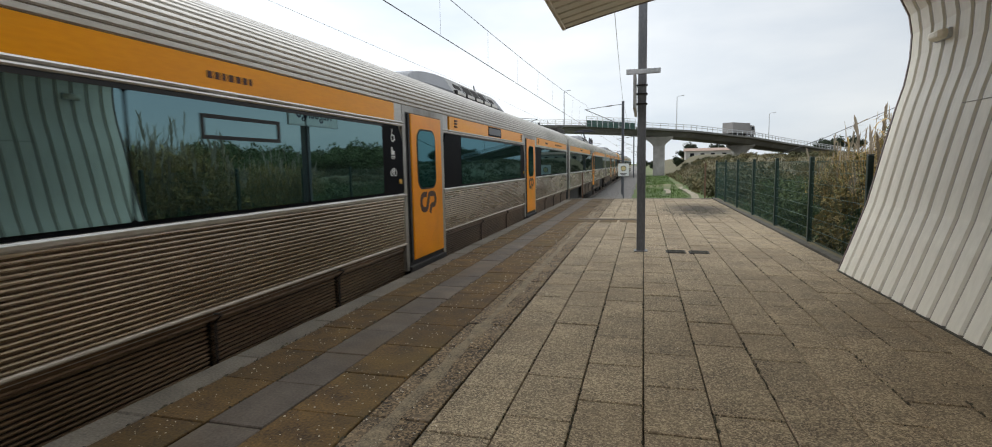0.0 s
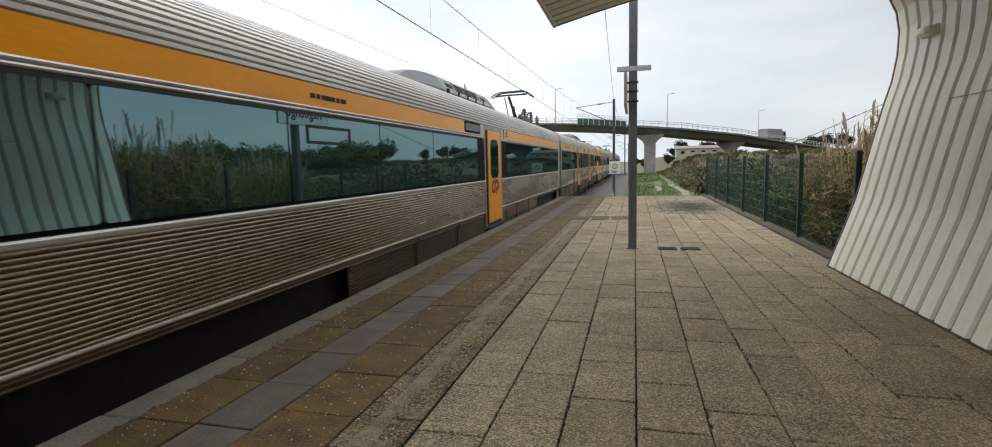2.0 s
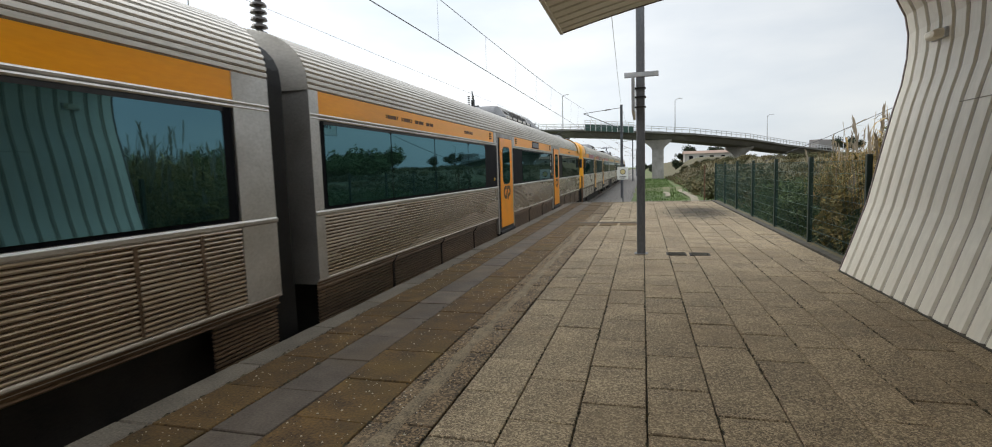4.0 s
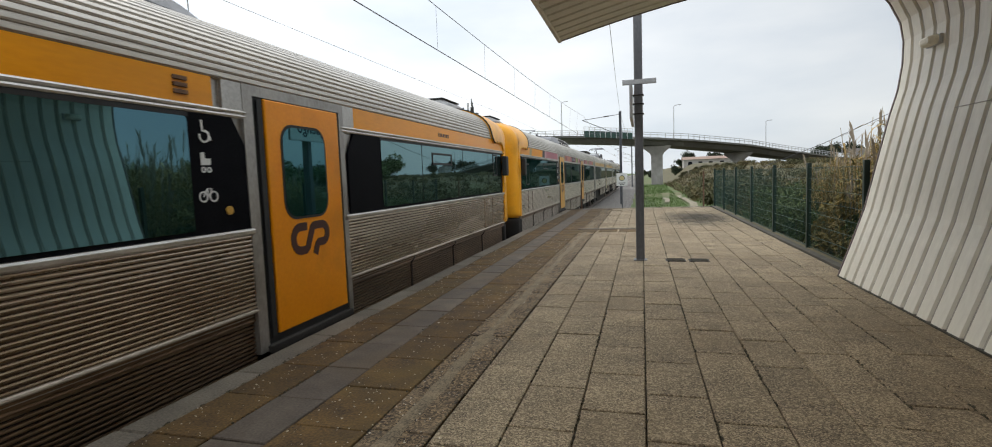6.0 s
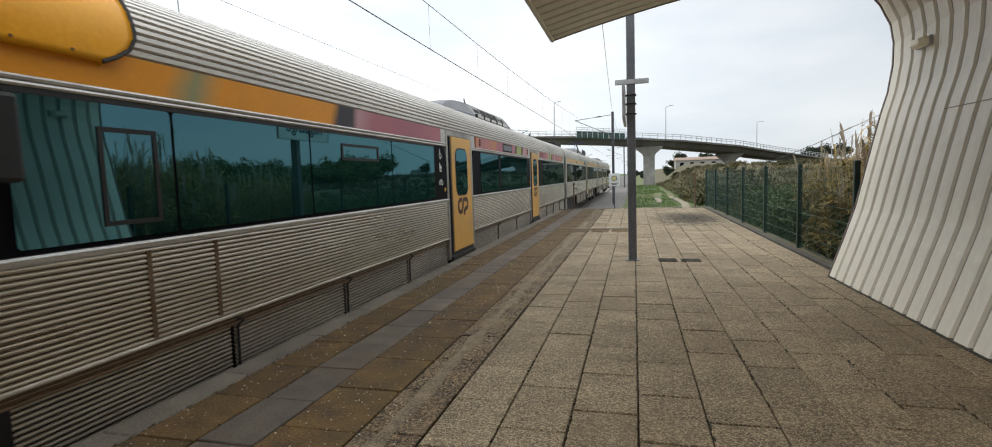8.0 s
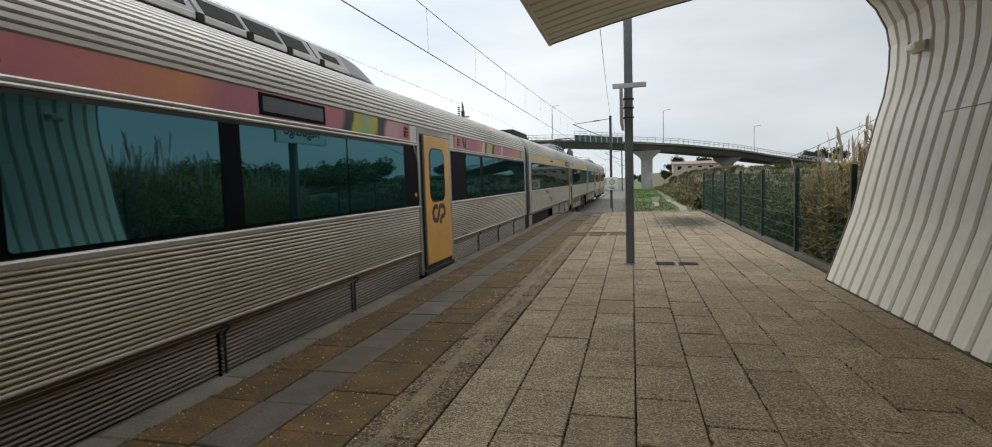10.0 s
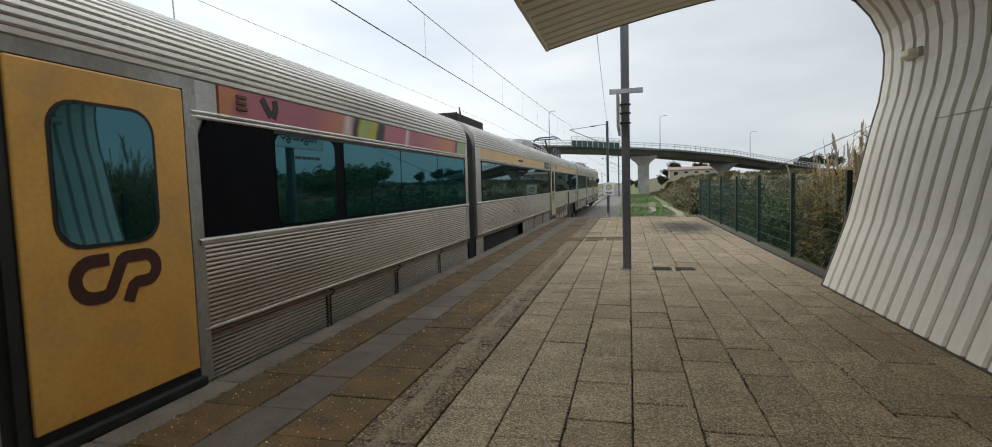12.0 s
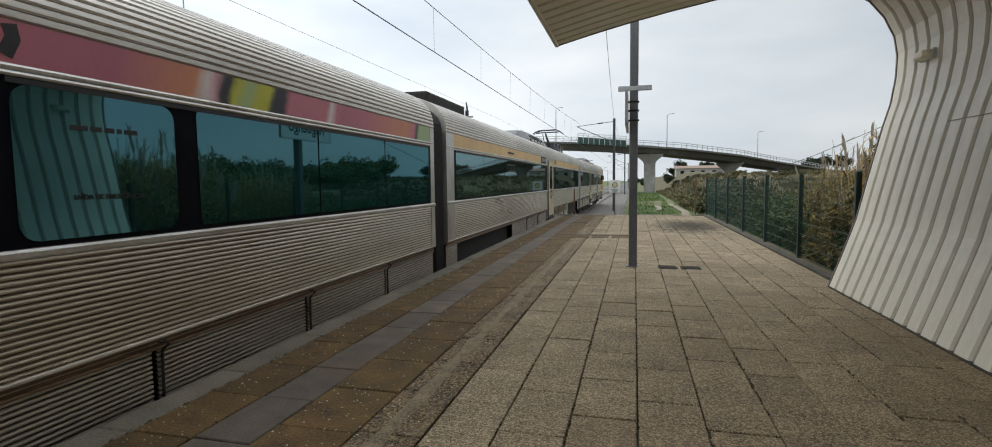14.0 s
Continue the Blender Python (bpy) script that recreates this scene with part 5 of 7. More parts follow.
def build_cab(car, digits):
    """Yellow cab end at u < 0, with dark windscreen, lamps, mirrors and coupler."""
    bm = bmesh.new()
    add_loft(bm, [front_ring(0.0, 0.0, 0.0), front_ring(-0.24, 0.01, 0.01), front_ring(-0.36, 0.06, 0.05), front_ring(-0.43, 0.14, 0.12), front_ring(-0.46, 0.26, 0.22)])
    cab = part("cab_front", bm, M["yellow"], car, "rounded yellow cab front", smooth=True)
    cab.location.y = -0.09
    for sx in (-1, 1):
        # fairing over the roof's shoulder, with a slanting rear edge
        bm = bmesh.new()
        line = [(HALF, 2.0 + 0.031 * i) for i in range(10)] + [roof_point(radians(76) * i / 40) for i in range(41)]
        run_ = [0.0]
        for p, q in zip(line[:-1], line[1:]):
            run_.append(run_[-1] + math.hypot(q[0] - p[0], q[1] - p[1]))

        def at(u, s, o):
            i = min(max(j for j in range(len(line)) if run_[j] <= s + 1e-9), len(line) - 2)
            k = (s - run_[i]) / (run_[i + 1] - run_[i])
            p, q = line[i], line[i + 1]
            d = run_[i + 1] - run_[i]
            return bm.verts.new((sx * (p[0] + k * (q[0] - p[0]) + o * (q[1] - p[1]) / d), u, p[1] + k * (q[1] - p[1]) - o * (q[0] - p[0]) / d))

        def rear(f):
            return 0.80 + 0.24 * (1 - max(0.0, 1 - f / 0.16) ** 2.2) + 0.06 * f

        cols, rows_ = 16, 14
        grid = []
        for j in range(rows_ + 1):
            f = (j / rows_) ** 1.3
            row = []
            for i in range(cols + 1):
                u = -0.10 + (rear(f) + 0.10) * i / cols
                low = 0.235 - 0.16 * max(0.0, 1 - max(u, 0) / 0.16) ** 2
                s = low + f * (run_[-1] - low)
                row.append(at(u, s, 0.024 + 0.022 * min(1, max(0, u + 0.05) / 0.3)))
            if j == 0:
                grid.append([bm.verts.new((v.co.x - sx * 0.05, v.co.y, v.co.z + 0.004)) for v in row])
            row.append(bm.verts.new((row[-1].co.x - sx * 0.045, row[-1].co.y, row[-1].co.z - 0.03)))
            if j == 0:
                grid[0].append(bm.verts.new((row[-1].co.x - sx * 0.03, row[-1].co.y, row[-1].co.z)))
            grid.append(row)
        for j in range(rows_ + 1):
            for i in range(cols + 1):
                q = (grid[j][i], grid[j][i + 1], grid[j + 1][i + 1], grid[j + 1][i])
                bm.faces.new(q if sx > 0 else q[::-1])
        rim = [tuple(row[cols].co) for row in grid[1:]]
        hood = part("shoulder_hood", bm, M["yellow"], cab, "yellow shoulder fairing", smooth=True)
        bm = bmesh.new()
        add_path(bm, rim, 0.014, 6)
        part("hood_seal", bm, M["black"], hood, "black rubber seal along the fairing")
        # yellow flange along the body's end
        bm = bmesh.new()
        slab_x(bm, sx, HALF - 0.02, HALF + 0.024, -0.16, 0.02, 0.40, 2.29, 0.008)
        part("side_flange", bm, M["yellow"], cab, "yellow end flange")
        bm = bmesh.new()
        slab_x(bm, sx, HALF + 0.03, HALF + 0.15, 0.03, 0.24, 1.50, 1.96, 0.025)
        part("mirror", bm, M["black"], cab, "black wing mirror housing")
        for u, z in ((0.0, 0.72), (0.0, 1.02), (0.0, 1.32), (0.02, 2.02), (0.30, 2.27), (0.62, 2.27)):
            bm = bmesh.new()
            add_tube(bm, (sx * (HALF + 0.02), u, z), (sx * (HALF + (0.034 if z < 2.1 else 0.052)), u, z), 0.010, n=8)
            part("bolt", bm, M["rust"], cab, "rusty bolt head")
        for nm, x, z, r_, mt, lb in (("headlamp", 1.03, 0.67, 0.062, "chrome", "small round headlamp in a deep well"), ("tail_lamp", 0.85, 0.575, 0.052, "rust", "dark red tail lamp"), ("tail_lamp", 0.70, 0.55, 0.052, "rust", "dark red tail lamp")):
            bm = bmesh.new()
            add_loft(bm, [[(sx * x + (r_ + 0.016 + 0.02 * math.cos(b * math.pi / 4)) * math.cos(a * math.pi / 10), -0.462 + 0.02 * math.sin(b * math.pi / 4), z + (r_ + 0.016 + 0.02 * math.cos(b * math.pi / 4)) * math.sin(a * math.pi / 10)) for b in range(8)] for a in range(21)], caps=False)
            bmesh.ops.remove_doubles(bm, verts=bm.verts[:], dist=1e-5)
            ringo = part("lamp_ring", bm, M["yellow"], cab, "yellow moulded lamp well")
            # Flush disc, no recess: the shade inside the well is its dark colour.
            bm = bmesh.new()
            add_tube(bm, (sx * x, -0.4625, z), (sx * x, -0.40, z), r_ + 0.012, n=18)
            part("well", bm, M["bumper"], ringo, "flat dark disc with the lamp well's shade in its colour")
            bm = bmesh.new()
            add_tube(bm, (sx * x, -0.466, z), (sx * x, -0.45, z), r_ * (0.62 if mt == "chrome" else 0.95), n=16)
            part(nm, bm, M[mt], ringo, lb)
        for pts in ([(0.50, 1.07), (0.67, 1.07), (0.83, 0.79), (0.76, 0.745), (0.69, 0.72)], [(0.22, 1.07), (0.34, 1.07), (0.52, 0.71), (0.40, 0.71)], [(0.88, 1.07), (1.03, 1.07), (1.03, 0.99), (0.955, 0.93)]):
            bm = bmesh.new()
            add_prism(bm, [(sx * x * 1.1, z + 0.03) for x, z in pts], 1, -0.466, -0.44)
            part("warning_chevron", bm, M["black"], cab, "black diagonal warning stripe")
        bm = bmesh.new()
        add_path(bm, [(sx * x * 1.1, -0.461, z + 0.03) for x, z in ((0.0, 0.70), (0.3, 0.70), (0.55, 0.695), (0.68, 0.715), (0.82, 0.785), (0.95, 0.92), (1.05, 0.99))], 0.007)
        add_path(bm, [(sx * 1.165, -0.461, z) for z in (0.44, 1.0, 1.6, 2.2, 2.36)], 0.006)
        part("panel_joint", bm, M["rust"], cab, "dark panel joint line")
    bm = bmesh.new()
    add_prism(bm, rounded(-1.13, 1.13, 1.15, 2.07, 0.04), 1, -0.468, -0.40)
    scr = part("windscreen", bm, DARKGLASS, cab, "dark cab windscreen")
    bm = bmesh.new()
    add_prism(bm, [(-1.14, 1.115), (1.14, 1.115), (1.14, 1.14), (-1.14, 1.14)], 1, -0.485, -0.44)
    part("wiper_rail", bm, M["black"], scr, "black lower rail")
    bm = bmesh.new()
    add_loft(bm, [[(x, u, z) for x, z in rounded(-0.69 + i, 0.69 - i, 2.17 + i * 0.2, zt, 0.10)] for u, i, zt in ((0.2, 0.0, 3.045), (-0.15, 0.0, 3.035), (-0.30, 0.0, 2.98), (-0.40, 0.0, 2.90), (-0.46, 0.01, 2.80), (-0.475, 0.05, 2.74))])
    part("destination_housing", bm, M["cab_grey"], cab, "dark grey destination housing")
    bm = bmesh.new()
    add_prism(bm, rounded(-0.58, 0.58, 2.34, 2.58, 0.03), 1, -0.482, -0.46)
    part("destination_glass", bm, DARKGLASS, cab, "dark destination window")
    bm = bmesh.new()
    add_loft(bm, [[(x, u, z) for x, z in rounded(-HALF + 0.02 + i, HALF - 0.02 - i, -0.42 + i * 0.3, 0.37, 0.10)] for u, i in ((0.06, 0.0), (-0.34, 0.03), (-0.51, 0.16), (-0.55, 0.3))])
    part("bumper_skirt", bm, M["bumper"], car, "dark grey rounded bumper skirt", smooth=True)
    bm = bmesh.new()
    add_box(bm, -0.16, 0.16, -0.98, -0.3, -0.12, 0.16, 0.03)
    add_box(bm, -0.24, 0.24, -1.0, -0.84, -0.18, 0.24, 0.03)
    for sx in (-1, 1):
        add_path(bm, [(sx * 0.45, -0.46, 0.1), (sx * 0.5, -0.62, -0.15), (sx * 0.45, -0.8, -0.28), (sx * 0.3, -0.98, -0.2)], 0.035)
    part("coupler", bm, M["under"], car, "greasy coupler and hoses")
    bm = bmesh.new()
    add_box(bm, -0.40, -0.32, -0.05, 0.30, 3.0, 3.12, 0.01)
    add_loft(bm, [[(x, u, z) for x, z in ((-0.48, zz), (-0.24, zz), (-0.24, zz + 0.04), (-0.48, zz + 0.04))] for u, zz in ((-0.16, 3.16), (0.1, 3.10), (0.5, 3.08))])
    part("roof_horn", bm, M["panto"], cab, "dark blue roof horn")
    bm = bmesh.new()
    rings = []
    for u, drop in ((0.3, -0.012), (0.0, -0.012), (-0.24, 0.0), (-0.36, 0.04), (-0.43, 0.11), (-0.468, 0.22)):
        right = [roof_point(radians(a)) for a in (58, 64, 70, 76, 82, 90)]
        pts = [(x, z + 0.03 - drop) for x, z in right]
        pts = pts + [(-x, z) for x, z in pts[-2::-1]]
        rings.append([(x, u, z) for x, z in pts] + [(x * 0.95, u, z - 0.06) for x, z in pts[::-1]])
    add_loft(bm, rings)
    part("cab_dome", bm, M["cab_grey"], cab, "dark grey roof dome", smooth=True)
    if digits:
        lettering(digits, 0.235, M["logo"], "unit_number", "dark brown unit number", cab, pose(0.925, -0.462, 2.26, 90, 0, 0))


END = 23.4
WAIST = [(-0.07, 7.02), (8.50, 14.82), (16.30, END)]


def end_car(label, paint_a, paint_b, tags, digits, group="train cars"):
    car = thing("train_car", label, "train car", group=group)
    body_core(car, -0.11, END)
    for sx in (-1, 1):
        build_ribbed(car, sx, WAIST)
        build_windows(car, sx, 0.05, 7.0 if sx > 0 else 6.9, (1.22, 2.9, 4.8), 0.15, 6.40 if sx > 0 else 6.12, False, True, (), GLASS if tags else CLEAR)
        sash(car, sx, *((0.66, 1.08, 1.22, 1.84) if sx > 0 else (0.50, 0.82, 1.50, 1.98)))
        sash(car, sx, 3.5, 4.4, 1.70, 1.89)
        build_windows(car, sx, 8.52, 14.80, (10.9, 12.7), 9.15 if tags else 9.42 if sx > 0 else 9.1, 14.3 if sx > 0 else 13.68, True, True, (), GLASS if tags else TEAL)
        if tags:
            mullion(car, sx, 10.72, 10.95)
        build_windows(car, sx, 16.32, 23.22, (18.41, 20.10, 21.63), 17.26, 23.17, True, False, (18.41,) if tags else (), GLASS if tags else TEAL)
        build_door(car, sx, 7.12, paint_b)
        build_door(car, sx, 14.94, paint_b)
        pictograms(car, sx, 6.68 if sx > 0 else 8.96, 1.33)
        for a in ((7.06, 14.87) if sx > 0 else (8.95, 16.77)):
            bm = bmesh.new()
            add_tube(bm, (sx * (HALF - 0.01), a - 0.19, 1.27), (sx * (HALF + 0.012), a - 0.19, 1.27), 0.035, n=14)
            part("door_button", bm, M["red_lens"], car, "amber door button")
        for (a, b), sprayed in zip(((-0.07, 6.75), (8.85, 14.55), (16.6, 23.3)), tags or (paint_a,) * 3):
            stripe(car, sx, a, b, sprayed, "sprayed pink, lime and black graffiti" if tags else "")
        for a in (9.15, 14.40, 16.85):
            vent(car, sx, a)
        bm = bmesh.new()
        slab_x(bm, sx, HALF - 0.01, HALF + 0.008, 11.22, 12.28, 2.10, 2.30, 0.004)
        display_face(part("side_display", bm, M["black_gloss"], car, "dark side destination display"), sx, 11.22, 12.28)
        if not tags:
            for u, ws in ((20.13, (0.12, 0.13)), (20.52, (0.16, 0.12)), (20.93, (0.03, 0.23, 0.03)), (21.39, (0.02, 0.26, 0.02))):
                bars(car, sx, u, 2.195, ws, 0.048, "rust")
            bars(car, sx, 18.1, 2.19, (0.05, 0.05, 0.04, 0.06, 0.05, 0.05, 0.03), 0.055, "logo")
            bars(car, sx, 3.6, 2.19, (0.05, 0.05, 0.04, 0.06, 0.05, 0.05, 0.03), 0.055, "logo")
        for u in (0.95, 1.55):
            bm = bmesh.new()
            slab_x(bm, sx, HALF - 0.02, HALF + 0.004, u - 0.018, u + 0.018, 0.42, 1.03)
            part("panel_seam", bm, M["steel_dark_brown"], car, "dark vertical seam")
        if tags:
            for pts, lb in (([(17.12, 2.285), (17.24, 2.135)], "black spray stroke"), ([(17.30, 2.29), (17.315, 2.22), (17.27, 2.125)], "black spray stroke")):
                bm = bmesh.new()
                add_stroke(bm, pts, 0.075, sx, HALF - 0.005, HALF + 0.0055 + 0.0006 * len(pts))
                part("graffiti", bm, M["spray_black"], car, lb)
            emergency_text(car, sx, 17.80 if sx > 0 else 17.82)
        bm = bmesh.new()
        slab_x(bm, sx, HALF - 0.02, HALF + 0.006, 23.24, END, 0.40, 2.312)
        part("end_pillar", bm, M["steel_smooth"], car, "stainless end pillar")
    build_pod(car)
    bm = bmesh.new()
    add_loft(bm, [[(x, u, z) for x, z in [(-0.75, 2.8), (0.75, 2.8), (0.66, 3.1 * k + 2.9 * (1 - k)), (0.5, 3.22 * k + 2.9 * (1 - k)), (-0.5, 3.22 * k + 2.9 * (1 - k)), (-0.66, 3.1 * k + 2.9 * (1 - k))]] for u, k in ((-0.02, 0.3), (0.38, 0.92), (1.35, 0.92), (1.75, 0.3))])
    unit = part("roof_box", bm, M["roof_grey"], car, "grey cab air unit")
    bm = bmesh.new()
    add_box(bm, -0.56, 0.56, 0.34, 1.42, 3.19, 3.218, 0.01)
    part("box_lid", bm, M["under"], unit, "dark lid")
    build_bogie(car, 3.2)
    build_bogie(car, 19.9)
    build_cab(car, digits)
    return car


MID0, MID1 = 0.3, 23.6


def middle_car(label, paint_a, paint_b):
    car = thing("train_car", label, "train car", group="train cars")
    body_core(car, MID0, MID1)
    for sx in (-1, 1):
        build_ribbed(car, sx, [(MID0, 11.5), (12.98, MID1)], cut=[(0.95, 5.6), (18.2, 22.8)])
        build_windows(car, sx, 0.72, 11.48, (2.7, 4.6, 6.5, 8.4), 0.80, 10.95, False, True, (), CLEAR)
        build_windows(car, sx, 13.0, 23.15, (15.4, 17.3, 19.2, 21.2), 13.55, 23.05, True, False, (), TEAL)
        build_door(car, sx, 11.62, paint_b)
        sash(car, sx, 4.9, 5.75, 1.70, 1.89)
        for a, b in ((0.35, 10.1), (13.35, 23.5)):
            stripe(car, sx, a, b, paint_a, "")
        bm = bmesh.new()
        slab_x(bm, sx, HALF - 0.04, HALF + 0.006, 10.12, 11.2, 2.10, 2.3, 0.004)
        display_face(part("side_display", bm, M["black_gloss"], car, "dark side destination display"), sx, 10.12, 11.2)
        vent(car, sx, 13.6)
        bars(car, sx, 5.0, 2.19, (0.09, 0.07, 0.26, 0.06, 0.12))
        for a, b in ((MID0, 0.70), (23.17, MID1)):
            bm = bmesh.new()
            slab_x(bm, sx, HALF - 0.02, HALF + 0.006, a, b, 0.40, 2.312)
            part("end_pillar", bm, M["steel_smooth"], car, "stainless end pillar")
        for u in (22.2, 22.75):
            bm = bmesh.new()
            slab_x(bm, sx, HALF - 0.02, HALF + 0.004, u - 0.015, u + 0.015, 0.42, 1.03)
            part("panel_seam", bm, M["steel_dark_brown"], car, "dark vertical seam")
        bm = bmesh.new()
        slab_x(bm, sx, HALF - 0.05, HALF - 0.03, 13.6, 17.6, 0.05, 0.27, 0.006)
        part("equipment_hatch", bm, M["steel_dark_brown"], car, "plain hatch in skirt")
    build_pod(car)
    bm = bmesh.new()
    add_box(bm, -0.85, 0.85, 1.0, 3.3, 2.85, 3.17, 0.05)
    part("resistor_box", bm, M["under"], car, "dark roof resistor box")
    # pantograph near the far end
    u = 20.95
    bm = bmesh.new()
    add_box(bm, -0.55, 0.55, u - 0.9, u + 0.9, 3.12, 3.18, 0.02)
    add_box(bm, -0.5, -0.4, u - 0.9, u + 0.9, 3.16, 3.26)
    add_box(bm, 0.4, 0.5, u - 0.9, u + 0.9, 3.16, 3.26)
    base = part("pantograph_base", bm, M["panto"], car, "dark blue-grey pantograph base frame")
    for nm, pts, r in (("lower_arm", [(0, u + 0.55, 3.28), (0, u + 0.10, 3.50)], 0.07), ("hinge_loop", [(0.0, u + 0.1 + 0.16 * math.cos(radians(a_)), 3.56 + 0.13 * math.sin(radians(a_))) for a_ in range(-30, 240, 30)], 0.035),
                       ("upper_arm", [(0, u + 0.05, 3.56), (-0.10, u - 0.26, 4.05)], 0.05), ("guide_rod", [(-0.12, u - 0.25, 3.28), (-0.24, u - 0.36, 4.02)], 0.018),
                       ("lever", [(0.30, u + 0.1, 3.28), (0.32, u + 0.55, 3.62), (0.32, u + 0.8, 3.62)], 0.04), ("lever", [(0.30, u + 0.95, 3.2), (0.32, u + 1.5, 3.56), (0.32, u + 2.1, 3.58)], 0.04)):
        bm = bmesh.new()
        add_path(bm, pts, r)
        part(nm, bm, M["panto"], base)
    for du, r in ((-0.28, 0.026), (0.02, 0.022)):
        bm = bmesh.new()
        add_path(bm, [(-0.80, u + du, 4.04), (-0.66, u + du, 4.15), (-0.45, u + du, 4.22), (0.45, u + du, 4.25), (0.66, u + du, 4.17), (0.84, u + du, 4.02)], r)
        part("contact_strip", bm, M["panto"], base, "curved contact strip with horns")
    bm = bmesh.new()
    for x in (-0.5, 0.5):
        add_tube(bm, (x, u - 0.30, 4.15), (x, u + 0.04, 4.15), 0.022)
    add_path(bm, [(-0.62, u - 0.22, 4.08), (-0.3, u - 0.20, 4.11), (0.6, u - 0.14, 4.13)], 0.032)
    part("head_frame", bm, M["panto"], base, "dark blue frame under the contact strips")
    for x, du in ((-0.42, -0.7), (0.42, -0.7), (0.32, 0.75), (0.32, 2.1), (-0.35, 1.9), (0.2, 4.2)):
        bm = bmesh.new()
        n = 7 if du > 0 else 3
        prof = [(0.04, 2.88)] + [(r_, 3.0 + i * 0.085 + dz) for i in range(n) for r_, dz in ((0.04, -0.02), (0.10, 0.0), (0.085, 0.03), (0.04, 0.04))] + [(0.045, 3.06 + n * 0.085)]
        add_loft(bm, [[(x + r_ * math.cos(k * math.pi / 6), u + du + r_ * math.sin(k * math.pi / 6), z) for k in range(12)] for r_, z in prof])
        part("insulator", bm, M["insulator"], car, "ribbed dark insulator")
    bm = bmesh.new()
    add_path(bm, [(0.3, u + 1.7, 3.32), (0.3, u + 1.2, 3.36), (0.3, u + 0.9, 3.2)], 0.02)
    add_tube(bm, (-0.2, u + 2.3, 2.95), (-0.2, u + 2.3, 3.45), 0.05)
    add_path(bm, [(-0.2, u + 2.3, 3.45), (-0.1, u + 2.6, 3.35), (0.0, u + 2.75, 3.0)], 0.015)
    part("roof_conductor", bm, M["insulator"], car, "dark roof conductor and arrester")
    build_bogie(car, 3.6)
    build_bogie(car, 20.2)
    # bellows at both ends
    for a, b in ((-0.02, MID0), (MID1, MID1 + 0.32)):
        bm = bmesh.new()
        n = 6
        rings = []
        for i in range(n + 1):
            k = 0.05 if i % 2 else 0.10
            x, top = HALF - k, 2.93 - k
            pr = [(x, -0.1), (x, 2.3)] + [((HALF - k) * max(math.cos(radians(a_)), 0) ** 0.75, 2.3 + (top - 2.3) * math.sin(radians(a_)) ** 0.8) for a_ in range(10, 91, 10)]
            pr = pr + [(-p, z) for p, z in pr[-2::-1]]
            rings.append([(p, a + (b - a) * i / n, z) for p, z in pr])
        add_loft(bm, rings)
        part("gangway_bellows", bm, M["black"], car, "black folded gangway bellows")
    return car


TRAIN_X = -4.65
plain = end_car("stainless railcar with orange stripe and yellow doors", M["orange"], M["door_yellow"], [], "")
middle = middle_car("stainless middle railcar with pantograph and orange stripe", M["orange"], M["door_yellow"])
M["pale_door"] = material("bleached_door_paint", (0.46, 0.38, 0.23), (0.56, 0.47, 0.30), 1.6, 0.45, fine=30,
                          stain=(0.32, 0.25, 0.15), stain_scale=2.0, stain_amount=0.5)
M["bleached"] = material("bleached_stripe_paint", (0.42, 0.36, 0.28), (0.52, 0.45, 0.36), 1.0, 0.45, fine=25, stain=(0.32, 0.25, 0.17), stain_scale=1.4, stain_amount=0.5)
M["faded_door"] = material("faded_yellow_door", (0.66, 0.33, 0.065), (0.76, 0.42, 0.10), 1.6, 0.45, fine=30,
                           stain=(0.40, 0.27, 0.13), stain_scale=2.0, stain_amount=0.55)
ORANGE, PINK, DULL, PALE, PEACH = (0.90, 0.34, 0.01), (0.50, 0.155, 0.185), (0.42, 0.13, 0.17), (0.62, 0.33, 0.35), (0.60, 0.23, 0.11)
BLACK, LIME, MINT, WHITE = (0.018, 0.014, 0.022), (0.46, 0.44, 0.035), (0.33, 0.43, 0.20), (0.66, 0.60, 0.58)
M["spray_black"] = material("black_spray_paint", (0.014, 0.012, 0.016), (0.028, 0.022, 0.026), 5, 0.5)
TAGS = [graffiti("graffiti_by_the_cab", -0.1, 6.8, [(0.0, ORANGE), (1.2, ORANGE), (1.45, (0.30, 0.32, 0.16)), (1.75, ORANGE), (3.35, ORANGE), (3.5, BLACK), (3.8, BLACK), (3.92, PALE), (4.3, PINK), (5.6, DULL), (6.6, PINK)]),
        graffiti("graffiti_amid_the_car", 8.8, 14.6, [(8.9, PEACH), (9.3, PINK), (10.4, PEACH), (10.8, DULL), (11.9, PINK), (12.60, PINK), (12.70, BLACK), (12.84, BLACK), (12.90, LIME), (13.02, LIME), (13.12, MINT), (13.28, MINT),
                 (13.38, LIME), (13.46, LIME), (13.52, BLACK), (13.68, BLACK), (13.78, PALE), (14.1, PALE), (14.5, PINK)]),
        graffiti("graffiti_by_the_gangway", 16.5, 23.4, [(16.60, PEACH), (16.74, PEACH), (16.80, PINK), (17.9, DULL), (18.5, PEACH), (18.64, WHITE), (18.72, PALE), (18.80, BLACK), (18.88, BLACK), (18.95, LIME), (19.10, MINT), (19.22, LIME),
                 (19.36, LIME), (19.42, BLACK), (19.56, BLACK), (19.66, PINK), (20.30, PINK), (20.38, WHITE), (20.46, PINK), (20.60, DULL), (21.2, PINK), (22.3, PEACH), (22.62, PINK), (22.72, BLACK), (22.80, MINT), (23.2, MINT)])]
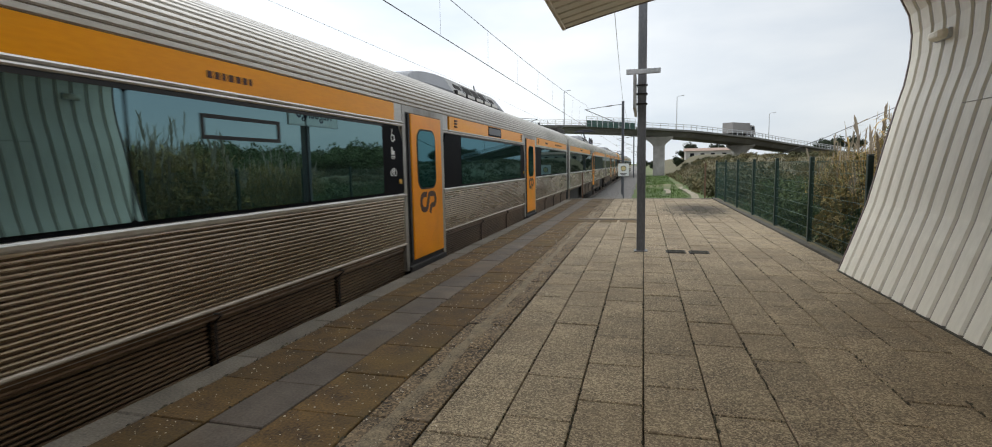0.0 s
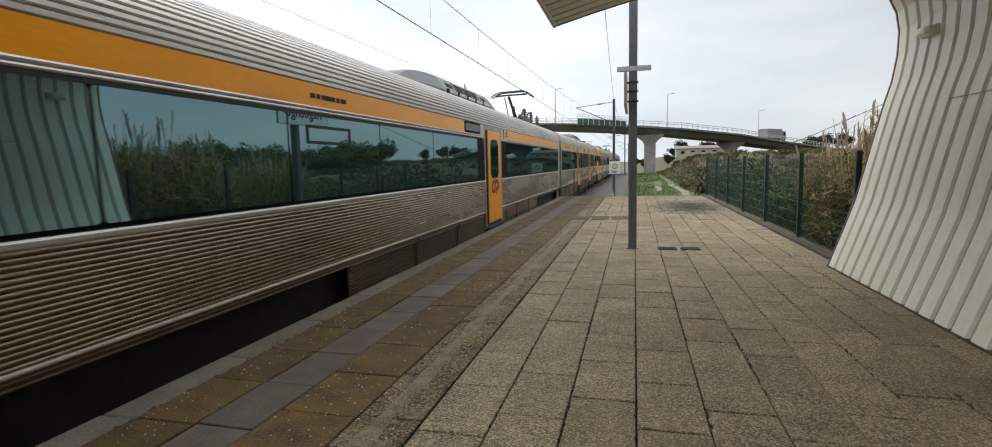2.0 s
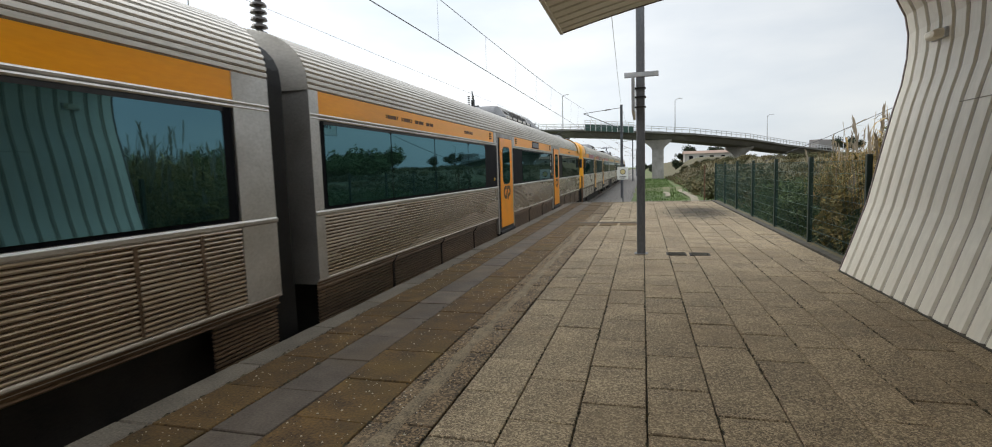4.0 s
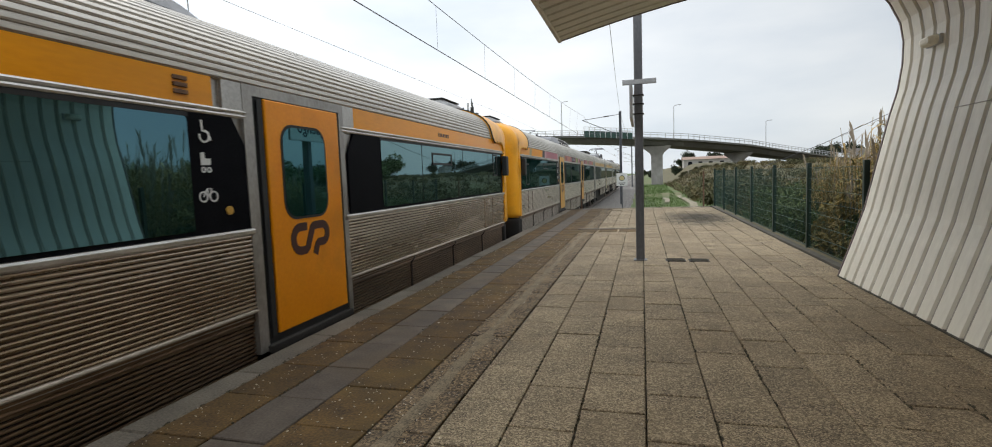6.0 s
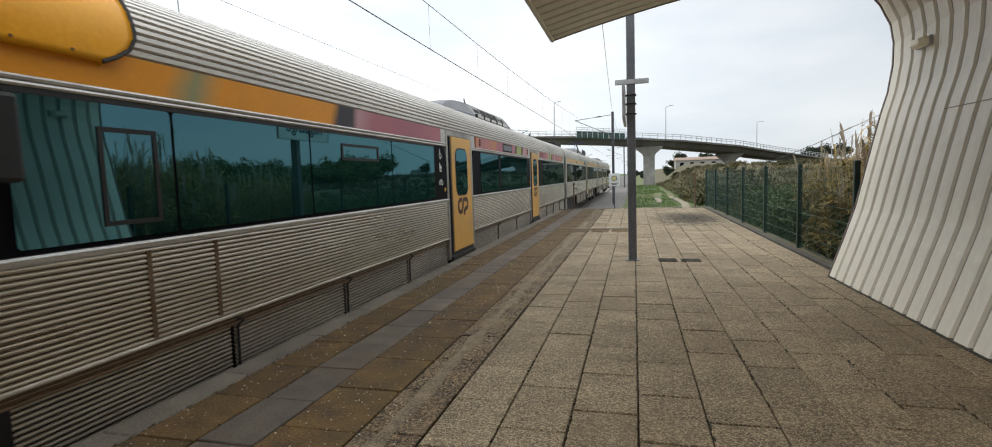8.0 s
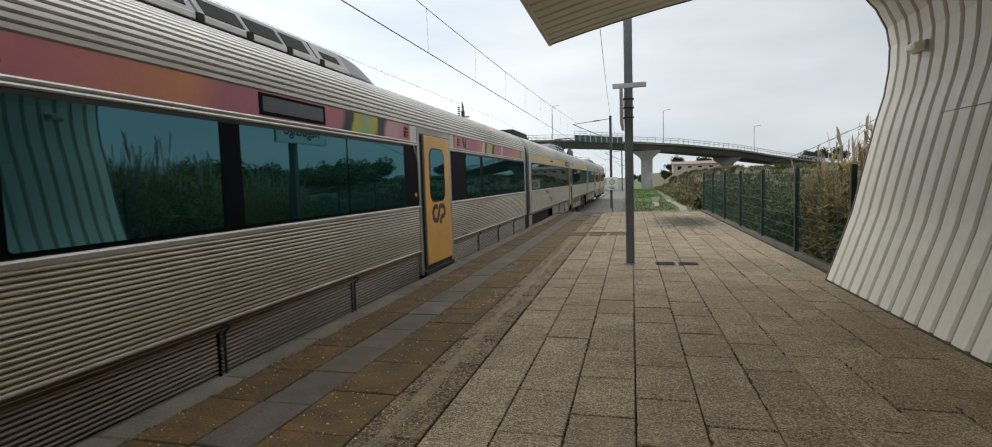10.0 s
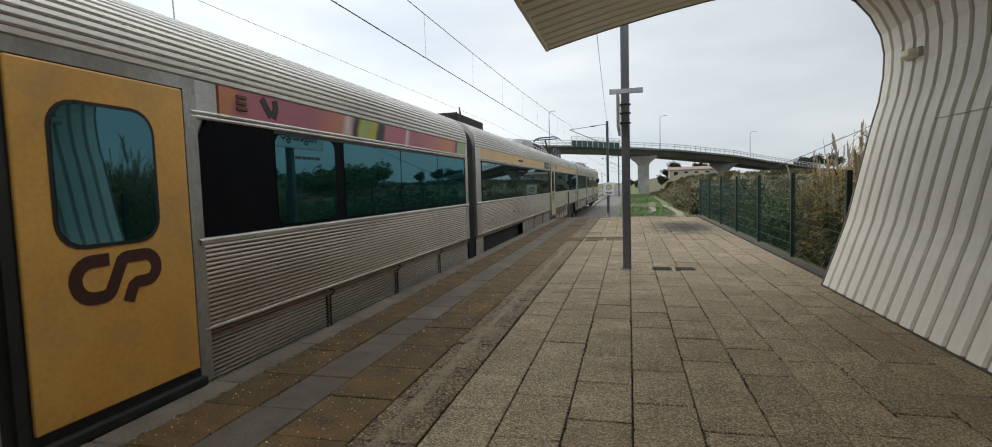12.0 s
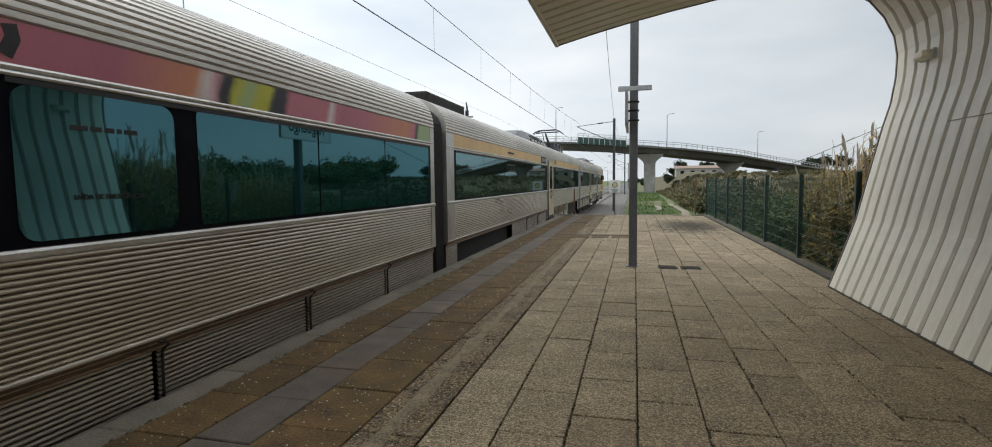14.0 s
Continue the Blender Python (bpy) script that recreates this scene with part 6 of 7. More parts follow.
FINISH.update(skirt="steel_dusty", skirt_label="ribbed skirt panel with light brake dust", side="steel", groove="groove_mid")
tagged_car = end_car("stainless railcar with pink graffiti stripe and yellow cab", M["pink"], M["faded_door"], TAGS, "2241")
faded_end = end_car("stainless railcar with bleached stripe and pale doors", M["bleached"], M["pale_door"], [], "")
faded_mid = middle_car("stainless middle railcar with pantograph and faded orange stripe", M["pale_orange"], M["pale_door"])
# u0 of every car along the train, and its half-turn
G1, G2 = 23.75, 47.65
C2 = 73.35
CARS = [(plain, G1 - 23.7, 0), (middle, G1, 0), (copy_thing(plain, pose(0, 0, 0)), G2 + 23.7, 180),
        (tagged_car, C2, 0), (faded_mid, C2 + 23.7, 0), (faded_end, C2 + 23.7 * 2 + 23.9, 180)]

# ---------------------------------------------------------------- bridge
bridge = thing("road_bridge", "weathered concrete road bridge over the railway", "bridge")
ROAD = [(-90, 104, 9.6), (-45, 108, 9.8), (-16, 111.5, 9.4), (-5, 113, 8.75), (6.5, 116, 7.75), (19, 129, 6.75), (29, 142, 5.6), (48, 165, 3.7), (75, 195, 2.2), (110, 235, 2.0)]


def across(i):
    a, b = ROAD[max(0, i - 1)], ROAD[min(len(ROAD) - 1, i + 1)]
    d = Vector((b[0] - a[0], b[1] - a[1], 0)).normalized()
    return Vector((d.y, -d.x, 0))


def ribbon(bm, section, i0=0, i1=None):
    rings = []
    for i, p in enumerate(ROAD[i0:i1]):
        n = across(i + i0)
        rings.append([Vector(p) + n * o + Vector((0, 0, z)) for o, z in section])
    add_loft(bm, rings)


bm = bmesh.new()
ribbon(bm, [(-4.6, 0.0), (4.6, 0.0), (4.6, -0.35), (3.4, -0.5), (2.7, -1.35), (-2.7, -1.35), (-3.4, -0.5), (-4.6, -0.35)])
part("deck", bm, M["deck_side"], bridge, "dark weathered concrete deck")
bm = bmesh.new()
ribbon(bm, [(-4.0, 0.004), (4.0, 0.004), (4.0, 0.02), (-4.0, 0.02)])
part("roadway", bm, M["asphalt"], bridge, "asphalt roadway")
for o in (-4.45, 4.45):
    bm = bmesh.new()
    for z in (0.95, 0.55):
        ribbon(bm, [(o - 0.06, z), (o + 0.06, z), (o + 0.06, z + 0.09), (o - 0.06, z + 0.09)])
    part("railing_rail", bm, M["light_grey"], bridge, "pale grey steel railing")
    bm = bmesh.new()
    for i in range(len(ROAD) - 1):
        p, q = Vector(ROAD[i]) + across(i) * o, Vector(ROAD[i + 1]) + across(i + 1) * o
        k = int((q - p).length / 1.5)
        for j in range(k):
            c = p.lerp(q, j / k)
            add_box(bm, c.x - 0.05, c.x + 0.05, c.y - 0.05, c.y + 0.05, c.z, c.z + 1.02)
    tagged(part("railing_post", bm, M["light_grey"], bridge, "pale grey railing posts"), kind="stuff")
# screens above the tracks
p, q = Vector((-10.9, 107.2, 8.9)), Vector((-1.6, 109.0, 8.1))
for k in range(9):
    bm = bmesh.new()
    a, b = p.lerp(q, k / 9), p.lerp(q, (k + 0.93) / 9)
    add_loft(bm, [[a + Vector((0, dy, z)) for dy, z in ((0, 0), (0.08, 0), (0.08, 1.25), (0, 1.25))], [b + Vector((0, dy, z)) for dy, z in ((0, 0), (0.08, 0), (0.08, 1.25), (0, 1.25))]])
    part("safety_screen", bm, M["mesh_green"], bridge, "green protective screen above the tracks")
bm = bmesh.new()
for k in range(10):
    c = p.lerp(q, k / 9)
    add_box(bm, c.x - 0.05, c.x + 0.05, c.y - 0.02, c.y + 0.1, c.z, c.z + 2.0)
add_tube(bm, p + Vector((0, 0, 2.0)), q + Vector((0, 0, 2.0)), 0.05)
add_tube(bm, p + Vector((0, 0, 1.6)), q + Vector((0, 0, 1.6)), 0.04)
part("screen_frame", bm, M["light_grey"], bridge, "pale frame of the screen")


def pier(x, y, top, base, w):
    bm = bmesh.new()
    add_loft(bm, [[(x + sx * wx, y + sy * wy, z) for sx, sy in ((-1, -1), (1, -1), (1, 1), (-1, 1))] for wx, wy, z in ((w, 0.8, base), (w, 0.8, top - 1.9), (w * 1.25, 0.9, top - 1.4), (w * 2.35, 1.2, top - 0.35), (w * 2.35, 1.2, top))])
    add_box(bm, x - 0.12, x + 0.12, y - 0.86, y - 0.8, base, top - 2.0)
    part("pier", bm, M["concrete"], bridge, "pale concrete pier with flared head")


pier(3.0, 114.0, 6.75, -2.0, 1.12)
pier(21.0, 131.5, 5.2, -1.0, 1.2)
pier(-26.0, 110.5, 8.1, -2.0, 1.12)


def bridge_lamp(x, y, z, side):
    l = thing("street_lamp", "tall slim grey street lamp on the bridge", "street lamp", (x, y, z), "bridge lamps")
    bm = bmesh.new()
    add_tube(bm, (0, 0, 0), (0, 0, 6.9), 0.11, 0.07)
    part("column", bm, M["light_grey"], l)
    bm = bmesh.new()
    add_path(bm, [(0, 0, 6.85), (side * 0.25, 0, 7.1), (side * 0.9, 0, 7.2)], 0.06)
    part("arm", bm, M["light_grey"], l)
    bm = bmesh.new()
    add_box(bm, side * 0.85 - 0.05, side * 0.85 + 0.55, -0.12, 0.12, 7.14, 7.26, 0.03)
    part("lantern", bm, M["light_grey"], l)


for x, y, z, s in ((-15.8, 111, 9.4, 1), (6.4, 115.2, 7.7, 1), (28.6, 140.5, 5.6, 1), (54, 170, 3.2, 1)):
    bridge_lamp(x, y, z, s)

# ---------------------------------------------------------------- truck on the bridge
truck = thing("box_truck", "grey box lorry driving over the road bridge", "truck")
bm = bmesh.new()
add_box(bm, -4.6, 2.2, -1.25, 1.25, 1.0, 3.3, 0.06)
part("cargo_box", bm, M["truck_grey"], truck, "grey covered cargo box")
bm = bmesh.new()
add_loft(bm, [[(x, y, z) for x, z in ((2.35, 0.7), (4.3, 0.7), (4.3, 1.7), (3.95, 2.75), (2.35, 2.85))] for y in (-1.2, 1.2)])
part("cab", bm, M["truck_grey"], truck, "grey driver's cab")
bm = bmesh.new()
for y in (-1.215, 1.205):
    add_box(bm, 2.75, 3.8, y, y + 0.01, 1.75, 2.5)
add_box(bm, 4.05, 4.2, -1.0, 1.0, 1.8, 2.5)
part("cab_window", bm, DARKGLASS, truck, "dark cab windows")
bm = bmesh.new()
add_box(bm, -3.9, 4.2, -0.5, 0.5, 0.65, 1.0)
part("chassis", bm, M["under"], truck, "dark chassis")
for x in (-2.9, -1.8, 3.3):
    for y in (-1.2, 0.9):
        bm = bmesh.new()
        add_tube(bm, (x, y, 0.5), (x, y + 0.3, 0.5), 0.5, n=18)
        part("wheel", bm, M["black"], truck, "black tyre")

# ---------------------------------------------------------------- left side: masts and lamps beyond the second track
far_mast = thing("catenary_mast", "steel mast with insulators beyond the second track", "catenary mast", (-11.5, 36.4, 0), "catenary masts")
bm = bmesh.new()
for dx in (-0.09, 0.09):
    add_box(bm, dx - 0.012, dx + 0.012, -0.1, 0.1, -1.3, 6.5)
add_box(bm, -0.08, 0.08, -0.008, 0.008, -1.3, 6.5)
part("column", bm, M["mast"], far_mast)
bm = bmesh.new()
add_tube(bm, (-0.35, 0, 6.05), (0.45, 0, 6.05), 0.05)
add_tube(bm, (0.05, 0, 6.4), (-0.05, 0, 7.1), 0.06, 0.04)
part("cross_arm", bm, M["mast"], far_mast)
bm = bmesh.new()
for x in (-0.3, 0.0):
    for i in range(5):
        add_tube(bm, (x, 0, 6.15 + i * 0.14), (x, 0, 6.22 + i * 0.14), 0.09, n=10)
part("insulator", bm, M["insulator"], far_mast, "dark stacked insulators")
overhead_mast(-12.3, 48, 6.15, 4.75, 1, "steel catenary mast beyond the second track")
wire("messenger_wire", span(-14, 34, -8.75, -8.8, 5.6, 5.65, 0.08) + span(34, 100, -8.8, -8.8, 5.65, 5.9, 0.3)[1:], 0.005, "thin wire strung to mast beyond the second track")
wire("feeder_wire", span(36.4, 48, -11.4, -10.5, 6.1, 5.5, 0.35), 0.010, "slack jumper wire between masts")
pl = thing("street_lamp", "tall slim grey lamp post beyond the tracks", "street lamp", (-19.4, 20, 0), "lamp posts")
bm = bmesh.new()
add_tube(bm, (0, 0, -1.3), (0, 0, 8.6), 0.05, 0.03)
add_path(bm, [(0, 0, 8.6), (-0.1, 0, 8.75), (0.05, 0, 9.0), (0.0, 0, 10.5)], 0.03)
part("column", bm, M["light_grey"], pl)
pl = thing("street_lamp", "short-armed grey lamp post far beyond the tracks", "street lamp", (-28.2, 60, 0), "lamp posts")
bm = bmesh.new()
add_tube(bm, (0, 0, -1.3), (0, 0, 10.3), 0.08, 0.05)
add_path(bm, [(0, 0, 10.3), (0.1, 0, 10.5), (0.7, 0, 10.55)], 0.06)
part("column", bm, M["light_grey"], pl)
wire("telephone_cable", [(12, 60, 1.6), (17.43, 60, 3.7), (23.1, 60, 6.3), (34, 60, 11)], 0.03, "thin black cable climbing over the brush")

# ---------------------------------------------------------------- plants


def leaf_strip(V, F, p, d, up, length, width, droop, n=3):
    """A tapering, drooping leaf from p along d."""
    side = d.cross(up)
    side = side.normalized() if side.length > 1e-4 else Vector((1, 0, 0))
    b0 = len(V)
    for i in range(n + 1):
        k = i / n
        c = p + d * (length * k) + Vector((0, 0, -droop * length * k * k))
        w_ = width * (1 - k) ** 0.7 * (0.5 + 0.5 * min(1, k * 4 + 0.3))
        V += [tuple(c - side * w_ / 2), tuple(c + side * w_ / 2)]
    for i in range(n):
        a = b0 + 2 * i
        F.append((a, a + 1, a + 3, a + 2))


def reed_clump(seed, stems, radius, h0, h1, dry):
    r = random.Random(seed)
    V1, F1, V2, F2, V3, F3 = [], [], [], [], [], []
    for s in range(stems):
        a, q = r.uniform(0, 6.283), radius * math.sqrt(r.random())
        p = Vector((q * math.cos(a), q * math.sin(a), -0.1))
        h = r.uniform(h0, h1)
        lean = Vector((r.uniform(-0.16, 0.16), r.uniform(-0.16, 0.16), 1)).normalized()
        b0 = len(V1)
        for k in (0, 1):
            c = p + lean * (h * k)
            w_ = 0.008 * (1 - 0.6 * k)
            V1 += [tuple(c + Vector((w_, 0, 0))), tuple(c + Vector((-w_ / 2, w_, 0))), tuple(c + Vector((-w_ / 2, -w_, 0)))]
        for i in range(3):
            j = (i + 1) % 3
            F1.append((b0 + i, b0 + j, b0 + 3 + j, b0 + 3 + i))
        for i in range(int(h * 8)):
            k = 0.15 + 0.85 * i / (h * 8)
            b = r.uniform(0, 6.283)
            e = r.uniform(0.15, 0.85)
            d = Vector((math.cos(b) * math.cos(e), math.sin(b) * math.cos(e), math.sin(e)))
            V, F = (V1, F1) if r.random() < dry * (0.4 + 0.9 * k) else (V2, F2)
            leaf_strip(V, F, p + lean * (h * k), d, Vector((0, 0, 1)), r.uniform(0.24, 0.5), r.uniform(0.020, 0.042), r.uniform(0.3, 0.9))
        if r.random() < 0.09:
            top = p + lean * h
            for i in range(14):
                d = (lean + Vector((r.uniform(-0.35, 0.35), r.uniform(-0.35, 0.35), r.uniform(0, 0.6)))).normalized()
                leaf_strip(V3, F3, top + lean * (0.03 * i), d, Vector((1, 0, 0)), 0.2, 0.035, 0.2, 2)
    ob = thing("giant_reeds", "tall clump of dry yellow-brown giant reeds behind the fence", "reeds", group="reed clumps")
    for nm, V, F, mt, lb in (("dry_foliage", V1, F1, "reed", "dry tan stems and leaves"), ("green_foliage", V2, F2, "reed_green", "green leaves"), ("seed_head", V3, F3, "plume", "feathery seed heads")):
        if V:
            o = tagged(new(nm, raw(nm, V, F, M[mt])), lb, kind="stuff")
            o.parent = ob
    return ob


def shrub(seed, rx, rz, leaves, mat, size, name="shrub", label="", category="shrub", trunk=0.0):
    """Limbs that fork from the ground and leaves in uneven tufts at their ends."""
    r = random.Random(seed)
    V, F = [], []
    bm = bmesh.new()
    tufts = []
    for i in range(11):
        a = r.uniform(0, 6.283)
        q = rx * r.uniform(0.2, 0.95)
        tip = Vector((q * math.cos(a), q * math.sin(a), trunk + rz * r.uniform(0.3, 1.0) * (1.15 - 0.5 * (q / rx) ** 2)))
        mid = Vector((tip.x * 0.35, tip.y * 0.35, trunk * 0.8 + (tip.z - trunk * 0.8) * 0.5))
        add_tube(bm, (tip.x * 0.03, tip.y * 0.03, -0.3 + trunk * 0.75), mid, 0.035 * rx, 0.02 * rx, n=5, caps=False)
        add_tube(bm, mid, tip, 0.02 * rx, 0.006 * rx, n=5, caps=False)
        tufts.append((tip, rx * r.uniform(0.26, 0.46)))
        tufts.append((mid.lerp(tip, 0.5) + Vector((r.uniform(-.2, .2) * rx, r.uniform(-.2, .2) * rx, 0)), rx * r.uniform(0.22, 0.38)))
    if trunk:
        add_tube(bm, (0, 0, -0.5), (0, 0, trunk * 0.8), 0.09 * rx, 0.05 * rx, n=8, caps=False)
    for i in range(leaves):
        c, q = tufts[r.randrange(len(tufts))]
        d = Vector((r.gauss(0, 1), r.gauss(0, 1), r.gauss(0, 0.8)))
        d = d.normalized() * q * r.random() ** 0.4
        p = c + d
        if p.z < 0.02:
            p.z = r.uniform(0.02, 0.3)
        n_ = Vector((r.gauss(0, 1), r.gauss(0, 1), r.gauss(0.5, 1))).normalized()
        u = n_.orthogonal().normalized()
        v = n_.cross(u)
        s = size * r.uniform(0.6, 1.4)
        b0 = len(V)
        V += [tuple(p - u * s), tuple(p + v * s * 0.45), tuple(p + u * s), tuple(p - v * s * 0.45)]
        F.append((b0, b0 + 1, b0 + 2, b0 + 3))
    ob = thing(name, label, category, group=category + " clumps")
    o = tagged(new("leaves" if name != "tree" else "crown", raw("leaves", V, F, M[mat])))
    o.parent = ob
    part("branch_work" if name != "tree" else "trunk", bm, M["bark"], ob)
    return ob


rp = random.Random(21)


def scatter(kinds, places, zoff=0.0):
    """Puts the first of each kind and copies of it at (x, y, scale)."""
    used = set()
    for i, (x, y, s) in enumerate(places):
        k = kinds[i % len(kinds)]
        m = Matrix.Translation((x, y, land(x, y) + zoff)) @ Matrix.Rotation(rp.uniform(0, 6.283), 4, "Z")
        if k not in used:
            used.add(k)
            ob = k
            ob.matrix_basis = m
        else:
            ob = copy_thing(k, m)
        ob.scale = (s, s, s * rp.uniform(0.9, 1.1))


reeds = [reed_clump(1, 84, 0.75, 1.3, 2.3, 0.6), reed_clump(2, 84, 0.8, 1.1, 2.2, 0.45), reed_clump(3, 78, 0.7, 1.2, 2.3, 0.75)]
places = []
for i in range(30):
    y = rp.uniform(7.6, 11.2)
    places.append((rp.uniform(4.0, 5.4), y, rp.uniform(1.0, 1.22)))
for i in range(22):
    y = rp.uniform(11.4, 17)
    places.append((rp.uniform(4.2, 6.4) + (y - 11) * 0.10, y, rp.uniform(0.72, 0.92)))
for i in range(20):
    y = rp.uniform(-6, 8)
    places.append((rp.uniform(4.2, 6.4), y, rp.uniform(0.85, 1.15)))
scatter(reeds, places)
brush = [shrub(11, 0.95, 1.15, 2600, "leaf", 0.055, label="dense dark green shrub behind the mesh fence"), shrub(12, 1.0, 1.05, 2600, "leaf_olive", 0.055, label="olive brown bramble shrub behind the mesh fence"),
         shrub(13, 0.9, 1.25, 2400, "leaf", 0.06, label="dense dark green shrub behind the mesh fence")]
places = []
for i in range(70):
    y = rp.uniform(8, 25)
    places.append((3.7 + rp.random() * (1.5 + (y - 6) * 0.30), y, rp.uniform(0.7, 1.05)))
scatter(brush, places)
golden = [shrub(15, 0.85, 1.75, 4200, "leaf_gold", 0.075, label="tall golden-brown bush among the reeds"),
          shrub(16, 0.8, 1.6, 4200, "leaf_gold", 0.07, label="tall golden-brown bush among the reeds"), shrub(17, 0.8, 1.55, 3600, "leaf", 0.065, label="leafy dark green bush among the reeds")]
places = []
for i in range(30):
    y = rp.uniform(7.9, 11.0)
    places.append((rp.uniform(3.85, 4.8), y, rp.uniform(0.85, 1.08)))
scatter(golden, places)
hill = [shrub(31, 1.6, 1.2, 1500, "hill_leaf", 0.14, label="low olive brush on the hillside"), shrub(32, 1.7, 1.1, 1500, "leaf_olive", 0.14, label="low dark green brush on the hillside"),
        shrub(33, 1.5, 1.3, 1300, "hill_leaf", 0.15, label="low olive brush on the hillside")]
places = []
for i in range(230):
    y = rp.uniform(30, 128)
    x = 5.6 + rp.random() ** 1.1 * (7 + y * 0.30)
    if y > 70 and x < 7:
        continue
    places.append((x, y, rp.uniform(0.26, 0.55)))
for i in range(60):
    y = rp.uniform(26, 62)
    places.append((4.5 + (y - 26) * 0.02 + rp.random() * 2.6, y, rp.uniform(0.6, 0.95)))
scatter(hill, places, -0.1)
trees = [shrub(41, 2.6, 2.8, 2600, "pine", 0.22, name="tree", label="dark rounded pine on the far ridge", category="tree", trunk=2.0),
         shrub(42, 2.4, 3.2, 2600, "pine", 0.22, name="tree", label="dark rounded pine on the far ridge", category="tree", trunk=2.4)]
scatter(trees, [(8.5, 150, 0.75), (11.0, 160, 0.8), (13.5, 172, 0.9), (20, 168, 0.8), (23, 175, 0.9), (27, 178, 0.7), (50, 178, 0.85), (53, 183, 1.0), (57, 186, 1.1), (61, 188, 0.9), (65, 196, 1.2), (45, 190, 0.7), (70, 190, 1.0), (-2.5, 420, 1.0), (2, 400, 1.1), (6, 330, 0.9), (4, 250, 0.7)], -1.2)

# a belt of low woods beyond the field, east of the line
belt = [shrub(51, 2.7, 2.9, 2400, "leaf", 0.22, name="tree", label="dark green tree in the belt of woods", category="tree", trunk=1.4),
        shrub(52, 2.9, 2.6, 2400, "leaf", 0.22, name="tree", label="broad dark green tree in the belt of woods", category="tree", trunk=1.2)]
places = []
for i in range(64):
    a = 0.40 + 1.0 * (i + rp.random()) / 64
    d = rp.uniform(58, 84)
    k = d / math.hypot(1, a)
    places.append((a * k, k, rp.uniform(0.62, 0.95)))
scatter(belt, places, -0.8)

gv, gf = [], []
for i in range(15000):
    y = 24 + 90 * rp.random()
    x = -0.5 + rp.random() * (4.6 + 0.02 * y)
    if abs(x - (3.4 + (y - 36) * 0.02)) < 0.36 or (43 < y < 68 and abs(x - (1.8 + (y - 44) * 0.0435)) < 0.34):
        continue
    z = land(x, y)
    b = rp.uniform(0, 6.283)
    e = rp.uniform(0.8, 1.5)
    leaf_strip(gv, gf, Vector((x, y, z - 0.01)), Vector((math.cos(b) * math.cos(e), math.sin(b) * math.cos(e), math.sin(e))), Vector((0, 0, 1)) if e < 1.45 else Vector((1, 0, 0)), rp.uniform(0.15, 0.4), 0.045, 0.3, 2)
dv, df = [], []
for i in range(15000):
    y = 26 + 95 * rp.random() ** 0.9
    x = 4.6 + rp.random() ** 1.3 * (5 + 0.26 * y)
    z = land(x, y)
    b = rp.uniform(0, 6.283)
    e = rp.uniform(0.7, 1.4)
    k = 0.6 + y / 90
    leaf_strip(dv, df, Vector((x, y, z - 0.02)), Vector((math.cos(b) * math.cos(e), math.sin(b) * math.cos(e), math.sin(e))), Vector((0, 0, 1)), rp.uniform(0.4, 0.9), 0.06 * k, 0.35, 2)
M["dry_grass"] = material("dry_grass_blade", (0.085, 0.072, 0.032), (0.155, 0.125, 0.060), 0.3, 0.9, island=0.4)
tagged(new("dry_grass", raw("dry_grass", dv, df, M["dry_grass"])), "tall dry olive grass on the hillside", "grass", kind="stuff")
tagged(new("grass_tufts", raw("grass_tufts", gv, gf, M["blade"])), "rough green grass past the platform end", "grass", kind="stuff")


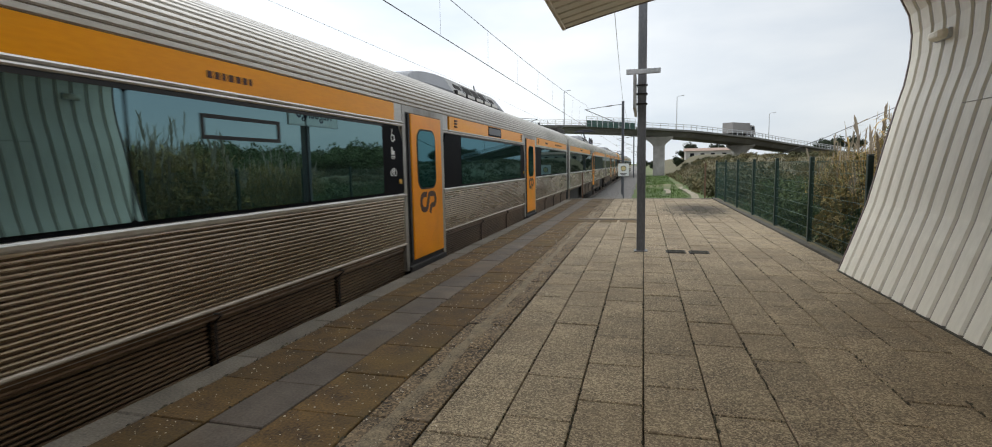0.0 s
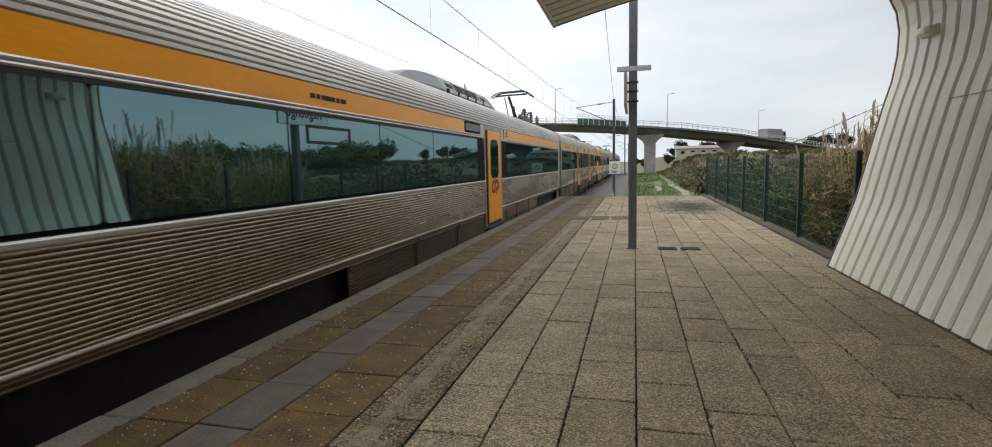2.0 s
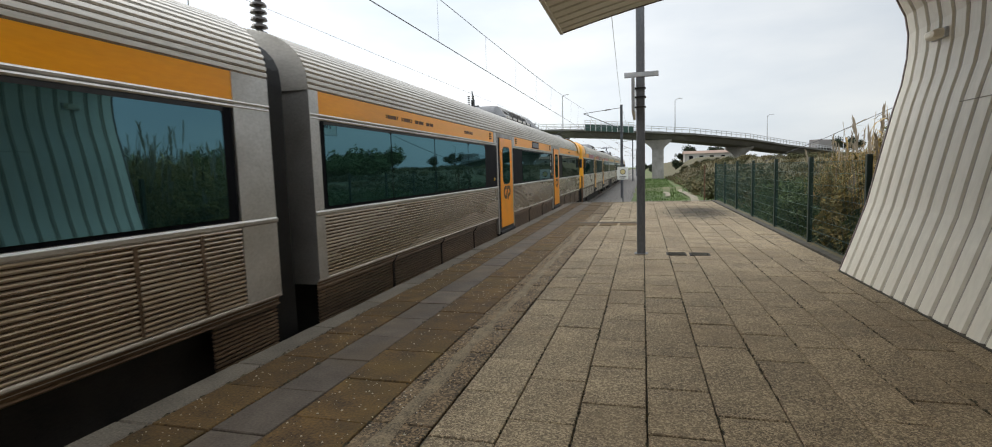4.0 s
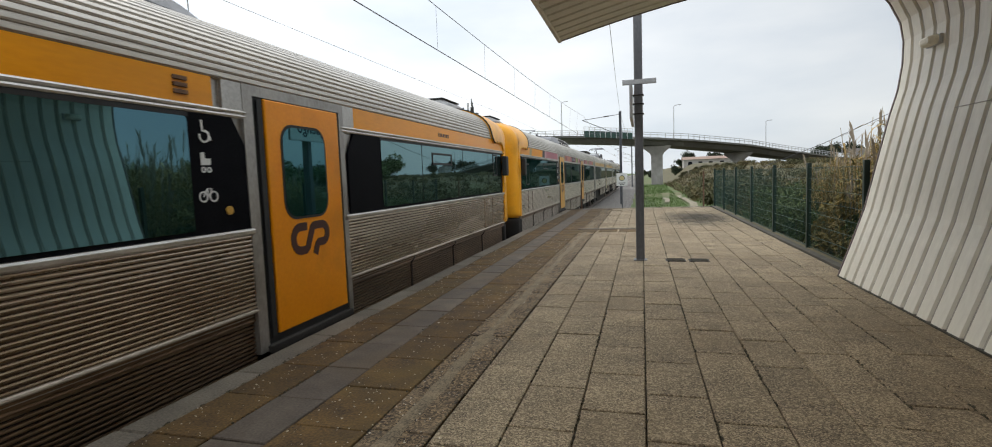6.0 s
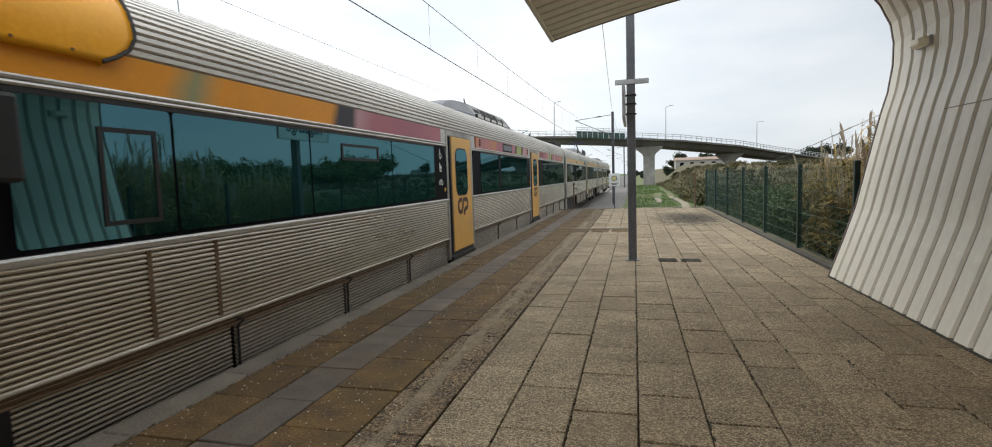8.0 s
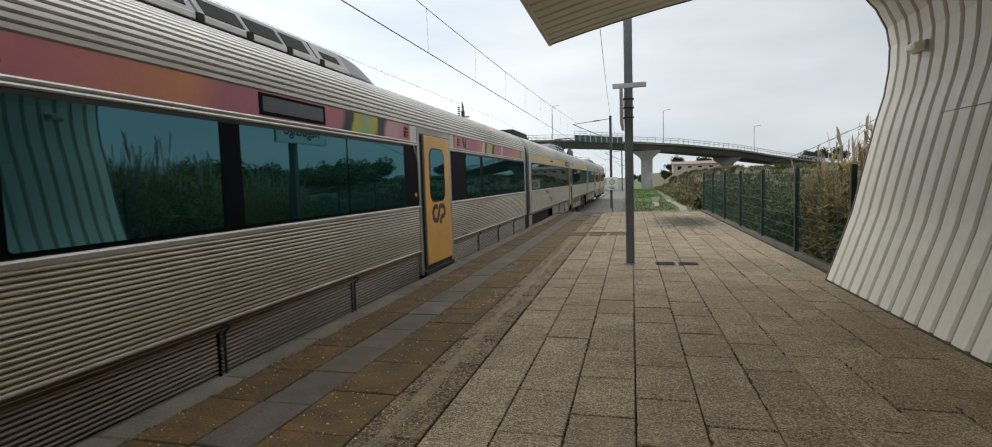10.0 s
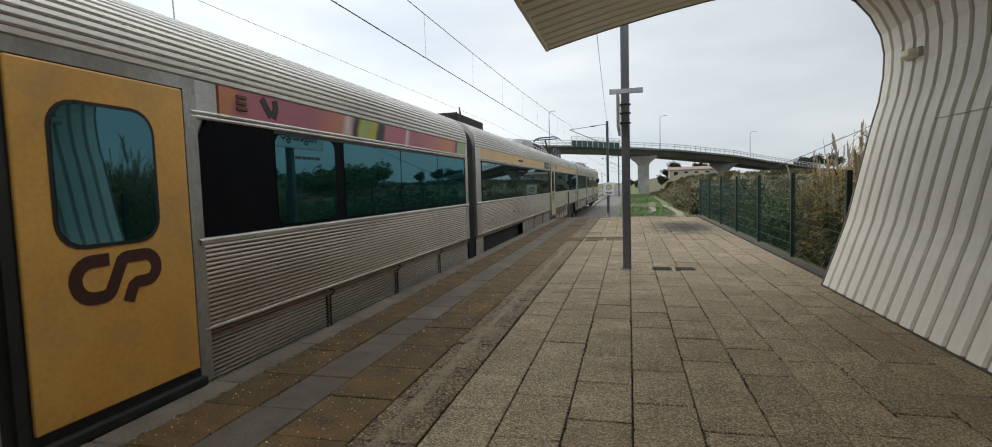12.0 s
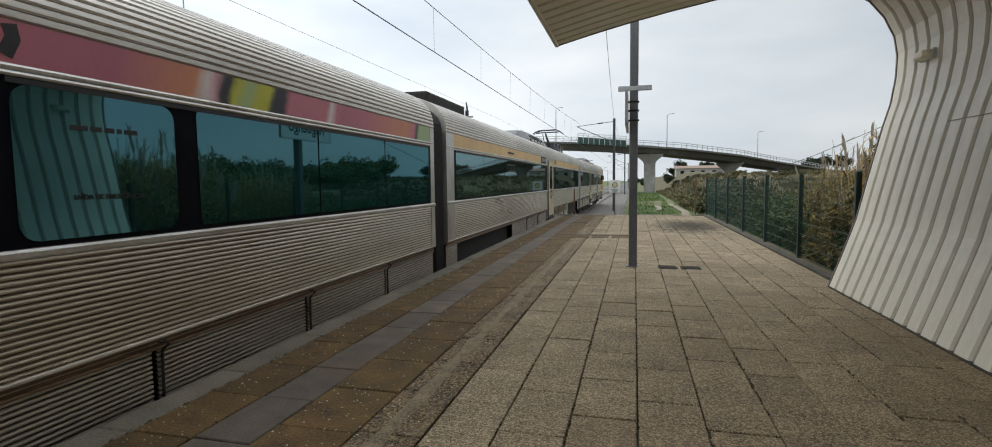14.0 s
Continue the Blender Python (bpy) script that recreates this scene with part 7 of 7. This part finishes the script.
def dirt_track(x0, y0, x1, y1, w):
    bm = bmesh.new()
    n = 14
    prev = None
    for i in range(n + 1):
        k = i / n
        x, y = x0 + (x1 - x0) * k + 0.12 * math.sin(k * 7), y0 + (y1 - y0) * k
        ww = w * (0.75 + 0.35 * noise.noise((x, y, 5)))
        row = [bm.verts.new((x + s * ww, y, land(x + s * ww, y) + 0.13)) for s in (-0.5, 0, 0.5)]
        if prev:
            for j in (0, 1):
                bm.faces.new((prev[j], prev[j + 1], row[j + 1], row[j]))
        prev = row
    return solo("dirt_track", bm, M["dirt"], "pale trodden dirt track in the grass", "path", kind="structure")


dirt_track(3.35, 37, 3.75, 60, 0.5)
dirt_track(1.9, 45, 2.2, 57, 0.5)

# ---------------------------------------------------------------- house on the ridge
house = thing("house", "low white house with clay roof on the ridge", "house", (17.2, 156, 1.5))
bm = bmesh.new()
add_box(bm, -6.2, 6.2, -3, 3, -2, 3.0)
part("wall", bm, M["render_white"], house, "white rendered walls")
bm = bmesh.new()
add_loft(bm, [[(x, -3.4, 3.0), (x, 3.4, 3.0), (x, 0, 3.8)] for x in (-6.5, 6.5)])
part("roof", bm, M["roof_tile"], house, "clay tile roof")
for x in (-4.6, -2.0, 0.6, 3.4):
    bm = bmesh.new()
    add_box(bm, x - 0.5, x + 0.5, -3.03, -2.98, 1.3, 2.4)
    part("window", bm, DARKGLASS, house)

# ---------------------------------------------------------------- what moves
TRAVEL = [(0.0, 0.23), (0.5, 6.58), (1.0, 12.48), (1.5, 18.17), (2.3, 27.11), (3.0, 34.02), (3.5, 38.74), (4.0, 43.25), (4.6, 48.32), (5.3, 53.92), (6.0, 59.04), (6.5, 62.39), (7.0, 65.56), (7.5, 68.55),
          (8.2, 72.47), (8.8, 75.41), (9.5, 78.46), (10.3, 81.48), (11.0, 83.67), (11.5, 85.05), (12.0, 86.23), (12.5, 87.18), (13.0, 87.9), (13.5, 88.31), (14.0, 88.5)]


def motions():
    for car, u0, turn in CARS:
        walk(car, [(t, pose(TRAIN_X, u0 - s, 0, 0, 0, turn)) for t, s in TRAVEL])
    way = [(0.0, (20.6, 130.6, 6.65)), (1.5, (29.9, 142.6, 5.55)), (3.0, (40.0, 155.3, 4.55)), (4.5, (50.5, 167.6, 3.55)), (6.5, (66.0, 185.0, 2.75)), (9.0, (84.0, 205.2, 2.2)), (11.5, (100.0, 223.5, 2.1)), (14.0, (108.0, 232.7, 2.05))]
    walk(truck, [(t, pose(*p, 0, 0, 50)) for t, p in way])


motions()
